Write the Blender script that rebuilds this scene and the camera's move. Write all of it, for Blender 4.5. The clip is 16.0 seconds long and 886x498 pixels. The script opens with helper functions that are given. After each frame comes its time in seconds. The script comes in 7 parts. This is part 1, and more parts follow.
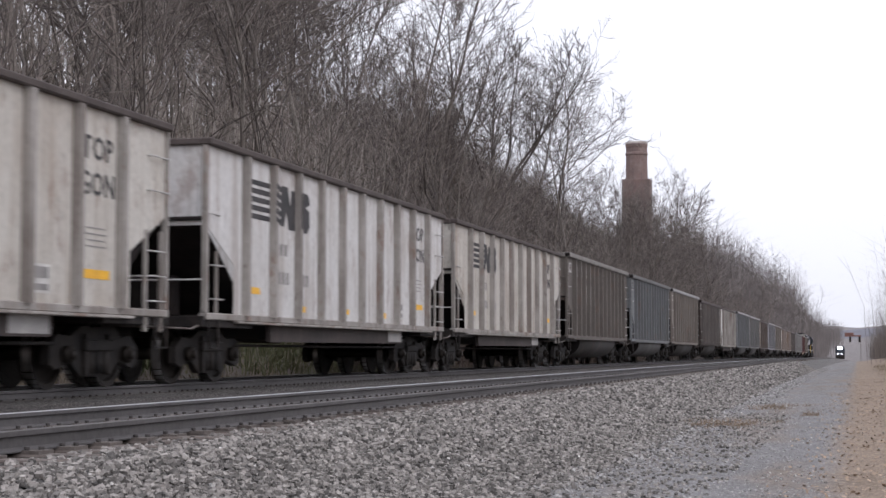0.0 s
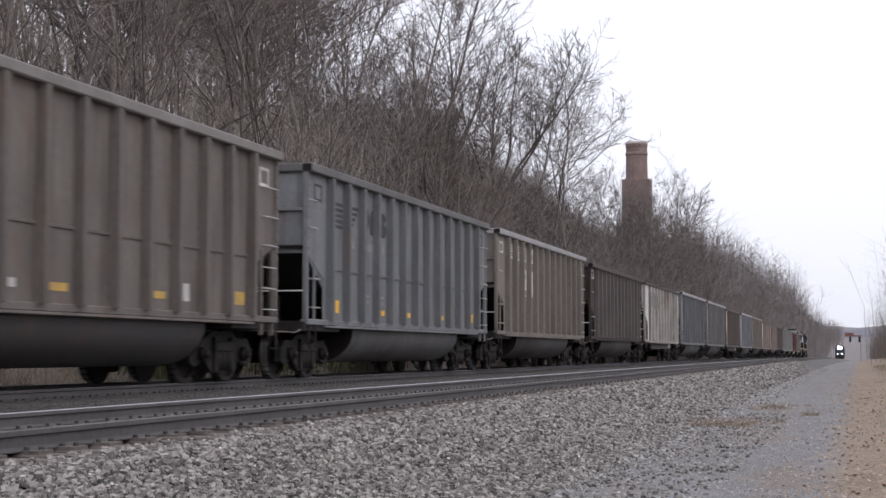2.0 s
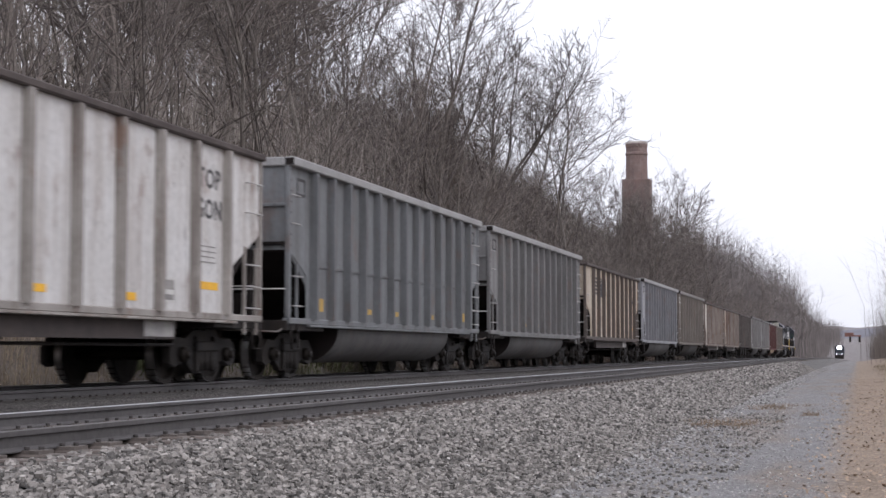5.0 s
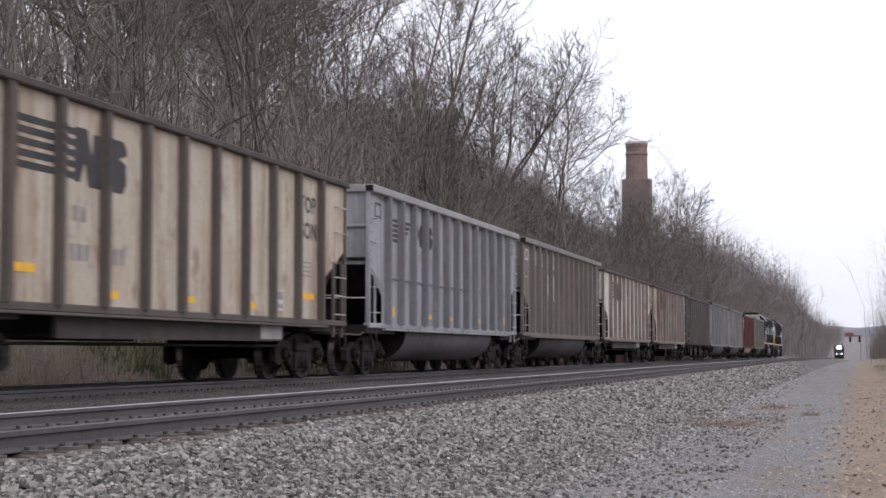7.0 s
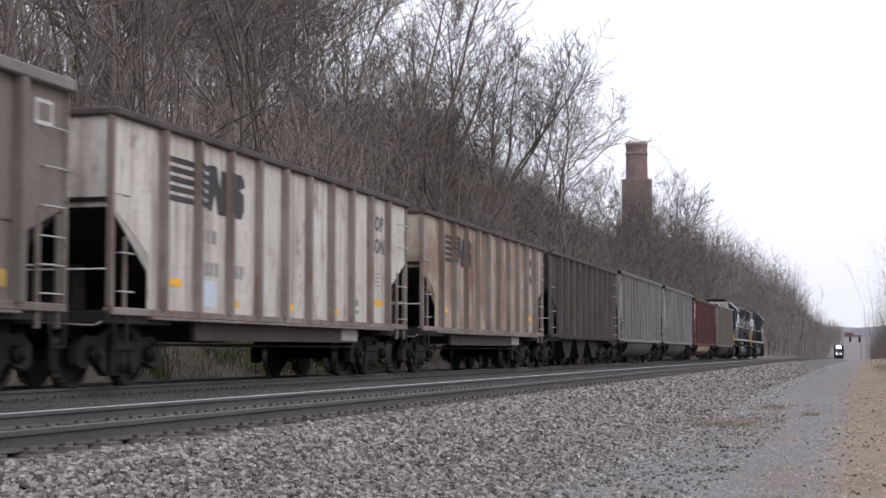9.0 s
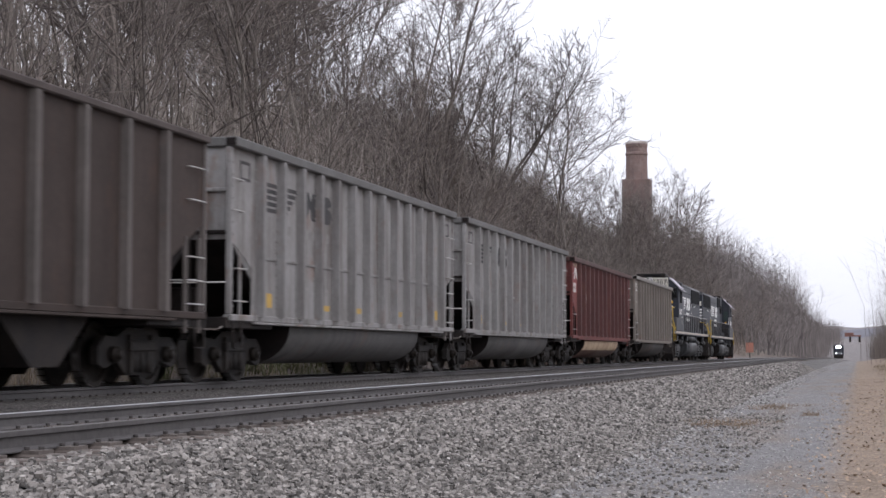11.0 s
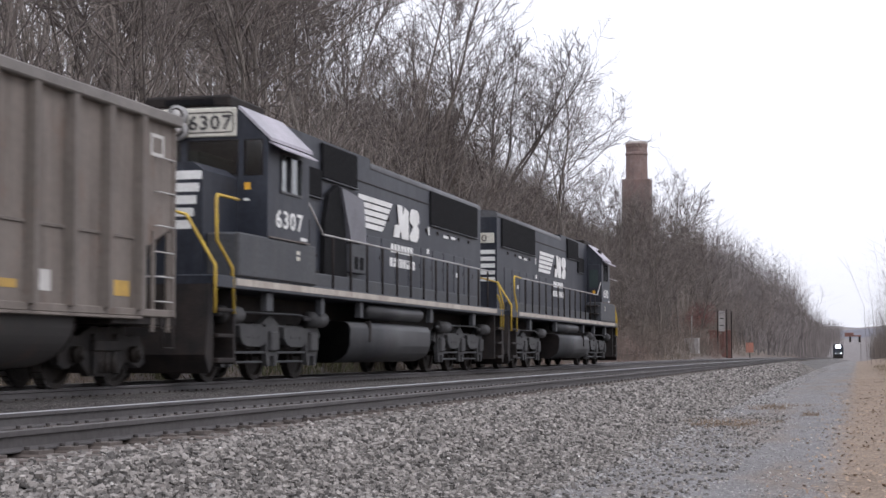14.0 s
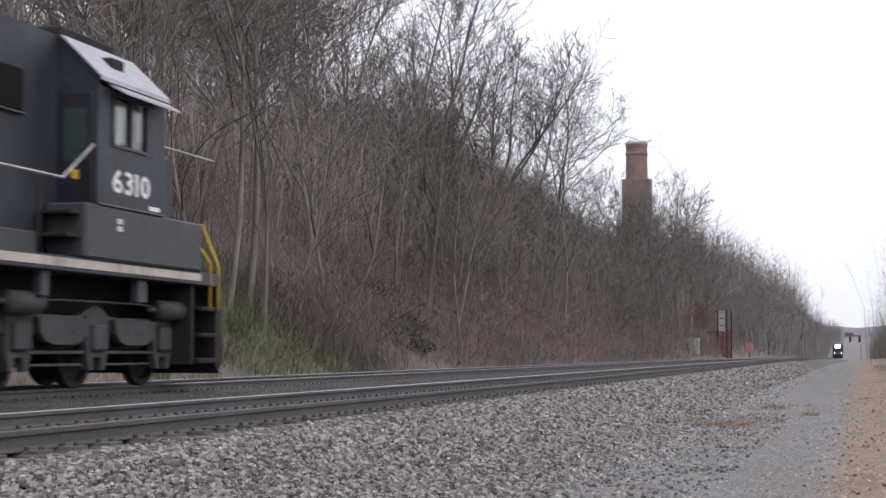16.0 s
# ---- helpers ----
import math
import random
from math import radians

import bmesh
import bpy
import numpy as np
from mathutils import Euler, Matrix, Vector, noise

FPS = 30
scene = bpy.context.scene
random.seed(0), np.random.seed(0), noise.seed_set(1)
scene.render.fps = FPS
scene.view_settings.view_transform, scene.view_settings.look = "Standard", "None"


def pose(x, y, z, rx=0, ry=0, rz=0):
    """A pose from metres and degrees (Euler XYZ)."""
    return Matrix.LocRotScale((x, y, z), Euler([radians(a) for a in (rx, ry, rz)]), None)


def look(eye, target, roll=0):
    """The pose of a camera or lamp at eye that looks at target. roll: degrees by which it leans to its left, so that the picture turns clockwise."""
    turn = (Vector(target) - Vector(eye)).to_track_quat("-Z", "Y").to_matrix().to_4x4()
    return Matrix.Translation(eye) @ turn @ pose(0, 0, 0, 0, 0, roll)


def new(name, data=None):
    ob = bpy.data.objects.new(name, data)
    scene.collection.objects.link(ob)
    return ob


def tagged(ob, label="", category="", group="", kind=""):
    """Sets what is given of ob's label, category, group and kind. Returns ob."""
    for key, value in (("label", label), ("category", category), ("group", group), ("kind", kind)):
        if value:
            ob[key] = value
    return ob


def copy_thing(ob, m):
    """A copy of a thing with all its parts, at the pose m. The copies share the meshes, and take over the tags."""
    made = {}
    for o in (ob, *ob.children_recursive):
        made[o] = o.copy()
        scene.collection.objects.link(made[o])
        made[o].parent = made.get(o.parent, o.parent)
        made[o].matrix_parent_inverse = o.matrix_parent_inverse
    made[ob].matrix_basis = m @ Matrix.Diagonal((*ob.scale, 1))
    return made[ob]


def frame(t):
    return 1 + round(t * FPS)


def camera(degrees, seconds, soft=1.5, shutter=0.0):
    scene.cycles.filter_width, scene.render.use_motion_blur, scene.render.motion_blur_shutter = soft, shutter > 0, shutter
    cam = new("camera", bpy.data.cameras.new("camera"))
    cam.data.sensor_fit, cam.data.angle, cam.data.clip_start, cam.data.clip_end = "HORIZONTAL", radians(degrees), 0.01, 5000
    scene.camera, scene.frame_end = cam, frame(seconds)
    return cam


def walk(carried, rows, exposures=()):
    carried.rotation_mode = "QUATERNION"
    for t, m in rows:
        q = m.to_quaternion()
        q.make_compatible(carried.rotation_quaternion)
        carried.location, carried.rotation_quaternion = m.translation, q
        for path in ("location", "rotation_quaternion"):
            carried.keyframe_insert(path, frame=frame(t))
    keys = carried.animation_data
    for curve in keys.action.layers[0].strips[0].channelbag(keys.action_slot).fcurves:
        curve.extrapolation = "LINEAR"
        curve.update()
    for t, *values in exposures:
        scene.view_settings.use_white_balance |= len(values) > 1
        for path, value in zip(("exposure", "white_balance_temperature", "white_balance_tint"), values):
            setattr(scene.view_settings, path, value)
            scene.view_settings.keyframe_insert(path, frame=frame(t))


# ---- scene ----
# World axes: the railway runs along +Y, the camera stands at X = 0, the tracks lie at negative X; z = 0 is the top of the rails.
CLIP = 16.0
NEAR_TRACK, TRAIN_TRACK = -5.85, -11.15
cam = camera(30.25, CLIP, soft=1.5, shutter=0.2)
EYE = pose(0, 0, 0.485, 93.61, 0, 14.19)
walk(cam, [(0.0, EYE), (CLIP, EYE)], exposures=[(0.0, -0.03, 6120, 16), (1.5, -0.1, 6120, 16), (2.3, -0.03, 6120, 16), (4.0, 0.02, 6120, 16), (7.0, -0.03, 6120, 16), (9.0, -0.02, 6120, 16), (13.0, 0.03, 6120, 16), (CLIP, 0.03, 6120, 16)])

# ---- overcast daylight ----
world = bpy.data.worlds.new("overcast_sky")
scene.world = world
world.use_nodes = True
wn, wl = world.node_tree.nodes, world.node_tree.links
sky = wn.new("ShaderNodeTexSky")
sky.sky_type, sky.sun_disc = "NISHITA", False
sky.sun_elevation, sky.sun_rotation = radians(48), radians(150)
sky.dust_density, sky.air_density = 4.0, 1.0
hue = wn.new("ShaderNodeHueSaturation")
hue.inputs["Saturation"].default_value = 0.1
wl.new(sky.outputs[0], hue.inputs["Color"])
sky_light = wn["Background"]
sky_light.inputs["Strength"].default_value = 0.06
wl.new(hue.outputs[0], sky_light.inputs["Color"])
cloud = wn.new("ShaderNodeBackground")          # the even white cloud deck
cloud.inputs["Color"].default_value = (0.97, 0.98, 1.0, 1)
cloud.inputs["Strength"].default_value = 0.89
both = wn.new("ShaderNodeAddShader")
wl.new(sky_light.outputs[0], both.inputs[0])
wl.new(cloud.outputs[0], both.inputs[1])
wl.new(both.outputs[0], wn["World Output"].inputs["Surface"])
sun = new("sun", bpy.data.lights.new("sun", "SUN"))
sun.data.energy, sun.data.angle, sun.data.color = 0.63, radians(25), (1.0, 0.96, 0.9)
sun.matrix_world = look((62, -14, 62), (0, 0, 0))


# ---- materials ----
def material(name, colour, second=None, scale=3.0, rough=0.85, metal=0.0, bump=0.3, fine=None, vary=0.12,
             streak=None, streak_amount=0.0, blotch=None, blotch_scale=0.5, blotch_amount=0.0, stretch=(1, 1, 1), bump_dist=0.01, island=0.0, rust=0.0):
    """A procedural surface: two tones at a broad scale, a fine grain, and, where given, streaks that run down it and blotches."""
    m = bpy.data.materials.new(name)
    m.use_nodes = True
    n, l = m.node_tree.nodes, m.node_tree.links
    b = n["Principled BSDF"]
    b.inputs["Roughness"].default_value, b.inputs["Metallic"].default_value = rough, metal
    pos = n.new("ShaderNodeTexCoord")
    info = n.new("ShaderNodeObjectInfo")
    shift = n.new("ShaderNodeVectorMath")
    shift.operation = "MULTIPLY_ADD"
    l.new(info.outputs["Random"], shift.inputs[0])
    shift.inputs[1].default_value = (37, 91, 53)
    l.new(pos.outputs["Object"], shift.inputs[2])

    def tex(size, detail, vec=(1, 1, 1), rough_=0.6):
        mp = n.new("ShaderNodeMapping")
        mp.inputs["Scale"].default_value = vec
        l.new(shift.outputs[0], mp.inputs["Vector"])
        t = n.new("ShaderNodeTexNoise")
        t.inputs["Scale"].default_value, t.inputs["Detail"].default_value, t.inputs["Roughness"].default_value = size, detail, rough_
        l.new(mp.outputs[0], t.inputs["Vector"])
        return t.outputs["Fac"]

    def ramp(fac, lo, hi):
        r = n.new("ShaderNodeMapRange")
        r.inputs["From Min"].default_value, r.inputs["From Max"].default_value = lo, hi
        l.new(fac, r.inputs["Value"])
        return r.outputs["Result"]

    def mix(fac, a, c, amount=1.0):
        x = n.new("ShaderNodeMix")
        x.data_type = "RGBA"
        if amount != 1.0:
            mu = n.new("ShaderNodeMath")
            mu.operation = "MULTIPLY"
            mu.inputs[1].default_value = amount
            l.new(fac, mu.inputs[0])
            fac = mu.outputs[0]
        l.new(fac, x.inputs["Factor"])
        for sock, v in ((x.inputs["A"], a), (x.inputs["B"], c)):
            if isinstance(v, tuple):
                sock.default_value = (*v[:3], 1)
            else:
                l.new(v, sock)
        return x.outputs["Result"]

    second = second or tuple(c * 0.75 for c in colour)
    col = mix(ramp(tex(scale, 4, stretch), 0.35, 0.65), colour, second)
    if blotch:
        col = mix(ramp(tex(blotch_scale, 3), 0.48, 0.62), col, blotch, blotch_amount)
    if streak:
        col = mix(ramp(tex(2.6, 5, (1, 1, 0.09)), 0.5, 0.66), col, streak, streak_amount)
        col = mix(ramp(tex(8.0, 4, (1, 1, 0.05)), 0.55, 0.7), col, streak, streak_amount * 0.7)
    if rust:
        col = mix(ramp(tex(1.7, 9, (1, 1, 0.6), 0.7), 0.56, 0.64), col, (0.16, 0.075, 0.042), rust)
        col = mix(ramp(tex(6.5, 6, (1, 1, 0.35), 0.7), 0.6, 0.68), col, (0.07, 0.042, 0.032), rust)
    grain = tex(fine or scale * 14, 3, stretch)
    val = n.new("ShaderNodeHueSaturation")
    l.new(col, val.inputs["Color"])
    mr = n.new("ShaderNodeMapRange")
    mr.inputs["From Min"].default_value, mr.inputs["From Max"].default_value = 0.3, 0.7
    mr.inputs["To Min"].default_value, mr.inputs["To Max"].default_value = 1 - vary, 1 + vary
    l.new(grain, mr.inputs["Value"])
    value = mr.outputs["Result"]
    for source in ([n.new("ShaderNodeNewGeometry").outputs["Random Per Island"]] if island else []):
        ir = n.new("ShaderNodeMapRange")
        ir.inputs["To Min"].default_value, ir.inputs["To Max"].default_value = 1 - island, 1 + island
        l.new(source, ir.inputs["Value"])
        mul = n.new("ShaderNodeMath")
        mul.operation = "MULTIPLY"
        l.new(value, mul.inputs[0]), l.new(ir.outputs["Result"], mul.inputs[1])
        value = mul.outputs[0]
    l.new(value, val.inputs["Value"])
    l.new(val.outputs[0], b.inputs["Base Color"])
    if bump:
        bp = n.new("ShaderNodeBump")
        bp.inputs["Strength"].default_value, bp.inputs["Distance"].default_value = bump, bump_dist
        l.new(grain, bp.inputs["Height"])
        l.new(bp.outputs[0], b.inputs["Normal"])
    return m


def glow(name, colour, strength):
    m = bpy.data.materials.new(name)
    m.use_nodes = True
    b = m.node_tree.nodes["Principled BSDF"]
    b.inputs["Emission Color"].default_value, b.inputs["Emission Strength"].default_value = (*colour, 1), strength
    return m


RUST = (0.10, 0.045, 0.025)
STEEL_DARK = material("grimy_black_steel", (0.015, 0.013, 0.013), (0.028, 0.022, 0.019), 2.5, 0.75, vary=0.25)
TRUCK_STEEL = material("dusty_truck_steel", (0.012, 0.011, 0.011), (0.027, 0.022, 0.019), 3.0, 0.7, vary=0.25)
WHEEL_STEEL = material("brown_wheel_steel", (0.018, 0.015, 0.013), (0.03, 0.024, 0.02), 4.0, 0.6, 0.4)
for grimy in (STEEL_DARK, TRUCK_STEEL, WHEEL_STEEL):
    grimy.node_tree.nodes["Principled BSDF"].inputs["Specular IOR Level"].default_value = 0.25
RAIL_SIDE = material("rail_web_steel", (0.095, 0.088, 0.087), (0.07, 0.064, 0.063), 1.2, 0.75, 0.1, vary=0.15)
RAIL_TOP = material("polished_rail_head", (0.62, 0.62, 0.63), (0.52, 0.52, 0.54), 1.0, 0.35, 0.9, bump=0.05)
TIE_WOOD = material("weathered_tie_wood", (0.135, 0.11, 0.096), (0.08, 0.065, 0.057), 2.0, 0.95, stretch=(0.2, 3, 3), vary=0.25)
SPIKE = material("dark_spike_steel", (0.05, 0.044, 0.041), (0.035, 0.03, 0.028), 5.0, 0.8)
PLATE_RUST = material("rusty_tie_plate", (0.125, 0.106, 0.094), (0.08, 0.066, 0.058), 4.0, 0.85, vary=0.2)
QUARTZ = material("pale_quartz_stone", (0.62, 0.60, 0.57), (0.45, 0.43, 0.41), 9.0, 0.9, island=0.25)
RAIL_DULL = material("dull_rail_head", (0.13, 0.122, 0.118), (0.095, 0.088, 0.085), 1.0, 0.7, 0.3, bump=0.05)
LITTER = material("fallen_leaf_brown", (0.31, 0.225, 0.16), (0.39, 0.30, 0.225), 1.0, 0.9, bump=0, island=0.3)
STONE = material("ballast_stone", (0.245, 0.228, 0.21), (0.165, 0.152, 0.14), 9.0, 0.95, island=0.72, vary=0.15)
GRAVEL = material("pale_road_gravel", (0.33, 0.32, 0.31), (0.26, 0.25, 0.24), 9.0, 0.95, island=0.4, vary=0.15)
BARK = material("grey_brown_bark", (0.21, 0.181, 0.16), (0.127, 0.107, 0.094), 1.4, 0.95, stretch=(3, 3, 0.5), vary=0.25)
# near-silhouette tone: the limbs' backlight is put into the bark colour
BARK_DARK = material("backlit_dark_bark", (0.105, 0.09, 0.08), (0.07, 0.06, 0.053), 1.4, 0.95, stretch=(3, 3, 0.5), vary=0.25)
BARK_PALE = material("pale_grey_bark", (0.27, 0.245, 0.215), (0.175, 0.155, 0.135), 1.2, 0.95, stretch=(3, 3, 0.5), vary=0.2)
TWIG = material("dull_brown_twigs", (0.185, 0.158, 0.142), (0.108, 0.091, 0.082), 1.0, 0.95, bump=0, island=0.55)
POLES = material("pale_grey_saplings", (0.325, 0.29, 0.258), (0.175, 0.152, 0.134), 0.3, 0.95, bump=0, island=0.45)
BRUSH = material("reddish_brown_brush", (0.172, 0.138, 0.117), (0.12, 0.10, 0.084), 0.12, 0.95, bump=0, island=0.35)
WEEDS = material("dull_green_weeds", (0.095, 0.112, 0.052), (0.15, 0.14, 0.08), 0.6, 0.95, bump=0, island=0.4)
BRIAR = material("red_brown_briar_stems", (0.235, 0.165, 0.143), (0.165, 0.118, 0.102), 0.5, 0.95, bump=0, island=0.35)
HOLLOW_LEAF = material("hollow_shade_vine_leaves", (0.03, 0.03, 0.021), (0.05, 0.045, 0.03), 1.2, 0.7, bump=0, island=0.4)
SCRUB = material("dark_brown_scrub", (0.13, 0.11, 0.097), (0.08, 0.067, 0.06), 0.3, 0.95, bump=0, island=0.45)
OAK_LEAF = material("withered_red_oak_leaves", (0.17, 0.075, 0.06), (0.12, 0.06, 0.05), 1.0, 0.9, bump=0, island=0.4)
DEAD_WEED = material("brown_dead_weeds", (0.25, 0.188, 0.136), (0.16, 0.12, 0.09), 2.0, 0.95, bump=0, island=0.35)
# greyer than the near twigs: distance haze is put into this colour
FAR_WOOD = material("haze_grey_far_woods", (0.19, 0.168, 0.16), (0.125, 0.11, 0.105), 0.2, 0.95, bump=0, island=0.35)
STRAW = material("dry_straw_grass", (0.30, 0.243, 0.172), (0.18, 0.147, 0.105), 0.8, 0.95, bump=0, island=0.35)


# ---- mesh helpers ----
class Shape:
    """Collects boxes, tubes and extruded outlines into one mesh."""

    def __init__(self):
        self.v, self.f, self.smooth = [], [], []

    def add(self, verts, faces, smooth=False):
        k = len(self.v)
        self.v.extend(verts)
        self.f.extend([tuple(i + k for i in f) for f in faces])
        self.smooth.extend([smooth] * len(faces))
        return self

    def box(self, x0, x1, y0, y1, z0, z1, c=0.0):
        """A box; c chamfers its edges."""
        if c <= 0:
            vs = [(x, y, z) for x in (x0, x1) for y in (y0, y1) for z in (z0, z1)]
            return self.add(vs, [(0, 1, 3, 2), (4, 6, 7, 5), (0, 4, 5, 1), (2, 3, 7, 6), (0, 2, 6, 4), (1, 5, 7, 3)])
        c = min(c, (x1 - x0) / 3, (y1 - y0) / 3, (z1 - z0) / 3)
        bm = bmesh.new()
        bmesh.ops.create_cube(bm, size=1)
        for v in bm.verts:
            v.co = Vector(((x0 + x1) / 2 + v.co.x * (x1 - x0), (y0 + y1) / 2 + v.co.y * (y1 - y0), (z0 + z1) / 2 + v.co.z * (z1 - z0)))
        bmesh.ops.bevel(bm, geom=bm.edges[:], offset=c, segments=1, affect="EDGES")
        bm.verts.index_update()
        self.add([tuple(v.co) for v in bm.verts], [[v.index for v in f.verts] for f in bm.faces])
        bm.free()
        return self

    def extrude(self, outline, a, b, axis="x", smooth=False):
        """A closed outline of pairs, drawn out along an axis from a to b. Pairs are (y, z), (x, z) or (x, y)."""
        n = len(outline)
        at = {"x": lambda p, d: (d, p[0], p[1]), "y": lambda p, d: (p[0], d, p[1]), "z": lambda p, d: (p[0], p[1], d)}[axis]
        vs = [at(p, a) for p in outline] + [at(p, b) for p in outline]
        self.add(vs, [tuple(range(n))[::-1], tuple(range(n, 2 * n))] + [(i, (i + 1) % n, (i + 1) % n + n, i + n) for i in range(n)])
        if smooth:
            self.smooth[-n:] = [True] * n
        return self

    def lattice(self, us, zs, holes, a, b, axis="x"):
        """An upright wall of one piece between a and b along an axis, with window holes given as cells (column, row)."""
        at = (lambda d, u, z: (d, u, z)) if axis == "x" else (lambda d, u, z: (u, d, z))
        n, m = len(us), len(zs)
        k = len(self.v)
        self.v += [at(d, u, z) for d in (a, b) for z in zs for u in us]
        idx = lambda s, i, j: k + s * n * m + j * n + i
        solid = lambda i, j: 0 <= i < n - 1 and 0 <= j < m - 1 and (i, j) not in holes
        for i in range(n - 1):
            for j in range(m - 1):
                if not solid(i, j):
                    continue
                for s in (0, 1):
                    self.f.append((idx(s, i, j), idx(s, i + 1, j), idx(s, i + 1, j + 1), idx(s, i, j + 1)))
                for (di, dj), (p, q) in (((-1, 0), ((i, j), (i, j + 1))), ((1, 0), ((i + 1, j), (i + 1, j + 1))), ((0, -1), ((i, j), (i + 1, j))), ((0, 1), ((i, j + 1), (i + 1, j + 1)))):
                    if not solid(i + di, j + dj):
                        self.f.append((idx(0, *p), idx(0, *q), idx(1, *q), idx(1, *p)))
        self.smooth += [False] * (len(self.f) - len(self.smooth))
        return self

    def tube(self, points, radius, sides=6, radius_end=None, caps=True):
        """A round bar along a line of points."""
        pts = [Vector(p) for p in points]
        r1 = radius if radius_end is None else radius_end
        vs, fs = [], []
        side = None
        for i, p in enumerate(pts):
            d = (pts[min(i + 1, len(pts) - 1)] - pts[max(i - 1, 0)]).normalized()
            if side is None:
                side = d.orthogonal().normalized()
            side = (side - d * side.dot(d)).normalized()
            up = d.cross(side)
            r = radius + (r1 - radius) * i / max(1, len(pts) - 1)
            vs += [tuple(p + (side * math.cos(t) + up * math.sin(t)) * r) for t in (2 * math.pi * k / sides for k in range(sides))]
        for i in range(len(pts) - 1):
            fs += [(i * sides + k, i * sides + (k + 1) % sides, (i + 1) * sides + (k + 1) % sides, (i + 1) * sides + k) for k in range(sides)]
        if caps:
            fs += [tuple(range(sides))[::-1], tuple(range((len(pts) - 1) * sides, len(pts) * sides))]
        return self.add(vs, fs, True)

    def wheel(self, cx, cy, cz, r, w, sides=24, bore=0.0):
        """A disc whose axle lies along x."""
        prof = [(0, -w * 0.35), (r * 0.35, -w * 0.35), (r * 0.45, -w * 0.15), (r * 0.78, -w * 0.12), (r * 0.84, -w * 0.5), (r, -w * 0.5),
                (r, w * 0.5), (r * 0.84, w * 0.5), (r * 0.78, w * 0.12), (r * 0.45, w * 0.15), (r * 0.35, w * 0.35), (0, w * 0.35)]
        vs, fs = [], []
        for k in range(sides):
            t = 2 * math.pi * k / sides
            vs += [(cx + x, cy + q * math.cos(t), cz + q * math.sin(t)) for q, x in prof]
        m = len(prof)
        for k in range(sides):
            a, b = k * m, ((k + 1) % sides) * m
            fs += [(a + i, a + i + 1, b + i + 1, b + i) for i in range(m - 1)]
        return self.add(vs, fs)

    def mesh(self, name, mat):
        me = bpy.data.meshes.new(name)
        me.from_pydata(self.v, [], self.f)
        me.polygons.foreach_set("use_smooth", self.smooth)
        me.materials.append(mat)
        me.update()
        return me


def part(name, shape, mat, parent=None, label="", at=None):
    """Links a shape, or a mesh that is made already, as one object under a thing or a part."""
    me = shape if isinstance(shape, bpy.types.Mesh) else shape.mesh(name, mat)
    ob = new(name, me)
    if parent:
        ob.parent = parent
    if at:
        ob.matrix_basis = at
    return tagged(ob, label)


def flip_fix(me):
    bm = bmesh.new()
    bm.from_mesh(me)
    bmesh.ops.recalc_face_normals(bm, faces=bm.faces)
    bm.to_mesh(me)
    bm.free()
    return me


def letters(text, height, depth=0.006):
    """Raised writing as a mesh: it reads along +x, stands up along +y and faces +z."""
    cu = bpy.data.curves.new("writing", "FONT")
    cu.body, cu.size, cu.extrude, cu.align_x, cu.resolution_u, cu.offset = text, height / 0.72, depth, "CENTER", 2, height * 0.022
    ob = new("writing", cu)
    dg = bpy.context.evaluated_depsgraph_get()
    me = bpy.data.meshes.new_from_object(ob.evaluated_get(dg))
    bpy.data.objects.remove(ob)
    bpy.data.curves.remove(cu)
    return me


def writing(parent, name, text, height, mat, at, stretch=1.0):
    """Raised writing, one mesh a character, centred at a pose."""
    glyphs, x = [], 0.0
    for ch in text:
        me = letters(ch, height)
        me.materials.append(mat)
        xs = [v.co.x for v in me.vertices]
        glyphs.append((me, x - min(xs)))
        x += max(xs) - min(xs) + height * 0.17
    x -= height * 0.17
    for me, dx in glyphs:
        part(name, me, mat, parent, at=at @ Matrix.Diagonal((stretch, 1, 1, 1)) @ Matrix.Translation((dx - x / 2, 0, 0)))


# ---- the lie of the land ----
def sag(s):
    """The line dips gently away from the camera, and levels out far off."""
    u = max(0.0, min(s, 900.0) - 50.0)
    return -7.3e-6 * u * u if u < 550 else -7.3e-6 * 550 ** 2 - (u - 550) * 0.003


def land(x, s):
    """Height of the ground at x across and s along the line."""
    d = -x
    if d > 0:
        z = np.interp(d, [0, 2.9, 3.4, 13.6, 15, 18, 24, 34, 60, 140], [-0.74, -0.76, -0.72, -0.62, 0.1, 2.2, 6.8, 12.2, 21.5, 32.0])
    else:
        z = np.interp(-d, [0, 1.0, 2.2, 4.0, 9, 40, 140], [-0.74, -0.72, -0.55, -0.2, 0.6, 3.0, 8.0])
    if d > 15:
        z = 0.1 + (z - 0.1) * float(np.interp(s, [480, 850], [1.0, 0.25]))
    rough = noise.noise((x * 0.35, s * 0.22, 0.3)) * 0.35 * min(1, max(0, (d - 14) / 4))
    rough += noise.noise((x * 1.3, s * 0.9, 7.3)) * 0.03
    rough += noise.noise((x * 0.03, s * 0.012, 2.2)) * 1.6 * min(1, max(0, (d - 18) / 15))
    far = max(0.0, s - 640)
    return float(z) + rough + sag(s) + far * 0.02 * min(1, far / 300)

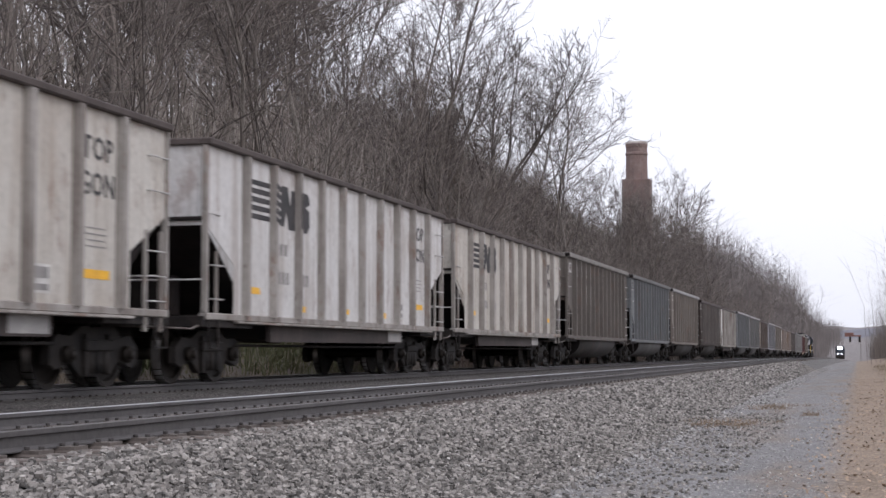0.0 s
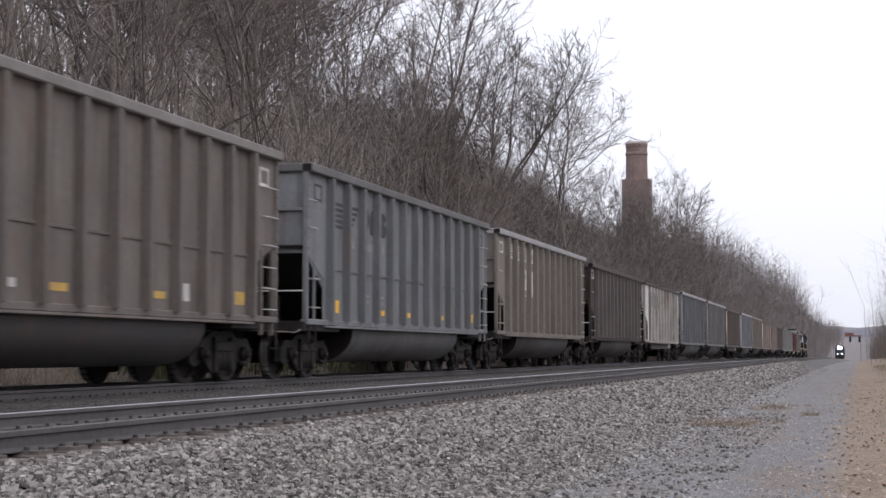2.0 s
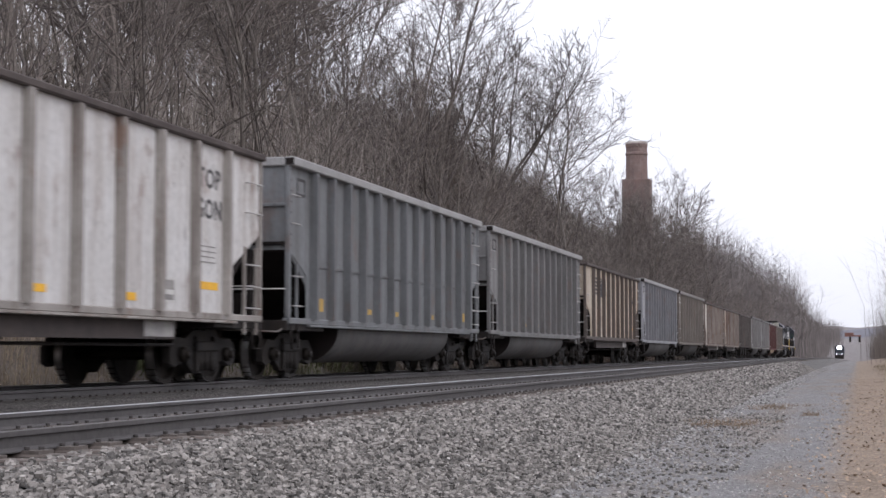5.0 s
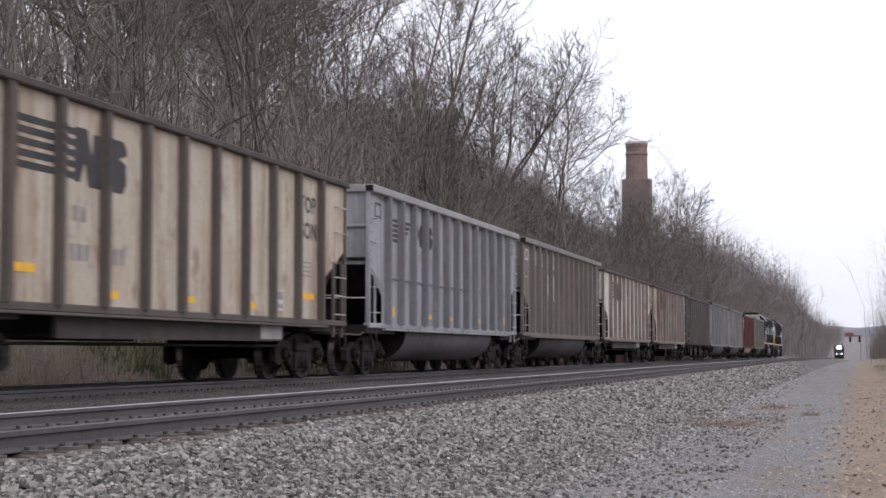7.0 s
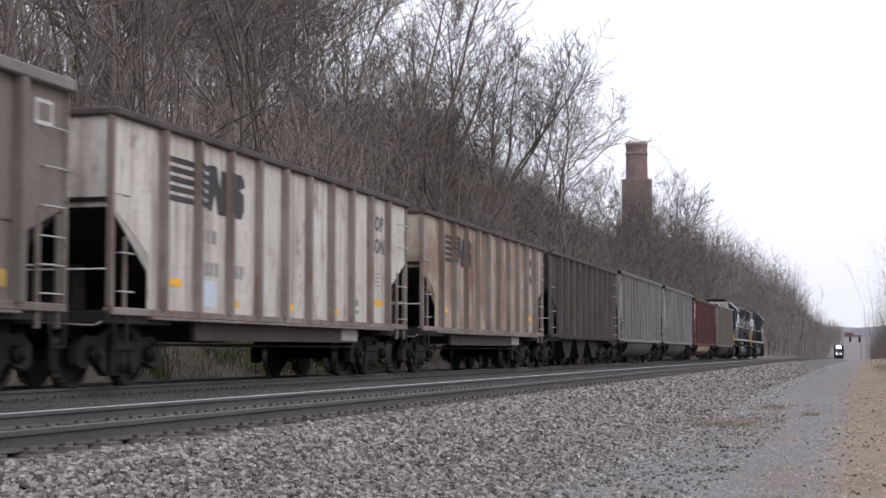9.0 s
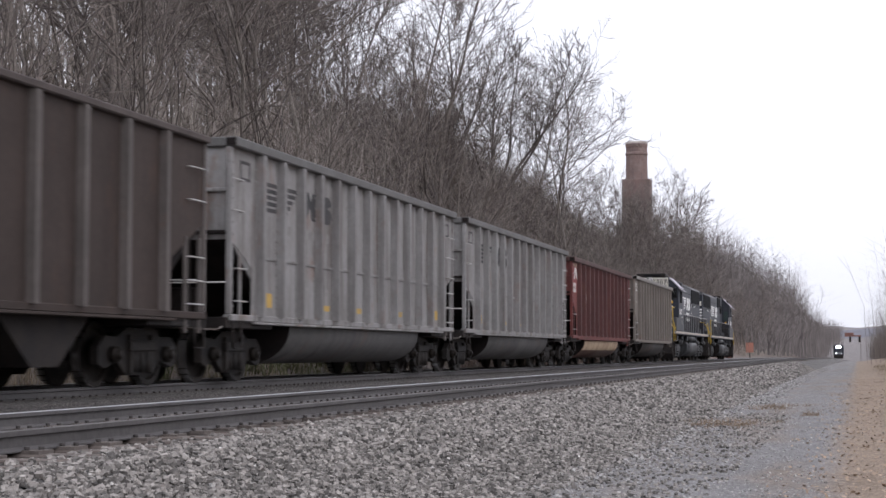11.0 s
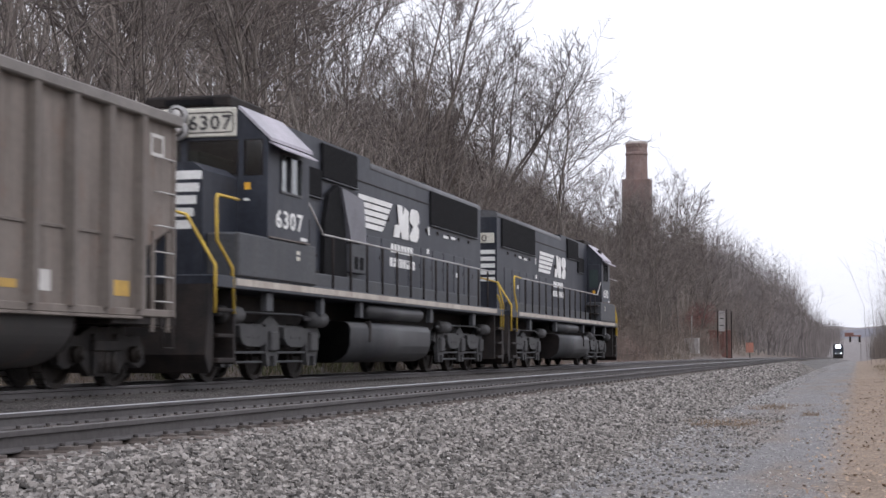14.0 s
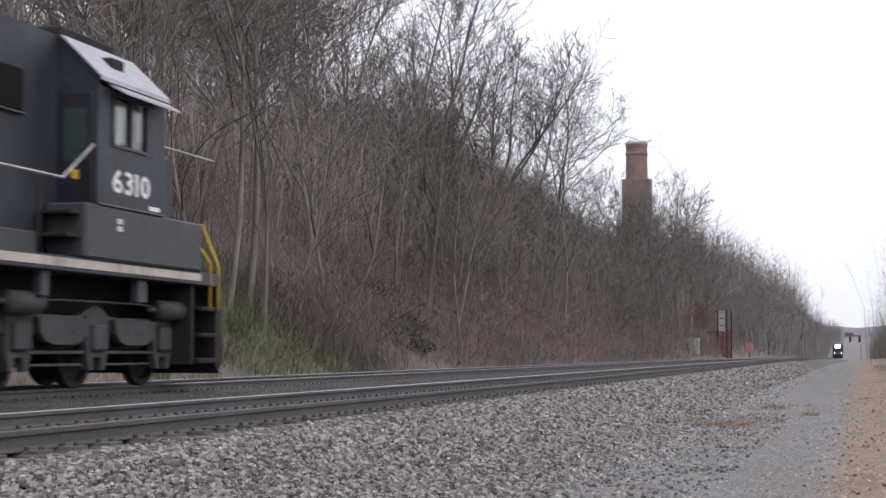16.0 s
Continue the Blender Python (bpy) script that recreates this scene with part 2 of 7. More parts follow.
# ---- ground ----
def stone_cells(m, size, strength=1.0, dist=0.03, low=0.62, high=1.5, joint_shade=0.35):
    """Turns a surface into packed stones: every cell has its own tone, the gaps' shade is painted into the joints, and
    the cells stand out.
    """
    n, l = m.node_tree.nodes, m.node_tree.links
    b = n["Principled BSDF"]
    base = b.inputs["Base Color"].links[0].from_socket
    geo = n.new("ShaderNodeNewGeometry")
    cell, edge = n.new("ShaderNodeTexVoronoi"), n.new("ShaderNodeTexVoronoi")
    edge.feature = "DISTANCE_TO_EDGE"
    for v in (cell, edge):
        v.inputs["Scale"].default_value = 1.0 / size
        l.new(geo.outputs["Position"], v.inputs["Vector"])
    sep = n.new("ShaderNodeSeparateColor")
    l.new(cell.outputs["Color"], sep.inputs[0])
    tone = n.new("ShaderNodeMapRange")
    tone.inputs["To Min"].default_value, tone.inputs["To Max"].default_value = low, high
    l.new(sep.outputs[0], tone.inputs["Value"])
    # darkens the joints, as shade between loose stones would
    joint = n.new("ShaderNodeMapRange")
    joint.inputs["From Max"].default_value, joint.inputs["To Min"].default_value = 0.18, joint_shade
    l.new(edge.outputs["Distance"], joint.inputs["Value"])
    mul = n.new("ShaderNodeMath")
    mul.operation = "MULTIPLY"
    l.new(tone.outputs["Result"], mul.inputs[0]), l.new(joint.outputs["Result"], mul.inputs[1])
    hs = n.new("ShaderNodeHueSaturation")
    l.new(base, hs.inputs["Color"]), l.new(mul.outputs[0], hs.inputs["Value"])
    l.new(hs.outputs[0], b.inputs["Base Color"])
    bp = n.new("ShaderNodeBump")
    bp.inputs["Strength"].default_value, bp.inputs["Distance"].default_value = strength, dist
    l.new(joint.outputs["Result"], bp.inputs["Height"])
    l.new(bp.outputs[0], b.inputs["Normal"])
    return m


def ground_material():
    m = material("gravel_and_leaf_litter_ground", (0.235, 0.228, 0.228), (0.19, 0.183, 0.181), 0.9, 0.95, fine=26, vary=0.3, bump=0.9, bump_dist=0.02)
    n, l = m.node_tree.nodes, m.node_tree.links
    b = n["Principled BSDF"]
    hue_in = b.inputs["Base Color"].links[0].from_node
    gravel = hue_in.inputs["Color"].links[0].from_socket
    geo = n.new("ShaderNodeNewGeometry")
    sep = n.new("ShaderNodeSeparateXYZ")
    l.new(geo.outputs["Position"], sep.inputs[0])
    wob = n.new("ShaderNodeTexNoise")
    wob.inputs["Scale"].default_value, wob.inputs["Detail"].default_value = 0.8, 6
    l.new(geo.outputs["Position"], wob.inputs["Vector"])

    def band(lo, hi, spread):
        add = n.new("ShaderNodeMath")
        add.operation = "MULTIPLY_ADD"
        l.new(wob.outputs["Fac"], add.inputs[0])
        add.inputs[1].default_value = spread
        l.new(sep.outputs["X"], add.inputs[2])
        r = n.new("ShaderNodeMapRange")
        r.inputs["From Min"].default_value, r.inputs["From Max"].default_value = lo + spread / 2, hi + spread / 2
        l.new(add.outputs[0], r.inputs["Value"])
        return r.outputs["Result"]

    def mix(fac, a, c):
        x = n.new("ShaderNodeMix")
        x.data_type = "RGBA"
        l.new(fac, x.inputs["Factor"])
        for sock, v in ((x.inputs["A"], a), (x.inputs["B"], c)):
            if isinstance(v, tuple):
                sock.default_value = (*v, 1)
            else:
                l.new(v, sock)
        return x.outputs["Result"]

    leaf = n.new("ShaderNodeTexNoise")
    leaf.inputs["Scale"].default_value, leaf.inputs["Detail"].default_value, leaf.inputs["Roughness"].default_value = 5.0, 10, 0.75
    l.new(geo.outputs["Position"], leaf.inputs["Vector"])
    dirt = mix(leaf.outputs["Fac"], (0.17, 0.125, 0.092), (0.37, 0.285, 0.21))
    col = mix(band(-0.45, -0.05, 0.6), gravel, dirt)          # leaf-strewn verge beside the gravel road
    # brown patches of dead weeds on the gravel between the wheel tracks
    pw = n.new("ShaderNodeTexNoise")
    pw.inputs["Scale"].default_value, pw.inputs["Detail"].default_value = 1.0, 4
    mp = n.new("ShaderNodeMapping")
    mp.inputs["Scale"].default_value = (0.9, 0.22, 1)
    l.new(geo.outputs["Position"], mp.inputs["Vector"])
    l.new(mp.outputs[0], pw.inputs["Vector"])
    rr = n.new("ShaderNodeMapRange")
    rr.inputs["From Min"].default_value, rr.inputs["From Max"].default_value, rr.inputs["To Max"].default_value = 0.50, 0.66, 0.6
    l.new(pw.outputs["Fac"], rr.inputs["Value"])
    col = mix(rr.outputs["Result"], col, (0.22, 0.165, 0.12))
    floor = mix(leaf.outputs["Fac"], (0.10, 0.081, 0.066), (0.19, 0.15, 0.12))
    back = n.new("ShaderNodeMath")
    back.operation = "SUBTRACT"
    back.inputs[0].default_value = 1.0
    l.new(band(-15.2, -13.4, 2.0), back.inputs[1])
    col = mix(back.outputs[0], col, floor)                   # brown woodland floor on the bank
    away = n.new("ShaderNodeMapRange")
    away.inputs["From Min"].default_value, away.inputs["From Max"].default_value = 610, 680
    l.new(sep.outputs["Y"], away.inputs["Value"])
    col = mix(away.outputs["Result"], col, (0.21, 0.19, 0.185))   # brown woods over the far land
    l.new(col, hue_in.inputs["Color"])
    return m


GROUND = stone_cells(ground_material(), 0.036, 0.8, 0.015, 0.74, 1.32, 0.66)


def build_ground():
    xs = [-1500, -700, -400, -250, -140, -100, -80] + list(np.arange(-66, -14, 2.0)) + list(np.arange(-14, -4, 1.0)) + list(np.arange(-4, 2.6, 0.25)) + [3, 4, 5, 7, 9, 13, 20, 30, 45, 70, 140, 250, 400, 700, 1500]
    ys = [-200, -60, -20] + list(np.arange(0, 60, 1.0)) + list(np.arange(60, 160, 3.0)) + list(np.arange(160, 700, 12.0)) + [720, 780, 850, 950, 1100, 1300, 1600, 2200, 3000]
    vs = [(x, y, land(x, y)) for y in ys for x in xs]
    w = len(xs)
    fs = [(j * w + i, j * w + i + 1, (j + 1) * w + i + 1, (j + 1) * w + i) for j in range(len(ys) - 1) for i in range(w - 1)]
    sh = Shape().add(vs, fs, True)
    tagged(part("ground", sh, GROUND), "grey gravel road, leafy verge and brown wooded bank", "ground", kind="structure")


build_ground()

# ---- railway tracks ----
LINE = [-40, -10] + list(range(0, 60, 10)) + list(range(60, 620, 20)) + [650, 700, 800, 900]


def ribbon(outline, mat, name, x, z=0.0):
    """An outline (x, z) swept along the line."""
    vs = [(x + p[0], s, p[1] + z + sag(s)) for s in LINE for p in outline]
    m = len(outline)
    fs = [(j * m + i, j * m + (i + 1) % m, (j + 1) * m + (i + 1) % m, (j + 1) * m + i) for j in range(len(LINE) - 1) for i in range(m)]
    fs += [tuple(range(m)), tuple(range(len(vs) - m, len(vs)))[::-1]]
    return Shape().add(vs, fs)


BALLAST = stone_cells(material("ballast_bed", (0.20, 0.19, 0.18), (0.15, 0.142, 0.134), 1.0, 0.95, fine=30, vary=0.3, bump=0), 0.05)
FOULED = stone_cells(material("coal_fouled_ballast", (0.105, 0.094, 0.086), (0.08, 0.071, 0.065), 1.0, 0.95, fine=30, vary=0.3, bump=0), 0.05)
RAIL_OUT = [(-0.075, -0.130), (0.075, -0.130), (0.075, -0.120), (0.012, -0.103), (0.012, -0.042), (0.036, -0.033), (0.036, -0.004),
            (-0.036, -0.004), (-0.036, -0.033), (-0.012, -0.042), (-0.012, -0.103), (-0.075, -0.120)]
HEAD_OUT = [(-0.034, -0.004), (0.034, -0.004), (0.030, 0.0), (-0.030, 0.0)]


def pebble(rng):
    """A crushed stone: a knocked-about block."""
    v = np.array([[x * rng.uniform(0.45, 1.0) + rng.uniform(-0.1, 0.1), y * rng.uniform(0.45, 1.0) + rng.uniform(-0.1, 0.1), z * rng.uniform(0.5, 1.0)] for x in (-0.5, 0.5) for y in (-0.42, 0.42) for z in (-0.36, 0.36)])
    return v, np.array([(0, 1, 3, 2), (4, 6, 7, 5), (0, 4, 5, 1), (2, 3, 7, 6), (0, 2, 6, 4), (1, 5, 7, 3)])


def scatter_rocks(name, places, sizes, mat, label, seed=3):
    """Many loose stones joined into one mesh."""
    rng = random.Random(seed)
    kinds = [pebble(rng) for _ in range(24)]
    V, F = [], []
    k = 0
    for (x, y, z), s in zip(places, sizes):
        v, f = kinds[rng.randrange(24)]
        a = rng.random() * 6.28
        c, sn = math.cos(a), math.sin(a)
        t = rng.uniform(-0.9, 0.9)
        ct, st = math.cos(t), math.sin(t)
        p = v * s
        p = np.stack([p[:, 0] * c - p[:, 1] * sn, (p[:, 0] * sn + p[:, 1] * c) * ct - p[:, 2] * st, (p[:, 0] * sn + p[:, 1] * c) * st + p[:, 2] * ct], 1)
        V.append(p + (x, y, z)), F.append(f + k)
        k += len(v)
    me = bpy.data.meshes.new(name)
    me.from_pydata(np.concatenate(V).tolist(), [], np.concatenate(F).tolist())
    me.materials.append(mat)
    return tagged(new(name, me), label, "ballast", kind="stuff")


def bed_height(d):
    """Top of the near track's ballast, d metres from the track's middle towards the camera."""
    return float(np.interp(d, [-1.6, 1.3, 1.62, 2.85], [-0.17, -0.17, -0.185, -0.74]))


def build_tracks():
    bed = [(-2.9, -0.9), (2.9, -0.9), (2.85, -0.74), (1.62, -0.185), (-1.65, -0.185), (-2.9, -0.74)]
    full = [(-2.9, -0.9), (2.9, -0.9), (2.85, -0.74), (1.75, -0.135), (0.9, -0.125), (0.6, -0.15), (-0.6, -0.15), (-0.9, -0.125), (-1.75, -0.135), (-2.9, -0.74)]     # dust and coal fill the far track up to the rails
    for name, x, near in (("near_railway_track", NEAR_TRACK, True), ("far_railway_track", TRAIN_TRACK, False)):
        tagged(part("ballast_bed", ribbon(bed if near else full, BALLAST if near else FOULED, "ballast_bed", x), BALLAST if near else FOULED), "raised bed of crushed grey stone under the rails", "ballast bed", kind="structure")
        track = tagged(new("railway_track"), "steel rails spiked to dark wooden ties on ballast", "railway track", group="tracks", kind="structure")
        for side in (0.7525, -0.7525):
            r = part("rail", ribbon(RAIL_OUT, RAIL_SIDE, "rail", x + side), RAIL_SIDE, track, "brown steel rail with worn sides")
            part("rail_head", ribbon(HEAD_OUT, RAIL_DULL if near and side > 0 else RAIL_TOP, "rail_head", x + side), RAIL_DULL if near and side > 0 else RAIL_TOP, r, "polished running surface")
        tie = Shape().box(-1.3, 1.3, -0.115, 0.115, -0.31, -0.142, 0.012).mesh("tie", TIE_WOOD)
        rng = random.Random(5 if near else 6)
        fast, rest, plates = Shape(), Shape(), Shape()
        n_near = 200 if near else 60
        for i in range(520):
            s = 4 + i * 0.53 + rng.uniform(-0.04, 0.04)
            if i < n_near:
                part("tie", tie, TIE_WOOD, track, at=pose(x + rng.uniform(-0.05, 0.05), s, sag(s) + rng.uniform(-0.006, 0.004), 0, 0, rng.uniform(-1.2, 1.2)))
            else:
                rest.box(x - 1.3, x + 1.3, s - 0.115, s + 0.115, sag(s) - 0.31, sag(s) - 0.142)
            if i < 300:
                for side in (0.7525, -0.7525):
                    for out in (-1, 1):
                        px = x + side + out * 0.105
                        plates.box(px - 0.09, px + 0.09, s - 0.10, s + 0.10, sag(s) - 0.145, sag(s) - 0.122)
                        fast.tube([(px - out * 0.02, s - 0.045, sag(s) - 0.127), (px - out * 0.02, s - 0.045, sag(s) - 0.1)], 0.02, 5)
                        fast.tube([(px + out * 0.03, s + 0.05, sag(s) - 0.127), (px + out * 0.03, s + 0.05, sag(s) - 0.102)], 0.02, 5)
        tagged(part("tie_rest", rest, TIE_WOOD, track), kind="stuff")
        tagged(part("spikes", fast, SPIKE, track), kind="stuff")
        tagged(part("tie_plates", plates, PLATE_RUST, track), kind="stuff")
    rng = random.Random(11)
    places, sizes = [], []

    def throw(count, s0, s1, d0, d1, size, power=1.0, thin=1.0, sink=(0.05, 0.5)):
        """Stones between s0 and s1 along the line and d0 and d1 across it; thin > 1 scatters ever fewer of them towards d1."""
        for _ in range(count):
            s = s0 + (s1 - s0) * rng.random() ** power
            d = d0 + (d1 - d0) * rng.random() ** thin
            sz = size * rng.uniform(0.55, 1.35)
            x = NEAR_TRACK + d
            z = bed_height(d) if d < 2.85 else land(x, s)
            places.append((x, s, z + sag(s) * (d < 2.85) + sz * rng.uniform(*sink))), sizes.append(sz)
    throw(19000, 5, 13, 1.36, 3.05, 0.037)
    throw(19000, 12.5, 27, 1.36, 3.2, 0.045)
    throw(12000, 26, 54, 1.34, 3.1, 0.06)
    throw(5000, 52, 120, 1.3, 2.95, 0.09)
    throw(9000, 7, 34, 2.7, 4.6, 0.034, 1.3, 2.2, (-0.05, 0.35))
    throw(5200, 5, 60, 1.0, 1.4, 0.04, 1.5)
    throw(2500, 6, 60, -1.6, 0.6, 0.05)
    scatter_rocks("ballast_stones", places, sizes, STONE, "loose crushed grey ballast stones along the track", 4)
    places, sizes = [], []
    throw(9000, 10, 110, 2.9, 5.5, 0.02, 2.0, 1.0, (-0.15, 0.15))
    throw(1100, 11, 45, 2.9, 5.6, 0.03, 1.4, 1.0, (-0.1, 0.15))
    throw(1200, 12, 70, 2.9, 3.5, 0.045)
    throw(900, 40, 140, 2.9, 3.7, 0.06, 1.5)
    throw(250, 11, 50, 5.3, 7.5, 0.018, 1.0, 1.0, (-0.15, 0.1))
    scatter_rocks("road_gravel", places, sizes, GRAVEL, "small loose grey stones on the gravel road", 9)
    places, sizes = [], []
    throw(520, 6, 50, 1.36, 3.2, 0.032, 1.3)
    throw(500, 10, 50, 3.0, 5.4, 0.02, 1.3, 1.2, (0.0, 0.3))
    scatter_rocks("pale_stones", places, sizes, QUARTZ, "scattered pale quartz stones among the ballast", 15)


build_tracks()


def build_leaf_litter():
    """Fallen leaves and twig scraps on the verge."""
    rng = random.Random(61)
    V, F = [], []
    for _ in range(9000):
        s = 9 + 70 * rng.random() ** 1.6
        x = -0.75 + 3.2 * rng.random() ** 0.8 + rng.gauss(0, 0.15)
        p = Vector((x, s, land(x, s) + rng.uniform(0.008, 0.018)))
        u = Vector((rng.gauss(0, 1), rng.gauss(0, 1), rng.gauss(0, 0.18))).normalized() * rng.uniform(0.014, 0.034)
        w = Vector((-u.y, u.x, rng.gauss(0, 0.012))) * rng.uniform(0.4, 0.8)
        k = len(V)
        V += [tuple(p - u), tuple(p + w), tuple(p + u), tuple(p - w)]
        F.append((k, k + 1, k + 2, k + 3))
    me = bpy.data.meshes.new("leaf_litter")
    me.from_pydata(V, [], F)
    me.materials.append(LITTER)
    tagged(new("leaf_litter", me), "brown fallen leaves scattered over the verge", "leaves", kind="stuff")


build_leaf_litter()

# ---- the coal train: parts that all cars share ----
def paint(name, a, b, streak=RUST, amount=0.5, blotch=None, bamt=0.0, rough=0.7, vary=0.1, rust=0.25):
    return material(name, a, b, 0.8, rough, streak=streak, streak_amount=amount, blotch=blotch, blotch_amount=bamt, vary=vary, bump=0.15, rust=rust)


WHITE_PAINT = material("faded_white_stencil_paint", (0.62, 0.61, 0.58), (0.42, 0.40, 0.38), 3.0, 0.8)
BLACK_STENCIL = material("black_stencil_paint", (0.03, 0.03, 0.032), (0.06, 0.055, 0.055), 2.0, 0.8)
GREY_STENCIL = material("worn_grey_stencil_paint", (0.30, 0.29, 0.28), (0.42, 0.40, 0.38), 2.0, 0.8)
YELLOW_MARK = material("yellow_reflector", (0.85, 0.48, 0.03), (0.7, 0.36, 0.03), 4.0, 0.6)
YELLOW_DULL = material("dusty_yellow_reflector", (0.52, 0.33, 0.075), (0.38, 0.25, 0.08), 4.0, 0.8)
YELLOW_RAIL = material("yellow_handrail_paint", (0.62, 0.42, 0.05), (0.45, 0.30, 0.05), 4.0, 0.6)
HANDLE_GREY = material("grey_ladder_steel", (0.22, 0.20, 0.185), (0.12, 0.09, 0.075), 3.0, 0.8)
IRON = material("bright_worn_grab_iron", (0.50, 0.49, 0.48), (0.34, 0.32, 0.30), 3.0, 0.5, 0.3)
# near-black; at car ends and openings it carries their shade
DEEP_BLACK = material("deep_black_surface", (0.012, 0.010, 0.010), (0.022, 0.017, 0.016), 2.0, 0.9, vary=0.2)
DEEP_BLACK.node_tree.nodes["Principled BSDF"].inputs["Specular IOR Level"].default_value = 0.15
BEAM_BROWN = material("dirty_brown_beam_paint", (0.055, 0.042, 0.038), (0.036, 0.028, 0.026), 1.2, 0.8, vary=0.2, streak=(0.09, 0.07, 0.06), streak_amount=0.3)
TO_SIDE = Matrix(((0, 0, 1, 0), (1, 0, 0, 0), (0, 1, 0, 0), (0, 0, 0, 1)))      # writing that faces +x and reads along +y

WHEEL_TREAD = material("worn_wheel_tread", (0.62, 0.61, 0.60), (0.45, 0.44, 0.43), 5.0, 0.35, 1.0, bump=0)
SIDE_FRAME = [(-1.32, 0.33), (-1.32, 0.56), (-1.12, 0.72), (-0.75, 0.70), (-0.42, 0.83), (0.42, 0.83), (0.75, 0.70), (1.12, 0.72), (1.32, 0.56), (1.32, 0.33),
              (1.15, 0.26), (0.72, 0.36), (0.42, 0.16), (-0.42, 0.16), (-0.72, 0.36), (-1.15, 0.26)]
shared = {}


def wheelset_mesh():
    if "wheelset" not in shared:
        sh = Shape().tube([(-1.12, 0, 0), (1.12, 0, 0)], 0.085, 10)
        for x in (-0.755, 0.755):
            sh.wheel(x, 0, 0, 0.458, 0.14)
            sh.wheel(x - math.copysign(0.075, x), 0, 0, 0.485, 0.03)
        shared["wheelset"] = flip_fix(sh.mesh("wheelset", WHEEL_STEEL))
    return shared["wheelset"]


def tread_mesh():
    """The worn tyre of one wheel."""
    if "tread" not in shared:
        k = 28
        vs = [(xx, 0.4595 * math.cos(2 * math.pi * i / k), 0.4595 * math.sin(2 * math.pi * i / k)) for xx in (-0.062, 0.062) for i in range(k)]
        shared["tread"] = Shape().add(vs, [(i, (i + 1) % k, (i + 1) % k + k, i + k) for i in range(k)], True).mesh("tread", WHEEL_TREAD)
    return shared["tread"]


def freight_truck(car, y):
    """A two-axle truck: bolster, side frames with springs, bearing caps and wheelsets."""
    if "bolster" not in shared:
        shared["bolster"] = Shape().box(-1.05, 1.05, -0.2, 0.2, 0.45, 0.78, 0.03).mesh("truck", TRUCK_STEEL)
        fr = Shape().extrude(SIDE_FRAME, -0.06, 0.06)
        for dy in (-0.22, 0, 0.22):
            fr.tube([(0.075, dy, 0.2), (0.075, dy, 0.5)], 0.075, 8)
        fr.box(0.04, 0.12, -0.40, -0.30, 0.18, 0.74, 0.01).box(0.04, 0.12, 0.30, 0.40, 0.18, 0.74, 0.01).box(0.03, 0.14, -0.42, 0.42, 0.50, 0.66, 0.02)
        shared["side_frame"] = flip_fix(fr.mesh("side_frame", TRUCK_STEEL))
        shared["bearing_cap"] = flip_fix(Shape().tube([(0, 0, 0), (0.12, 0, 0)], 0.12, 10).tube([(0.12, 0, 0), (0.16, 0, 0)], 0.07, 8).mesh("bearing_cap", WHEEL_STEEL))
    tr = part("truck", shared["bolster"], TRUCK_STEEL, car, "grimy cast steel truck", at=pose(0, y, 0))
    for x, turn in ((1.02, 0), (-1.02, 180)):
        part("side_frame", shared["side_frame"], TRUCK_STEEL, tr, at=pose(x, 0, 0, 0, 0, turn))
    for dy in (-0.89, 0.89):
        part("wheelset", wheelset_mesh(), WHEEL_STEEL, tr, at=pose(0, dy, 0.458))
        for x in (-0.755, 0.755):
            part("tread", tread_mesh(), WHEEL_TREAD, tr, at=pose(x, dy, 0.458))
        for x, turn in ((1.06, 0), (-1.06, 180)):
            part("bearing_cap", shared["bearing_cap"], WHEEL_STEEL, tr, at=pose(x, dy, 0.458, 0, 0, turn))


def coupler(car, y, sign):
    if "coupler" not in shared:
        c = Shape().box(-0.09, 0.09, 0, 0.62, -0.09, 0.09, 0.02).box(-0.16, 0.14, 0.55, 0.86, -0.16, 0.16, 0.04).box(-0.03, 0.03, 0.3, 0.36, -0.4, -0.08)
        c.tube([(0.25, 0, -0.05), (0.28, 0.35, -0.3), (0.2, 0.8, -0.35)], 0.03, 6)
        shared["coupler"] = c.mesh("coupler", STEEL_DARK)
    part("coupler", shared["coupler"], STEEL_DARK, car, "rusty knuckle coupler with air hose", at=pose(0, y, 0.88, 0, 0, 0 if sign > 0 else 180))


def marks(car, x, items):
    """Painted marks on the near side: (name, y, z, width, height, material)."""
    for name, y, z, w, h, mat in items:
        part(name, Shape().box(x, x + 0.005, y - w / 2, y + w / 2, z - h / 2, z + h / 2), mat, car)


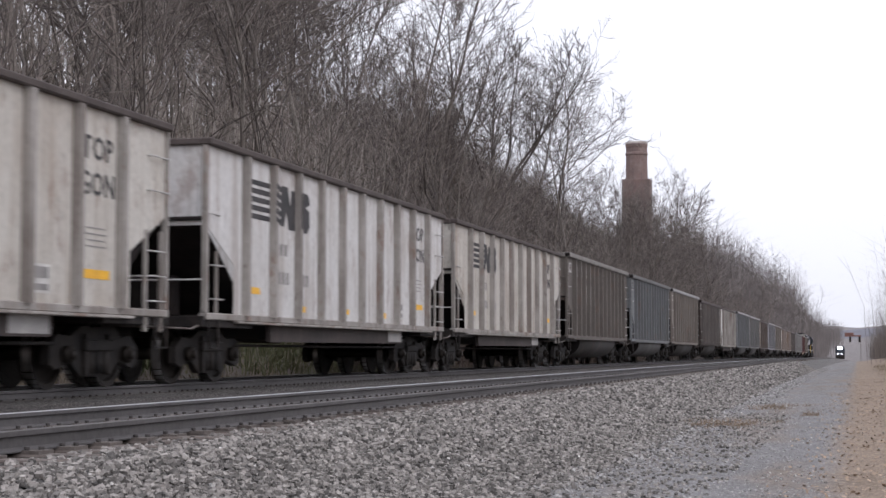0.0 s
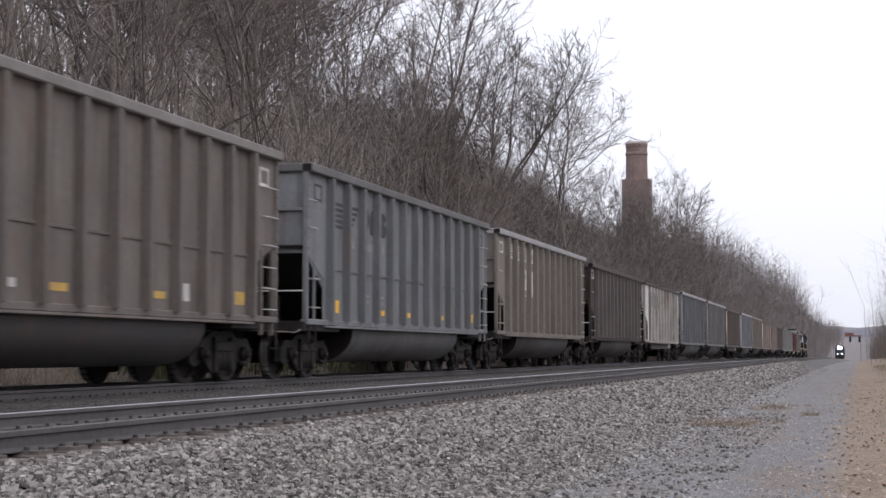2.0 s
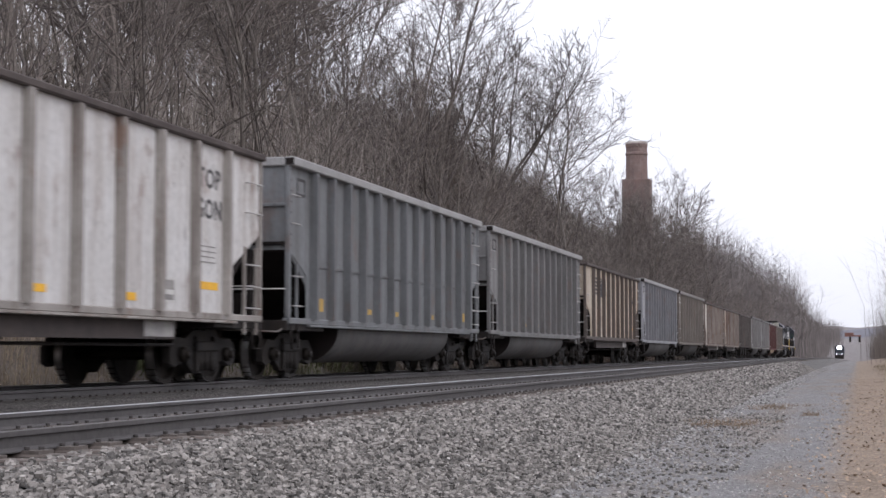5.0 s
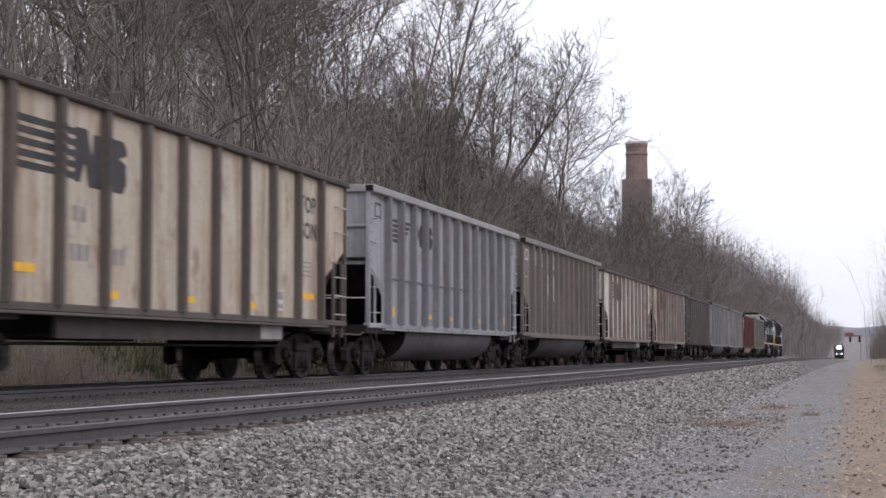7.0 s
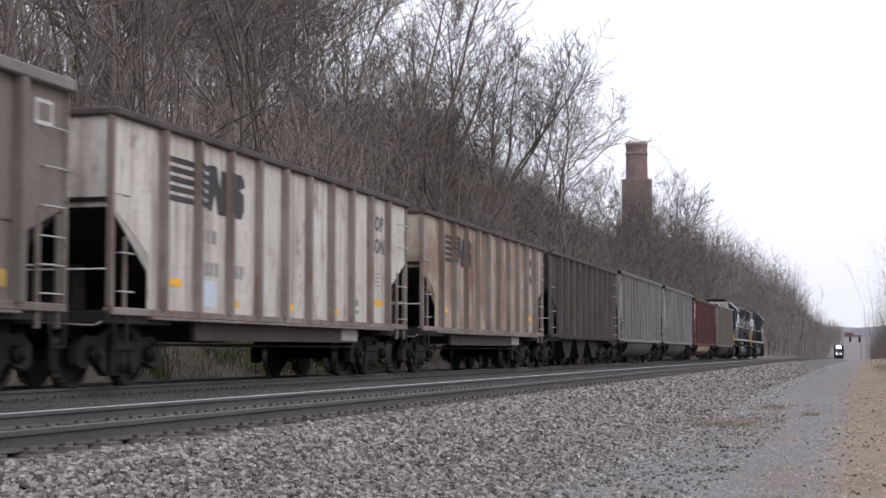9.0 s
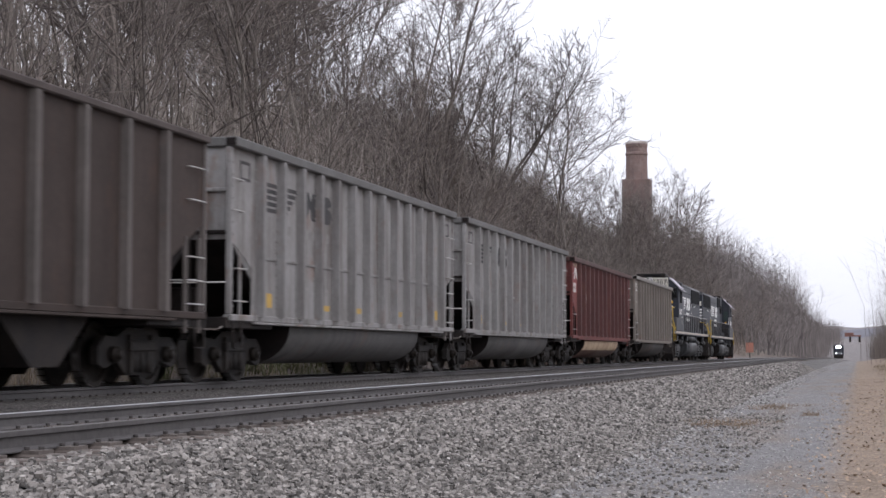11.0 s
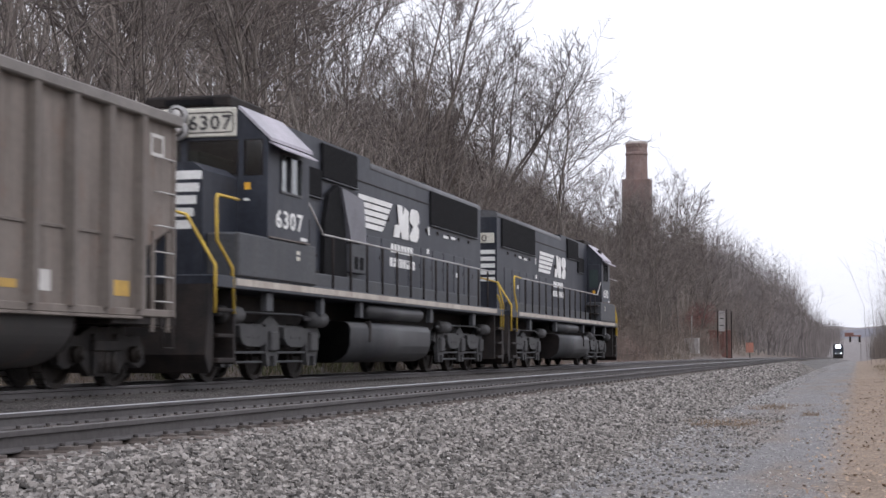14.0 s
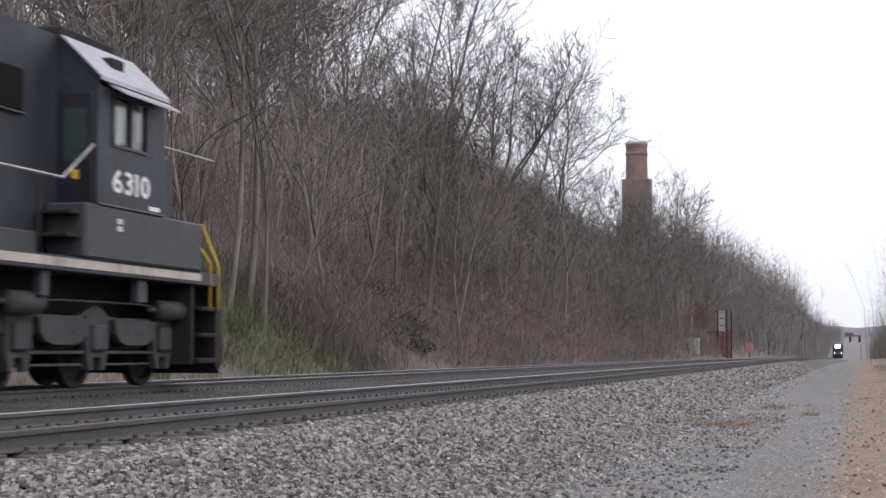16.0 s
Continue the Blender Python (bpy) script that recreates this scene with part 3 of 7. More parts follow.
def horse_stripes(car, x, y, z, h, mat, posts=(), proud=0.0, pw=0.06):
    """The emblem: five speed stripes, carried over the posts, and two plain slanted blocks beside them."""
    for k in range(5):
        zz = z + h / 2 - h * (k + 0.5) / 5
        end = y + 1.66 - 0.05 * k
        s = Shape().extrude([(y, zz - h * 0.062), (end - 0.05, zz - h * 0.062), (end, zz + h * 0.062), (y, zz + h * 0.062)], x, x + 0.005)
        for py in posts:
            if y - 0.05 < py < end + 0.05:
                s.box(x + proud, x + proud + 0.005, max(y, py - pw), min(end, py + pw), zz - h * 0.062, zz + h * 0.062)
        part("stripe", s, mat, car)
    y0 = y + 1.44
    for o in ([(0.0, -0.5), (0.17, -0.5), (0.3, -0.1), (0.42, -0.56), (0.78, -0.56), (0.74, 0.44), (0.55, 0.44), (0.5, 0.0), (0.36, 0.5), (0.04, 0.5)],
              [(0.82, -0.56), (1.42, -0.56), (1.54, -0.36), (1.52, 0.02), (1.3, 0.1), (1.56, 0.2), (1.52, 0.36), (1.42, 0.46), (0.94, 0.46), (0.84, 0.3)]):
        o = [(y0 + a, z + b * h) for a, b in o]
        s = Shape().extrude(o, x, x + 0.005)
        for py in posts:
            lo, hi = max(py - pw, min(a for a, _ in o)), min(py + pw, max(a for a, _ in o))
            if lo < hi:
                s.box(x + proud, x + proud + 0.005, lo, hi, z - h * 0.5, z + h * 0.42)
        part("emblem_block", flip_fix(s.mesh("emblem_block", mat)), mat, car)


BODY, WALL = 7.35, 1.53


def post_rows(kind):
    """Where a side's posts stand along the car."""
    if kind == "tub":
        return [-6.1 + 12.16 * k / 12 for k in range(13)]
    return [-5.75 + 11.5 * k / 9 for k in range(10)]


def grab_iron(car, y0, y1, z, x=WALL + 0.085):
    part("grab_iron", Shape().tube([(x - 0.085, y0, z), (x, y0, z), (x, y1, z), (x - 0.085, y1, z)], 0.0125, 6), IRON, car)


def gondola(label, skin, rim, post_mat, kind, sill=None, tub_mat=None, deck=None, cut=None, top=None):
    """A rotary coal gondola. kind: 'ribbed' (flat bottom, wide outside posts, open end corners) or 'tub' (rounded belly between the trucks) or 'hopper'."""
    car = tagged(new("coal_gondola" if kind != "hopper" else "hopper_car"), label, "freight car", group="coal train")
    ribbed = kind != "tub"
    top = top or (3.77 if ribbed else 3.91)
    chord = 0.11 if ribbed else 0.16
    cut_z, low_z = cut or ((2.45, 1.86) if ribbed else (2.3, 1.86))
    near, far = (1.2, 1.22) if ribbed else (0.98, 1.22)
    zb = 0.97
    sill = sill or skin
    outline = [(-BODY, top - 0.06), (BODY, top - 0.06), (BODY, cut_z), (BODY - far, low_z), (BODY - far, zb + 0.05), (-BODY + near, zb + 0.05), (-BODY + near, low_z),
               (-BODY, cut_z)]
    for sx in (1, -1):
        part("side_wall", flip_fix(Shape().extrude(outline, sx * (WALL - 0.012), sx * WALL).mesh("side_wall", skin)), skin, car)
        part("top_chord", Shape().box(*sorted((sx * (WALL - 0.08), sx * (WALL + (0.10 if ribbed else 0.13)))), -BODY - 0.02, BODY + 0.02, top - chord, top, 0.02), rim, car)
        if not ribbed:
            # a black plate paints the shaded hollow of the rim tube
            part("chord_end", Shape().box(*sorted((sx * (WALL - 0.05), sx * (WALL + 0.11))), -BODY - 0.026, -BODY - 0.02, top - chord + 0.02, top - 0.02), DEEP_BLACK, car, "black plate for the rim tube's shaded hollow")
        part("side_sill", Shape().box(*sorted((sx * (WALL - 0.10), sx * (WALL + 0.05))), -BODY, BODY, zb + 0.01, zb + 0.12, 0.015), sill, car)
        part("sill_lip", Shape().box(*sorted((sx * (WALL - 0.10), sx * (WALL + 0.085))), -BODY + near, BODY - far, zb - 0.03, zb + 0.01, 0.008), sill, car)
    for sy in (1, -1):
        part("end_wall", Shape().box(-WALL + 0.03, WALL - 0.03, *sorted((sy * (BODY - 0.05), sy * (BODY - 0.08))), cut_z - 0.02, top - 0.03), skin, car)
        for k in range(1 if ribbed else 2):
            zz = cut_z + (top - cut_z) * (0.04 + 0.42 * k)
            # the lowest stiffener takes the same black as the opening below
            part("end_stiffener", Shape().box(-WALL + 0.05, WALL - 0.05, *sorted((sy * (BODY - 0.05), sy * (BODY + 0.0))), zz, zz + 0.06, 0.01), skin if k else DEEP_BLACK, car)
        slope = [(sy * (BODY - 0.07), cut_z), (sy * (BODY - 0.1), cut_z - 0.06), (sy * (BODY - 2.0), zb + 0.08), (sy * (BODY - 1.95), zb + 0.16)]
        part("slope_sheet", flip_fix(Shape().extrude(slope, -WALL + 0.04, WALL - 0.04).mesh("slope_sheet", DEEP_BLACK)), DEEP_BLACK, car)
        part("end_rim", Shape().box(-WALL + 0.05, WALL - 0.08, *sorted((sy * (BODY + 0.02), sy * (BODY - 0.1))), top - chord, top - 0.002, 0.02), rim, car)
        part("end_platform", Shape().box(-WALL, WALL, *sorted((sy * (BODY + 0.10), sy * (BODY - 2.0))), zb - 0.1, zb + 0.07, 0.01), deck or STEEL_DARK, car)
        for sx in (1, -1):
            part("corner_post", Shape().box(*sorted((sx * (WALL - 0.06), sx * (WALL + 0.035))), *sorted((sy * (BODY + 0.01), sy * (BODY - 0.075))), zb + 0.12, top - chord, 0.012), post_mat if ribbed else skin, car)
            part("end_brace", Shape().box(*sorted((sx * 0.85, sx * 0.78)), *sorted((sy * (BODY + 0.0), sy * (BODY - 0.07))), zb + 0.07, cut_z, 0.01), STEEL_DARK, car)
        part("step_bar", Shape().tube([(WALL + 0.03, sy * (BODY - 0.08), zb), (WALL + 0.05, sy * (BODY - 0.08), 0.55), (WALL + 0.05, sy * (BODY - 0.45), 0.55), (WALL + 0.03, sy * (BODY - 0.45), zb)], 0.018, 5), STEEL_DARK, car)
        part("crossover_rail", Shape().tube([(WALL - 0.02, sy * (BODY + 0.09), zb + 0.62), (-WALL + 0.02, sy * (BODY + 0.09), zb + 0.62)], 0.014, 5), IRON, car)
        coupler(car, sy * BODY, sy)
        # added box that stops daylight showing through the end opening
        part("brake_gear", Shape().box(-0.75, 0.75, *sorted((sy * (BODY - 0.9), sy * (BODY - 0.55))), zb + 0.07, cut_z - 0.75, 0.04), DEEP_BLACK, car, "black box added to keep the end opening dark")
        part("cut_lever", Shape().tube([(WALL - 0.05, sy * (BODY + 0.06), zb - 0.06), (WALL - 0.12, sy * (BODY + 0.2), 0.84), (0.2, sy * (BODY + 0.3), 0.9)], 0.016, 5), HANDLE_GREY, car)
    # hand holds: irons above the far corner, a ladder in the far opening, a short stile in the near one
    for z in (3.24, 2.75, 2.27):
        if z > cut_z - 0.1:
            grab_iron(car, BODY - 0.68, BODY - 0.14, z)
    for z in (2.74, 3.24) if not ribbed else (2.6,):
        grab_iron(car, -BODY + 0.05, -BODY + 0.42, z)
    for y in (BODY - 0.72, BODY - 0.2):
        part("ladder_stile", Shape().box(WALL - 0.03, WALL + 0.03, y - 0.03, y + 0.03, zb - 0.2, 2.2, 0.008), post_mat if ribbed else skin, car)
    for z in (1.2, 1.55, 1.9):
        grab_iron(car, BODY - 0.72, BODY - 0.2, z)
    part("ladder_stile", Shape().box(WALL - 0.02, WALL + 0.03, -BODY + 0.42, -BODY + 0.47, zb + 0.1, 2.05, 0.008), post_mat if ribbed else skin, car)
    for z in (1.3, 1.82):
        grab_iron(car, -BODY + 0.2, -BODY + 0.56, z)
    part("floor_plate", Shape().box(-WALL + 0.05, WALL - 0.05, -BODY + 1.9, BODY - 1.9, zb + 0.1, zb + 0.14), STEEL_DARK, car)
    part("centre_sill", Shape().box(-0.3, 0.3, -BODY, BODY, 0.72, zb + 0.1, 0.02), STEEL_DARK, car)
    rows = post_rows(kind)
    span = rows[-1]
    pw, deep = (0.068, 0.125) if ribbed else (0.078, 0.14)
    for y in rows:
        for sx in (1, -1):
            o = [(sx * (WALL - 0.005), y - pw), (sx * (WALL + deep), y - pw * 0.8), (sx * (WALL + deep), y + pw * 0.8), (sx * (WALL - 0.005), y + pw)]
            part("side_post", flip_fix(Shape().extrude(o, zb + 0.10, top - chord - 0.01, "z").mesh("side_post", post_mat)), post_mat, car)
    if kind == "tub":
        rv = Shape()
        for y in rows + [-BODY + 0.045, BODY - 0.045]:
            side = abs(y) < 7
            out = WALL if side else WALL + 0.035
            for k in range(14):
                z = zb + 0.25 + k * 0.19
                rv.box(out - 0.002, out + 0.016, y - (pw + 0.035 if side else 0.016), y - (pw + 0.003 if side else -0.016), z - 0.016, z + 0.016)
        tagged(part("rivets", rv, post_mat, car), kind="stuff")
    if kind == "ribbed":
        for sx in (1, -1):
            part("side_beam", flip_fix(Shape().extrude([(-4.25, zb), (4.15, zb), (4.08, 0.68), (-4.2, 0.66)], sx * 1.36, sx * 1.44).mesh("side_beam", BEAM_BROWN)), BEAM_BROWN, car, "dirty brown side beam")
        part("jacking_plate", Shape().box(1.441, 1.452, 3.0, 4.02, 0.71, 0.95, 0.004), GREY_STENCIL, car, "pale plate at the beam's end")
        part("brake_pipe", Shape().tube([(1.1, -5.0, 0.60), (1.1, 4.8, 0.60)], 0.025, 6), STEEL_DARK, car)
    else:
        belly = tub_mat or STEEL_DARK
        if kind == "tub":
            prof = [(1.47, zb)] + [(0.65 + 0.82 * math.cos(a), 0.90 - 0.62 * math.sin(a)) for a in (math.pi / 2 * k / 9 for k in range(10))]
            prof = prof + [(-x, z) for x, z in prof[::-1]]
            part("belly", flip_fix(Shape().extrude(prof, -4.32, 4.4, "y", True).mesh("belly", belly)), belly, car, "rounded drop tub between the trucks")
            # shade on the tub's ends, painted as thin black plates
            for y in (-4.345, 4.405):
                part("tub_end", flip_fix(Shape().extrude([(a * 1.005, b - 0.004) for a, b in prof], y, y + 0.02, "y").mesh("tub_end", DEEP_BLACK)), DEEP_BLACK, car, "black tub end, its shade put into the colour")
            part("seam_rail", Shape().box(WALL - 0.004, WALL + 0.022, -span, span, 2.03, 2.075, 0.006), post_mat, car)
        else:
            for y in (-3.1, -0.2, 2.7):
                o = [(y - 1.3, zb + 0.05), (y + 1.3, zb + 0.05), (y + 0.35, 0.3), (y - 0.35, 0.3)]
                part("hopper_chute", flip_fix(Shape().extrude(o, -1.35, 1.35).mesh("hopper_chute", belly)), belly, car)
    for y in (-6.05, 6.05):
        freight_truck(car, y)
    return car


# each car's paint, from the front of the train to the rear
P = {
    "white": paint("chalky_white_car_paint", (0.60, 0.59, 0.58), (0.52, 0.505, 0.485), (0.24, 0.185, 0.145), 0.45, rust=0.42),
    "cream": paint("dirty_cream_car_paint", (0.52, 0.495, 0.45), (0.44, 0.41, 0.365), (0.25, 0.175, 0.115), 0.5, rust=0.5),
    "stained": paint("stained_white_car_paint", (0.60, 0.57, 0.52), (0.51, 0.475, 0.42), (0.16, 0.10, 0.07), 0.6, rust=0.6),
    "rusty": paint("rust_streaked_cream_paint", (0.50, 0.45, 0.37), (0.42, 0.365, 0.285), (0.23, 0.14, 0.085), 0.65, (0.38, 0.25, 0.15), 0.4, rust=0.6),
    "rustier": paint("rust_eaten_cream_paint", (0.46, 0.40, 0.32), (0.34, 0.27, 0.205), (0.13, 0.065, 0.04), 0.9, (0.18, 0.10, 0.065), 0.7, rust=0.95),
    "taupe": paint("dusty_taupe_car_paint", (0.195, 0.168, 0.146), (0.155, 0.133, 0.114), (0.075, 0.06, 0.05), 0.65),
    "grey": paint("dusty_silver_grey_paint", (0.212, 0.208, 0.206), (0.168, 0.165, 0.163), (0.085, 0.078, 0.074), 0.65),
    "pale": paint("scuffed_pale_grey_paint", (0.27, 0.262, 0.258), (0.205, 0.196, 0.19), (0.085, 0.07, 0.06), 0.75, rust=0.45),
    "umber": paint("grimy_umber_car_paint", (0.15, 0.129, 0.114), (0.118, 0.102, 0.09), (0.06, 0.048, 0.04), 0.6),
    "green": paint("dull_blue_grey_paint", (0.178, 0.184, 0.19), (0.143, 0.148, 0.152), (0.085, 0.08, 0.075), 0.6),
    "blue": paint("pale_blue_grey_aluminium", (0.335, 0.335, 0.356), (0.27, 0.27, 0.286), (0.12, 0.115, 0.115), 0.65),
    "dark": paint("dark_brown_black_paint", (0.052, 0.039, 0.034), (0.038, 0.029, 0.025), (0.03, 0.022, 0.019), 0.4, rust=0.08),
    "brown": paint("brown_rust_paint", (0.125, 0.085, 0.062), (0.16, 0.13, 0.105), RUST, 0.6),
    "red": paint("oxide_red_car_paint", (0.15, 0.033, 0.029), (0.108, 0.027, 0.024), (0.035, 0.018, 0.016), 0.7),
}
P["dark"].node_tree.nodes["Principled BSDF"].inputs["Specular IOR Level"].default_value = 0.2
# grey, green and blue hold grime and the shade of the posts' sides
POSTS = {
    "taupe": paint("grimy_taupe_posts", (0.165, 0.143, 0.125), (0.13, 0.113, 0.098), (0.075, 0.06, 0.05), 0.5),
    "grey": paint("grimy_shaded_grey_posts", (0.145, 0.142, 0.14), (0.112, 0.11, 0.108), (0.07, 0.063, 0.06), 0.55),
    "pale": paint("grimy_pale_grey_posts", (0.235, 0.228, 0.224), (0.175, 0.168, 0.163), (0.08, 0.068, 0.06), 0.5),
    "umber": paint("grimy_umber_posts", (0.13, 0.112, 0.098), (0.10, 0.087, 0.077), (0.05, 0.042, 0.036), 0.5),
    "green": paint("grimy_shaded_blue_grey_side_posts", (0.13, 0.134, 0.138), (0.10, 0.103, 0.106), (0.065, 0.06, 0.056), 0.55),
    "blue": paint("grimy_shaded_blue_grey_posts", (0.185, 0.185, 0.197), (0.14, 0.14, 0.149), (0.085, 0.083, 0.083), 0.5),
    "dark": paint("dusty_brown_posts", (0.115, 0.098, 0.09), (0.08, 0.069, 0.063), (0.06, 0.05, 0.045), 0.5),
    "red": paint("grimy_oxide_posts", (0.095, 0.033, 0.03), (0.07, 0.026, 0.024), (0.05, 0.022, 0.02), 0.5),
}
# dirt and the posts' shaded sides are both in this grey
POST_GREY = paint("dirty_shaded_grey_posts", (0.34, 0.315, 0.29), (0.22, 0.20, 0.18), (0.10, 0.07, 0.055), 0.55, rust=0.55)
POST_RUST = paint("rusty_brown_posts", (0.17, 0.14, 0.122), (0.25, 0.215, 0.19), RUST, 0.6, rust=0.6)
# rust brown, darkened for the shaded sides of the posts
POST_DARKRUST = paint("shaded_rust_brown_posts", (0.078, 0.062, 0.054), (0.10, 0.082, 0.072), (0.05, 0.036, 0.03), 0.5, rust=0.25)
RIM_DARK = material("dark_brown_rim", (0.05, 0.038, 0.035), (0.08, 0.064, 0.058), 2.0, 0.85)
RIM_RED = material("grimy_red_brown_rim", (0.085, 0.04, 0.036), (0.06, 0.035, 0.032), 1.5, 0.8)
RIM_TAUPE = material("dusty_taupe_rim", (0.20, 0.185, 0.17), (0.15, 0.138, 0.127), 1.0, 0.7)
RIM_GREY = material("grimy_grey_rim", (0.12, 0.117, 0.114), (0.085, 0.082, 0.079), 1.0, 0.7)
RIM_PALE = material("pale_grey_rim", (0.30, 0.295, 0.29), (0.24, 0.235, 0.23), 1.0, 0.7)
# grey and brown bellies: shade under the cars is put into the colour
BELLY_GREY = paint("shaded_grey_belly", (0.11, 0.106, 0.103), (0.078, 0.075, 0.072), (0.05, 0.045, 0.05), 0.6)
BELLY_BROWN = paint("shaded_brown_belly_paint", (0.05, 0.045, 0.043), (0.036, 0.033, 0.031), (0.05, 0.045, 0.04), 0.5)
BELLY_RED = paint("rusty_belly_paint", (0.13, 0.075, 0.06), (0.095, 0.055, 0.045), (0.05, 0.03, 0.025), 0.5)
GREY_MARK = material("worn_brown_stencil_paint", (0.13, 0.115, 0.10), (0.22, 0.20, 0.18), 3.0, 0.85)
BAND_CREAM = paint("dirty_cream_band", (0.52, 0.40, 0.27), (0.40, 0.28, 0.18), (0.16, 0.08, 0.05), 0.4)
FRESH_RED = paint("fresher_red_paint", (0.22, 0.038, 0.034), (0.17, 0.033, 0.03), (0.08, 0.02, 0.018), 0.4)
SEAM_TAN = material("tan_side_sill_paint", (0.32, 0.24, 0.17), (0.22, 0.14, 0.10), 1.5, 0.8)


FAINT_INK = material("faint_worn_black_stencil", (0.20, 0.19, 0.185), (0.30, 0.285, 0.27), 3.0, 0.85)
PATCH_BLUE = material("pale_blue_primer_patch", (0.55, 0.61, 0.68), (0.48, 0.53, 0.58), 2.0, 0.7)
RUST_RUN = material("brown_rust_run", (0.16, 0.085, 0.05), (0.11, 0.06, 0.04), 2.0, 0.9)


def ribbed_car(skin, posts, label, rim=None, emblem=None, stain=None, patch=False):
    car = gondola(label, P[skin], rim or RIM_DARK, posts, "ribbed", sill=posts)
    x = WALL + 0.001
    ink = emblem or BLACK_STENCIL
    horse_stripes(car, x, -5.44, 3.01, 0.70, ink, post_rows("ribbed"), 0.126)
    for word, z in (("TOP", 3.0), ("GON", 2.53)):
        writing(car, "letter", word, 0.31, ink, Matrix.Translation((x, 5.12, z)) @ TO_SIDE)
    marks(car, x, [("number_bar", -3.95, 2.25, 0.14, 0.2, FAINT_INK), ("number_bar", -3.72, 2.25, 0.14, 0.2, FAINT_INK)] +
          [("number_bar", y, 1.76, 0.13, 0.21, FAINT_INK) for y in (-4.02, -3.82, -3.62, -3.0, -2.78, -2.58)] +
          [("yellow_patch", -5.35, 1.5, 0.75, 0.11, YELLOW_MARK), ("yellow_patch", -2.9, 1.25, 0.48, 0.11, YELLOW_MARK), ("yellow_patch", -0.31, 1.27, 0.5, 0.10, YELLOW_MARK),
           ("yellow_patch", 2.28, 1.25, 0.5, 0.11, YELLOW_MARK), ("yellow_patch", 5.1, 1.5, 0.8, 0.12, YELLOW_MARK), ("data_panel", 3.6, 1.385, 0.5, 0.36, WHITE_PAINT)])
    marks(car, x + 0.005, [("data_panel", 3.6, 1.46, 0.4, 0.14, FAINT_INK), ("data_panel", 3.6, 1.28, 0.4, 0.08, FAINT_INK)])
    marks(car, x, [("fine_print", 5.1, z, w, 0.02, FAINT_INK) for z, w in ((2.1, 0.55), (2.02, 0.6), (1.94, 0.5), (1.86, 0.55))])
    for y in (-5.45, 0.7, 2.05):
        w = 0.025 + 0.01 * (y > 0)
        part("run_stain", Shape().extrude([(y - w, 3.6), (y + w, 3.6), (y + w * 0.7, 2.6 if y < 0 else 1.5), (y, 2.4 if y < 0 else 1.2), (y - w * 0.8, 2.6 if y < 0 else 1.5)], x, x + 0.002), stain or RIM_DARK, car, "dark run of grime")
    if patch:
        marks(car, x, [("repair_panel", -4.05, 1.38, 0.86, 0.4, PATCH_BLUE)])
    return car


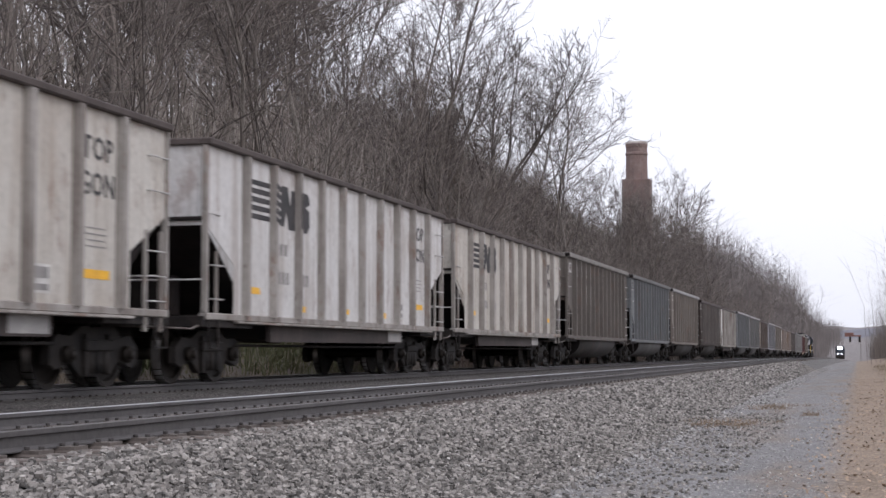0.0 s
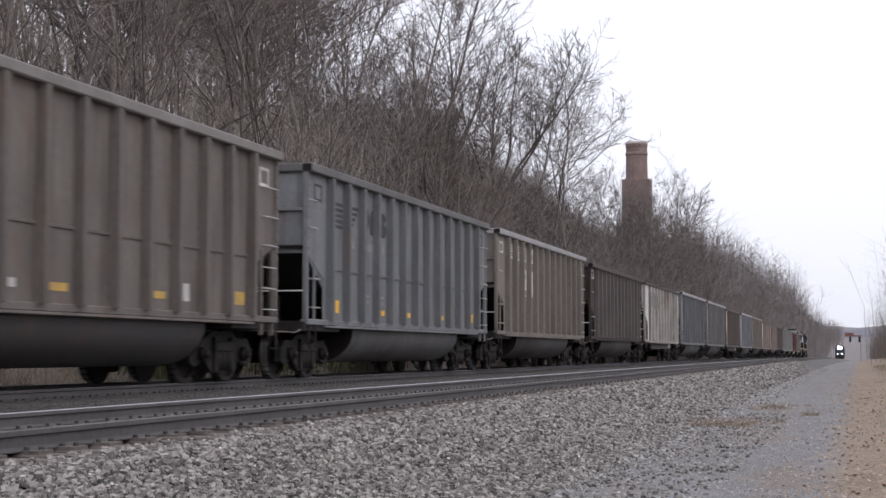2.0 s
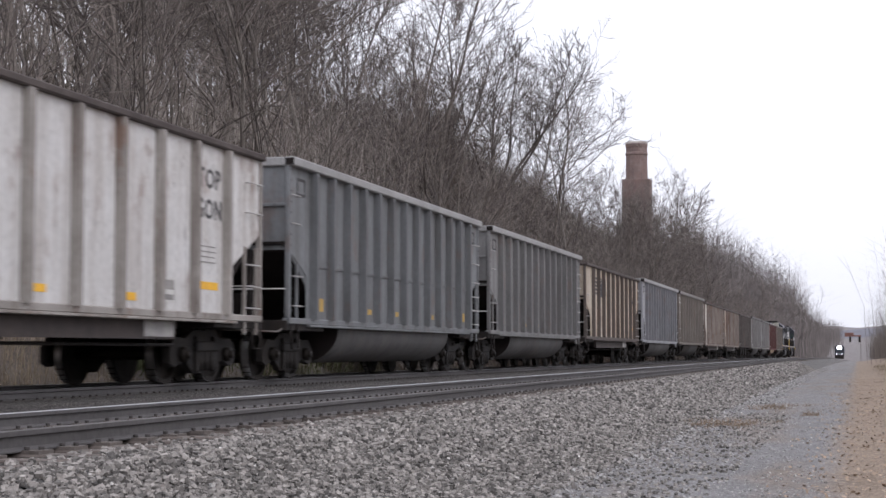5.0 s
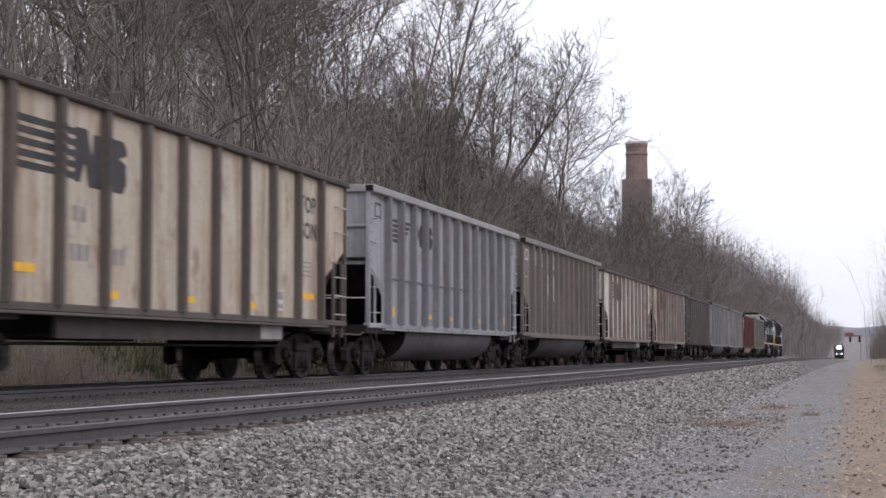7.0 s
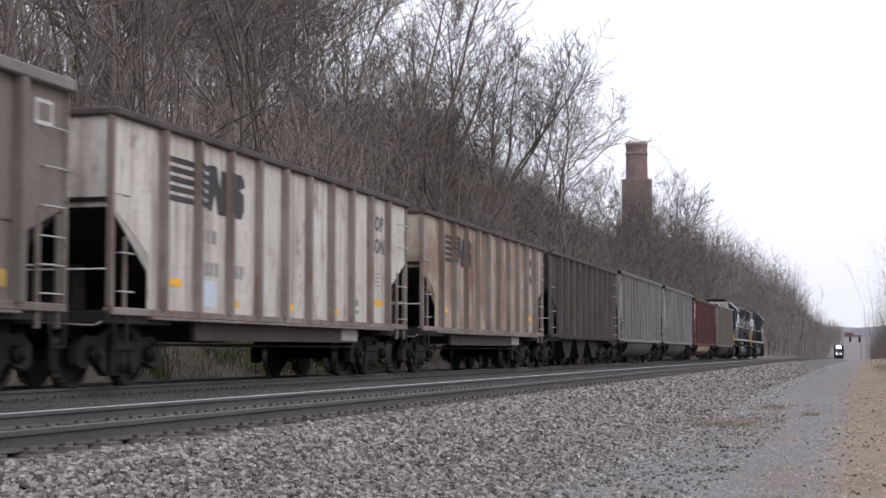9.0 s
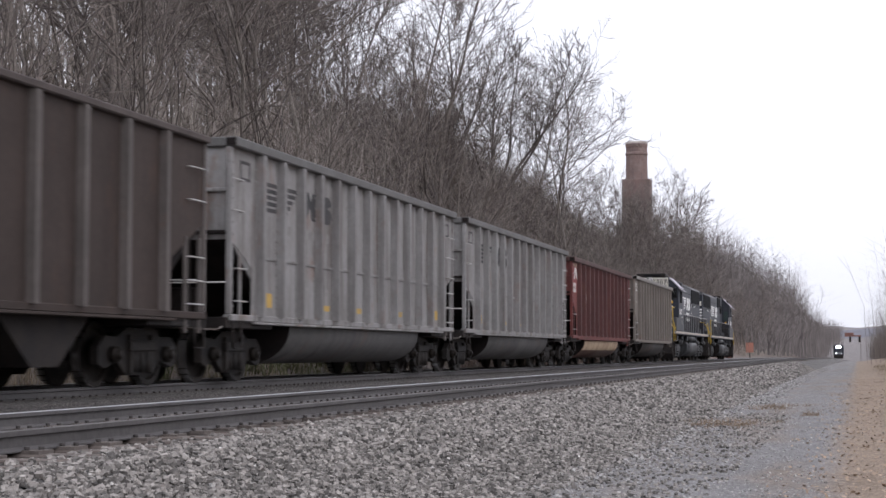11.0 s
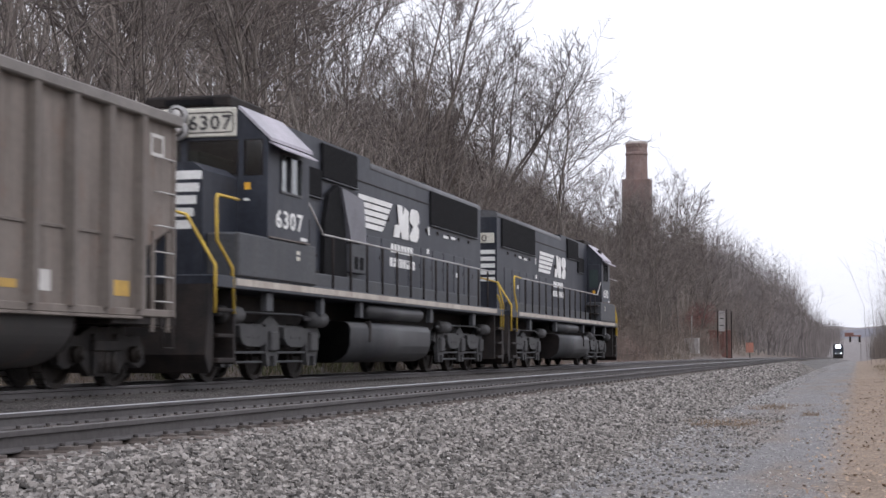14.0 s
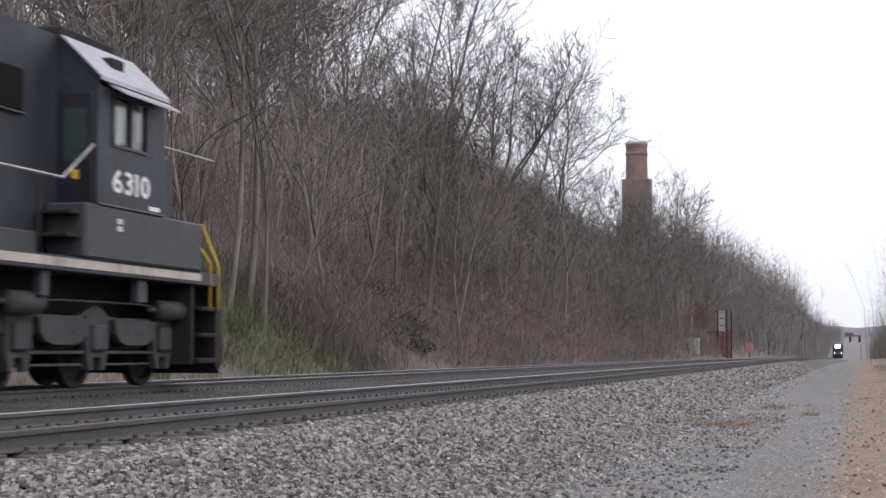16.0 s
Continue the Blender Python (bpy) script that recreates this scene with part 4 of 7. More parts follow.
def tub_car(skin, label, rim=None, belly=None, ink=None, emblem="none", panel=False, yellow=3, fresh=False, top=None):
    car = gondola(label, P[skin], rim or RIM_DARK, POSTS[skin], "tub", tub_mat=belly or BELLY_BROWN, top=top)
    ink = ink or WHITE_PAINT
    faint = FAINT_INK if ink is BLACK_STENCIL else ink
    x = WALL + 0.001
    if emblem == "stripes":
        z = 3.11
        for k in range(5):
            zz = z + 0.2 - k * 0.107
            part("stripe", Shape().box(x, x + 0.005, -5.72 - 0.04 * k, -5.2, zz - 0.034, zz + 0.034), ink, car)
            part("stripe", Shape().extrude([(-4.80, zz - 0.034), (-4.14 - 0.13 * k, zz - 0.034), (-4.08 - 0.13 * k, zz + 0.034), (-4.80, zz + 0.034)], x, x + 0.005), ink, car)
        for o in ([(-3.72, -0.08), (-3.58, -0.2), (-3.42, 0.0), (-3.32, -0.24), (-3.12, -0.24), (-3.12, 0.26), (-3.28, 0.26), (-3.36, 0.08), (-3.5, 0.26), (-3.72, 0.26)],
                  [(-2.68, -0.12), (-2.6, -0.24), (-2.3, -0.24), (-2.17, -0.12), (-2.2, 0.0), (-2.42, 0.06), (-2.2, 0.12), (-2.22, 0.2), (-2.34, 0.27), (-2.6, 0.27), (-2.7, 0.16)]):
            part("emblem_block", flip_fix(Shape().extrude([(a, z + b) for a, b in o], x, x + 0.005).mesh("emblem_block", ink)), ink, car)
        marks(car, x, [("number_bar", y, 2.6, w, 0.16, faint) for y, w in ((-4.75, 0.16), (-4.52, 0.16), (-3.62, 0.15), (-3.4, 0.15), (-3.2, 0.15), (-2.4, 0.15))] +
              [("fine_print", y, z2, 0.26, 0.05, faint) for y in (-3.55, -2.5) for z2 in (1.62, 1.5)])
    elif emblem == "panels":
        for y in (-5.47, -4.46):
            for j in range(5):
                part("stripe", Shape().box(x, x + 0.005, y - 0.36, y + 0.34, 3.545 - j * 0.085 - 0.03 * (j == 4), 3.58 - j * 0.085), ink, car)
        for y in (-3.45, -2.44):
            marks(car, x, [("emblem_block", y, 3.40, 0.70, 0.42, ink), ("number_bar", y, 2.55, 0.70, 0.80, ink)])
        for o in ([(-3.74, 3.62), (-3.58, 3.62), (-3.42, 3.36), (-3.3, 3.62), (-3.16, 3.62), (-3.24, 3.26), (-3.44, 3.24), (-3.52, 3.44), (-3.6, 3.28), (-3.74, 3.32)],
                  [(-2.64, 3.30), (-2.3, 3.26), (-2.2, 3.36), (-2.24, 3.46), (-2.44, 3.5), (-2.24, 3.55), (-2.3, 3.6), (-2.56, 3.6), (-2.66, 3.5), (-2.5, 3.42), (-2.62, 3.38)]):
            part("emblem_mark", flip_fix(Shape().extrude(o, x + 0.005, x + 0.009).mesh("emblem_mark", GREY_MARK)), GREY_MARK, car)
        marks(car, x + 0.006, [("number_bar", y, z, w, 0.15, GREY_MARK) for y, z, w in ((-3.52, 2.74, 0.12), (-3.34, 2.74, 0.12), (-3.44, 2.26, 0.13), (-3.26, 2.26, 0.13), (-2.62, 2.26, 0.13), (-2.44, 2.26, 0.13))])
    if panel:
        marks(car, x, [("number_bar", y, z, 0.14, 0.17, GREY_STENCIL) for y, z in ((-4.5, 2.75), (-4.3, 2.75), (-4.5, 2.3), (-3.5, 2.3), (-3.25, 2.3))])
    ym = YELLOW_MARK if fresh else YELLOW_DULL
    marks(car, x, [("yellow_patch", y, 1.30, 0.48, 0.105, ym) for y in (-2.52, -0.49, 2.53)[:yellow]])
    marks(car, x, [("yellow_patch", -5.62, 1.355, 0.44, 0.24, ym), ("yellow_patch", 5.62, 1.35, 0.5, 0.21, ym), ("data_panel", 3.4, 1.37, 0.44, 0.26, faint if ink is BLACK_STENCIL else ink), ("data_panel", -1.71, 1.31, 0.28, 0.11, WHITE_PAINT)])
    if ink is BLACK_STENCIL:
        part("run_stain", Shape().extrude([(-5.86, 3.7), (-5.78, 3.7), (-5.8, 2.5), (-5.84, 2.3)], x, x + 0.002), RIM_DARK, car, "dark run of grime")
    for y in (6.75, -6.68):
        fr = Shape()
        for a, b, c, d in ((-0.22, -0.17, -0.16, 0.16), (0.17, 0.22, -0.16, 0.16), (-0.22, 0.22, -0.16, -0.11), (-0.22, 0.22, 0.11, 0.16)):
            fr.box(x, x + 0.005, y + a, y + b, 3.42 + c, 3.42 + d)
        part("stencil_frame", fr, ink, car)
    return car


def oxide_red_car():
    car = gondola("oxide red steel coal gondola with rust-stained belly", P["red"], RIM_RED, POSTS["red"], "tub", tub_mat=BELLY_RED, cut=(2.5, 1.8), top=3.81)
    x = WALL + 0.001
    band = [(0.55 + 0.93 * math.cos(a), 0.92 - 0.70 * math.sin(a)) for a in (0.13 * k for k in range(5))]
    part("belly_band", flip_fix(Shape().extrude(band + [(a - 0.02, b) for a, b in band[::-1]], -4.2, 4.24, "y").mesh("belly_band", BAND_CREAM)), BAND_CREAM, car, "cream band along the top of the belly")
    part("fresh_panel", Shape().box(WALL, WALL + 0.002, -7.15, -6.1, 2.56, 3.6), FRESH_RED, car, "brighter red repainted end panel")
    arc = [(-6.52 + 0.34 * math.cos(a), 3.1 + 0.38 * math.sin(a)) for a in (math.pi * 1.05 - 0.42 * k for k in range(9))]
    inner = [(-6.52 + 0.13 * math.cos(a), 3.08 + 0.15 * math.sin(a)) for a in (math.pi * 1.05 - 0.42 * k for k in range(9))]
    part("emblem_arc", flip_fix(Shape().extrude(arc + inner[::-1], x + 0.002, x + 0.007).mesh("emblem_arc", WHITE_PAINT)), WHITE_PAINT, car, "white curved emblem")
    marks(car, x + 0.002, [("emblem_block", -6.72, 2.86, 0.5, 0.13, WHITE_PAINT), ("emblem_block", -6.72, 2.66, 0.5, 0.13, WHITE_PAINT), ("number_bar", -6.55, 3.56, 0.75, 0.12, SEAM_TAN)])
    marks(car, x, [("number_bar", -4.55, 2.95, 0.18, 0.22, WHITE_PAINT), ("number_bar", -4.3, 2.95, 0.18, 0.22, WHITE_PAINT), ("number_bar", -5.55, 2.42, 0.2, 0.26, WHITE_PAINT), ("number_bar", -4.45, 2.45, 0.14, 0.28, WHITE_PAINT),
                   ("number_bar", -4.2, 2.45, 0.17, 0.28, WHITE_PAINT), ("number_bar", -3.5, 2.45, 0.17, 0.28, WHITE_PAINT), ("number_bar", -3.2, 2.45, 0.1, 0.28, WHITE_PAINT), ("data_panel", -5.5, 1.85, 0.3, 0.12, GREY_STENCIL),
                   ("data_panel", -4.4, 1.6, 0.3, 0.26, GREY_STENCIL), ("data_panel", -3.35, 1.6, 0.36, 0.26, GREY_STENCIL), ("yellow_patch", -5.55, 1.36, 0.34, 0.24, YELLOW_MARK),
                   ("yellow_patch", 0.7, 1.30, 0.36, 0.24, YELLOW_MARK), ("yellow_patch", 0.7, 1.6, 0.36, 0.3, SEAM_TAN), ("yellow_patch", 0.75, 3.15, 0.42, 0.36, SEAM_TAN), ("data_panel", 3.85, 1.4, 0.35, 0.28, WHITE_PAINT),
                   ("number_bar", 5.1, 1.35, 0.1, 0.2, GREY_STENCIL), ("number_bar", 5.75, 1.5, 0.14, 0.4, GREY_STENCIL)])
    return car


PITCH, LEAD, SPEED = 16.08, 14.87, 21.8       # car spacing, middle of the leading car at 0 s, metres a second
CARS = [
    ribbed_car("cream", POST_GREY, "cream-white steel coal gondola with dirty posts and rust"),
    ribbed_car("white", POST_GREY, "clean white steel coal gondola with black stripes"),
    ribbed_car("cream", POST_GREY, "cream-white steel coal gondola with grey outside posts"),
    tub_car("umber", "dull umber steel tub gondola with white stripes", RIM_TAUPE, emblem="panels"),
    tub_car("green", "blue-grey aluminium tub gondola with dark rim", RIM_GREY, belly=BELLY_GREY, ink=BLACK_STENCIL, emblem="stripes", fresh=True),
    tub_car("taupe", "brownish taupe tub gondola with pale rim", RIM_PALE, emblem="panels"),
    tub_car("dark", "dark brown tub gondola with white numbers", RIM_DARK, belly=BELLY_BROWN, panel=True, top=3.81, fresh=True),
    ribbed_car("white", POST_GREY, "white steel coal gondola with brown stains"),
    tub_car("green", "dull blue-grey aluminium tub gondola", RIM_PALE, belly=BELLY_GREY, ink=BLACK_STENCIL),
    tub_car("grey", "plain grey aluminium tub gondola", RIM_PALE, belly=BELLY_GREY, ink=BLACK_STENCIL),
    ribbed_car("rusty", POST_DARKRUST, "cream coal gondola streaked with rust", stain=RUST_RUN),
    tub_car("blue", "pale blue-grey aluminium tub gondola", RIM_PALE, belly=BELLY_GREY, ink=BLACK_STENCIL, emblem="stripes", fresh=True),
    tub_car("taupe", "taupe tub gondola with white panels", RIM_TAUPE, emblem="panels"),
    ribbed_car("stained", POST_RUST, "white coal gondola with rusty posts and stains", stain=RUST_RUN, patch=True),
    ribbed_car("rustier", POST_RUST, "cream coal gondola eaten by rust", stain=RUST_RUN),
    gondola("dark brown hopper car with three bottom chutes", P["dark"], RIM_DARK, POSTS["dark"], "hopper"),
    tub_car("pale", "grey aluminium tub gondola with dusty sides", RIM_GREY, belly=BELLY_GREY, ink=BLACK_STENCIL, emblem="stripes"),
    tub_car("pale", "silver-grey aluminium tub gondola, scuffed", RIM_GREY, belly=BELLY_GREY, ink=BLACK_STENCIL, emblem="stripes"),
    oxide_red_car(),
    tub_car("taupe", "taupe tub gondola with white stripes, last car", RIM_TAUPE, emblem="panels"),
]

# how far each car stands from an even spacing
SLACK = [-0.4, -0.34, -0.58, -0.47, -0.28, -0.31, -0.13, -0.15, -0.15, -0.15, -0.15, 0.05, -0.26, -0.37, -0.35, -0.4, -0.75, -0.84, -0.92, -0.47]

# ---- helper locomotives ----
LOCO_BLACK = material("dusty_black_locomotive_paint", (0.017, 0.020, 0.029), (0.027, 0.031, 0.041), 0.7, 0.5, vary=0.2, bump=0.12, streak=(0.065, 0.066, 0.074), streak_amount=0.3, blotch=(0.042, 0.046, 0.056), blotch_amount=0.45)
LOCO_BLACK.node_tree.nodes["Principled BSDF"].inputs["Specular IOR Level"].default_value = 0.3
LOCO_NAVY = material("clean_blue_black_panel_paint", (0.010, 0.011, 0.02), (0.016, 0.017, 0.026), 0.9, 0.45, vary=0.2, bump=0.1)
LOCO_GREY = material("dusty_grey_underframe_paint", (0.022, 0.023, 0.026), (0.04, 0.041, 0.044), 1.5, 0.5, vary=0.2, blotch=(0.028, 0.027, 0.027), blotch_amount=0.6)
CAST_GREY = material("dusty_cast_truck_frame", (0.033, 0.033, 0.035), (0.055, 0.054, 0.054), 2.0, 0.7, vary=0.25, blotch=(0.03, 0.029, 0.028), blotch_scale=1.5, blotch_amount=0.6)
CAB_DARK = material("dark_cab_lining", (0.02, 0.035, 0.034), (0.03, 0.045, 0.043), 1.0, 0.8)
BLIND = material("cream_cab_window_blind", (0.42, 0.40, 0.35), (0.34, 0.32, 0.28), 2.0, 0.8)
# this grey paints the sky's sheen on the hood's rounded edge
SHEEN_ROOF = material("sky_sheen_hood_roof_paint", (0.105, 0.106, 0.113), (0.075, 0.076, 0.082), 1.3, 0.55, vary=0.2)
LOCO_SKIRT = material("dusty_grey_skirt_paint", (0.052, 0.055, 0.061), (0.038, 0.041, 0.047), 1.2, 0.6, vary=0.25, streak=(0.08, 0.075, 0.07), streak_amount=0.3)
DUCT_GREY = material("pale_dusty_duct_paint", (0.17, 0.17, 0.19), (0.13, 0.13, 0.145), 1.2, 0.6, vary=0.15)
# skylight on the cab's sloping roof sides is put into this pale grey
ROOF_GREY = material("skylit_cab_roof_grey", (0.42, 0.40, 0.44), (0.33, 0.32, 0.35), 1.2, 0.6)
GRILLE = material("black_radiator_mesh", (0.007, 0.007, 0.008), (0.012, 0.012, 0.013), 8.0, 0.95)
GRILLE.node_tree.nodes["Principled BSDF"].inputs["Specular IOR Level"].default_value = 0.15
SILL_CREAM = material("dirty_cream_deck_stripe", (0.50, 0.46, 0.40), (0.36, 0.32, 0.28), 2.0, 0.8, streak=RUST, streak_amount=0.3)
GLASS = bpy.data.materials.new("cab_glass")
GLASS.use_nodes = True
GLASS.node_tree.nodes["Principled BSDF"].inputs["Base Color"].default_value = (0.9, 0.95, 0.92, 1)
GLASS.node_tree.nodes["Principled BSDF"].inputs["Roughness"].default_value = 0.05
GLASS.node_tree.nodes["Principled BSDF"].inputs["Transmission Weight"].default_value = 1.0
BOARD_CREAM = material("dirty_cream_number_board", (0.62, 0.60, 0.52), (0.52, 0.50, 0.44), 2.0, 0.7)
LOCO_WHITE = material("white_locomotive_lettering", (0.78, 0.78, 0.76), (0.66, 0.66, 0.64), 2.0, 0.7)
NOSE, TAIL = 11.72, 11.05        # from the middle of the long hood to the front and rear coupler faces


def loco_truck(loco, y):
    """A three-axle truck: cast frame with a leg at each axle and spring pockets between, brake cylinders on top, and wheelsets."""
    axles = (-2.15, 0.0, 2.15)
    if "loco_bolster" not in shared:
        shared["loco_bolster"] = Shape().box(-0.95, 0.95, -2.5, 2.5, 0.5, 0.9, 0.04).mesh("truck", STEEL_DARK)
        shared["loco_frame"] = flip_fix(Shape().extrude([(-2.75, 0.78), (-2.6, 1.0), (-2.35, 1.06), (-2.15, 1.14), (-1.95, 1.06), (-1.75, 0.97), (-0.45, 0.97), (-0.2, 1.08), (0.0, 1.14), (0.2, 1.08), (0.45, 0.97), (1.75, 0.97), (1.95, 1.06), (2.15, 1.14),
                                                         (2.35, 1.06), (2.6, 1.0), (2.75, 0.78), (2.45, 0.7), (-2.45, 0.7)], -0.06, 0.06).mesh("side_frame", CAST_GREY))
        leg = [(-0.34, 0.98), (-0.32, 0.5), (-0.24, 0.26), (-0.12, 0.24), (-0.12, 0.42), (0.12, 0.42), (0.12, 0.24), (0.24, 0.26), (0.32, 0.5), (0.34, 0.98)]
        shared["pedestal"] = flip_fix(Shape().extrude(leg, 0.0, 0.1).box(0.08, 0.17, -0.2, 0.2, 0.5, 0.86, 0.03).mesh("pedestal", CAST_GREY))
        pocket = [(-0.68, 0.93), (0.68, 0.93), (0.64, 0.74), (0.5, 0.63), (0.3, 0.585), (-0.3, 0.585), (-0.5, 0.63), (-0.64, 0.74)]
        pk = Shape().extrude(pocket, 0.05, 0.17)
        for dy in (-0.24, 0.0, 0.24):
            pk.box(0.17, 0.178, dy - 0.05, dy + 0.05, 0.72, 0.77)
        shared["spring_pocket"] = flip_fix(pk.mesh("spring_pocket", CAST_GREY))
        shared["equaliser"] = Shape().box(0.0, 0.08, -0.78, 0.78, 0.46, 0.51, 0.01).box(-0.04, 0.06, -0.7, 0.7, 0.3, 0.34, 0.01).mesh("equaliser", LOCO_GREY)
        shared["top_pipe"] = flip_fix(Shape().tube([(0.13, -2.7, 1.1), (0.14, -1.2, 1.16), (0.14, 1.2, 1.17), (0.13, 2.7, 1.1)], 0.02, 6).mesh("top_pipe", LOCO_GREY))
        shared["brake_cylinder"] = flip_fix(Shape().tube([(0, -0.45, 0), (0, 0.3, 0)], 0.15, 14).tube([(0, 0.3, 0), (0, 0.42, 0)], 0.11, 12).tube([(0, -0.75, 0), (0, -0.45, 0)], 0.04, 8).mesh("brake_cylinder", CAST_GREY))
        w = Shape().tube([(-1.1, 0, 0), (1.1, 0, 0)], 0.1, 10)
        for x in (-0.755, 0.755):
            w.wheel(x, 0, 0, 0.508, 0.14)
        shared["loco_wheelset"] = flip_fix(w.mesh("wheelset", WHEEL_STEEL))
    tr = part("truck", shared["loco_bolster"], STEEL_DARK, loco, "six-wheeled locomotive truck, grey with dust", at=pose(0, y, 0))
    for x, turn in ((1.05, 0), (-1.05, 180)):
        part("side_frame", shared["loco_frame"], CAST_GREY, tr, at=pose(x, 0, 0, 0, 0, turn))
        part("top_pipe", shared["top_pipe"], LOCO_GREY, tr, at=pose(x, 0, 0, 0, 0, turn))
        for dy in axles:
            part("pedestal", shared["pedestal"], CAST_GREY, tr, at=pose(x, dy, 0, 0, 0, turn))
        for dy in (-1.075, 1.075):
            part("spring_pocket", shared["spring_pocket"], CAST_GREY, tr, at=pose(x, dy, 0, 0, 0, turn))
            part("equaliser", shared["equaliser"], LOCO_GREY, tr, at=pose(x, dy, 0, 0, 0, turn))
        for dy in (-2.2, 2.2):
            part("brake_cylinder", shared["brake_cylinder"], CAST_GREY, tr, at=pose(x * 1.17, dy, 1.1))
    for dy in axles:
        part("wheelset", shared["loco_wheelset"], WHEEL_STEEL, tr, at=pose(0, dy, 0.508))


TO_END = Matrix(((1, 0, 0, 0), (0, 0, -1, 0), (0, 1, 0, 0), (0, 0, 0, 1)))      # writing that faces -y


def outline(sh, name, mat):
    return flip_fix(sh.mesh(name, mat))


LAMP_GREY = material("weathered_grey_casting", (0.36, 0.355, 0.35), (0.27, 0.265, 0.26), 3.0, 0.6)


def locomotive(number, label, front):
    """A six-axle road switcher with a short nose; front = 1 faces +y, -1 is turned about."""
    loco = tagged(new("diesel_locomotive"), label, "locomotive", group="helper locomotives")
    q = front
    ends = sorted((q * (NOSE - 0.75), q * -(TAIL - 0.75)))

    def span(a, b):
        return sorted((q * a, q * b))
    HT = 4.44
    part("hood", outline(Shape().extrude([(-0.96, 1.7), (0.96, 1.7), (0.96, HT), (-0.96, HT)], q * 6.7, q * -9.8, "y"), "hood", LOCO_BLACK), LOCO_BLACK, loco)
    arc = [(0.80 + 0.165 * math.cos(a), HT + 0.04 + 0.15 * math.sin(a)) for a in (math.pi / 12 * k for k in range(7))]
    part("hood_roof", outline(Shape().extrude([(0.965, HT)] + arc + [(0.4, 4.67), (-0.4, 4.67)] + [(-a, b) for a, b in arc[::-1]] + [(-0.965, HT)], q * 0.9, q * -9.81, "y", True), "hood_roof", SHEEN_ROOF), SHEEN_ROOF, loco, "rounded roof of the hood, sky sheen painted grey")
    part("hood_roof", outline(Shape().extrude([(-0.95, HT), (0.95, HT), (0.95, 4.67), (-0.95, 4.67)], q * 6.68, q * 0.9, "y"), "hood_roof", LOCO_BLACK), LOCO_BLACK, loco, "black square-edged roof beside the cab")
    part("deck", Shape().box(-1.52, 1.52, *ends, 1.50, 1.70, 0.015), LOCO_BLACK, loco)
    for sx in (1, -1):
        part("deck_stripe", Shape().box(*sorted((sx * 1.515, sx * 1.53)), *span(-9.35, 10.2), 1.56, 1.67), SILL_CREAM, loco, "dirty cream stripe along the deck edge")
        for name, y0, y1, z0, z1, out in (("radiator_grille", -9.25, -4.15, 3.62, 4.47, 0.05), ("intake_grille", 2.0, 4.3, 3.91, 4.61, 0.06), ("intake_grille", 4.32, 5.65, 3.50, 4.06, 0.05)):
            g = part(name, Shape().box(*sorted((sx * 0.9, sx * (0.96 + out))), *span(y0, y1), z0, z1, 0.03), GRILLE, loco)
            if sx > 0:
                for k in range(7):
                    zz = z0 + 0.07 + (z1 - z0 - 0.14) * k / 6
                    part("slat", Shape().box(0.956 + out, 0.9605 + out, *span(y0 + 0.05, y1 - 0.05), zz - 0.02, zz + 0.008), GRILLE, g)
                part("ledge", Shape().box(0.956, 0.985 + out, *span(y0, y1), z0 - 0.03, z0, 0.008), LOCO_SKIRT, g, "dusty ledge below the grille")
        if q * sx < 0:
            o = [(q * 4.35, 1.72), (q * 4.3, 3.0), (q * 4.05, 3.6), (q * 3.5, 3.84), (q * 3.2, 3.72), (q * 2.92, 2.7), (q * 2.86, 1.72)]
            part("blower_housing", outline(Shape().extrude(o, sx * 0.9, sx * 1.06), "blower_housing", GRILLE), GRILLE, loco, "black slanted blower housing")
            o = [(q * 3.4, 3.8), (q * 1.9, 3.68), (q * 1.66, 2.78), (q * 2.76, 2.74)]
            part("blower_panel", outline(Shape().extrude(o, sx * 0.96, sx * 1.12), "blower_panel", DUCT_GREY), DUCT_GREY, loco, "pale dusty slanted duct")
            part("blower_foot", Shape().box(*sorted((sx * 0.96, sx * 1.1)), *span(1.66, 2.76), 2.12, 2.72, 0.02), LOCO_SKIRT, loco)
            for yy in (1.98, 2.36):
                part("foot_vent", Shape().box(*sorted((sx * 1.1, sx * 1.106)), *span(yy - 0.13, yy + 0.13), 2.2, 2.46), GRILLE, loco)
        part("panel_seam", Shape().box(*sorted((sx * 0.955, sx * 0.975)), *span(-4.1, 1.95), 4.10, 4.125), STEEL_DARK, loco)
        part("side_locker", Shape().box(*sorted((sx * 0.96, sx * 1.16)), *span(-8.6, 5.8), 1.705, 2.0, 0.02), LOCO_SKIRT, loco, "dusty low lockers along the walkway")
        for k in range(10):
            y = q * (-8.3 + k * 1.12)
            part("hood_door", Shape().box(*sorted((sx * 0.955, sx * 0.978)), y - 0.53, y + 0.53, 2.02, 3.0, 0.01), LOCO_BLACK, loco)
            part("door_latch", Shape().box(*sorted((sx * 0.978, sx * 0.995)), y + 0.40, y + 0.45, 2.5, 2.6), LOCO_GREY, loco)
            part("hinge", Shape().box(*sorted((sx * 0.955, sx * 0.985)), y - 0.06, y + 0.06, 3.42, 3.50), STEEL_DARK, loco)
        for k in range(13):
            y = q * (-8.3 + k * 1.12)
            part("stanchion", Shape().tube([(sx * 1.5, y, 1.55), (sx * 1.5, y, 2.66)], 0.026, 6), STEEL_DARK, loco)
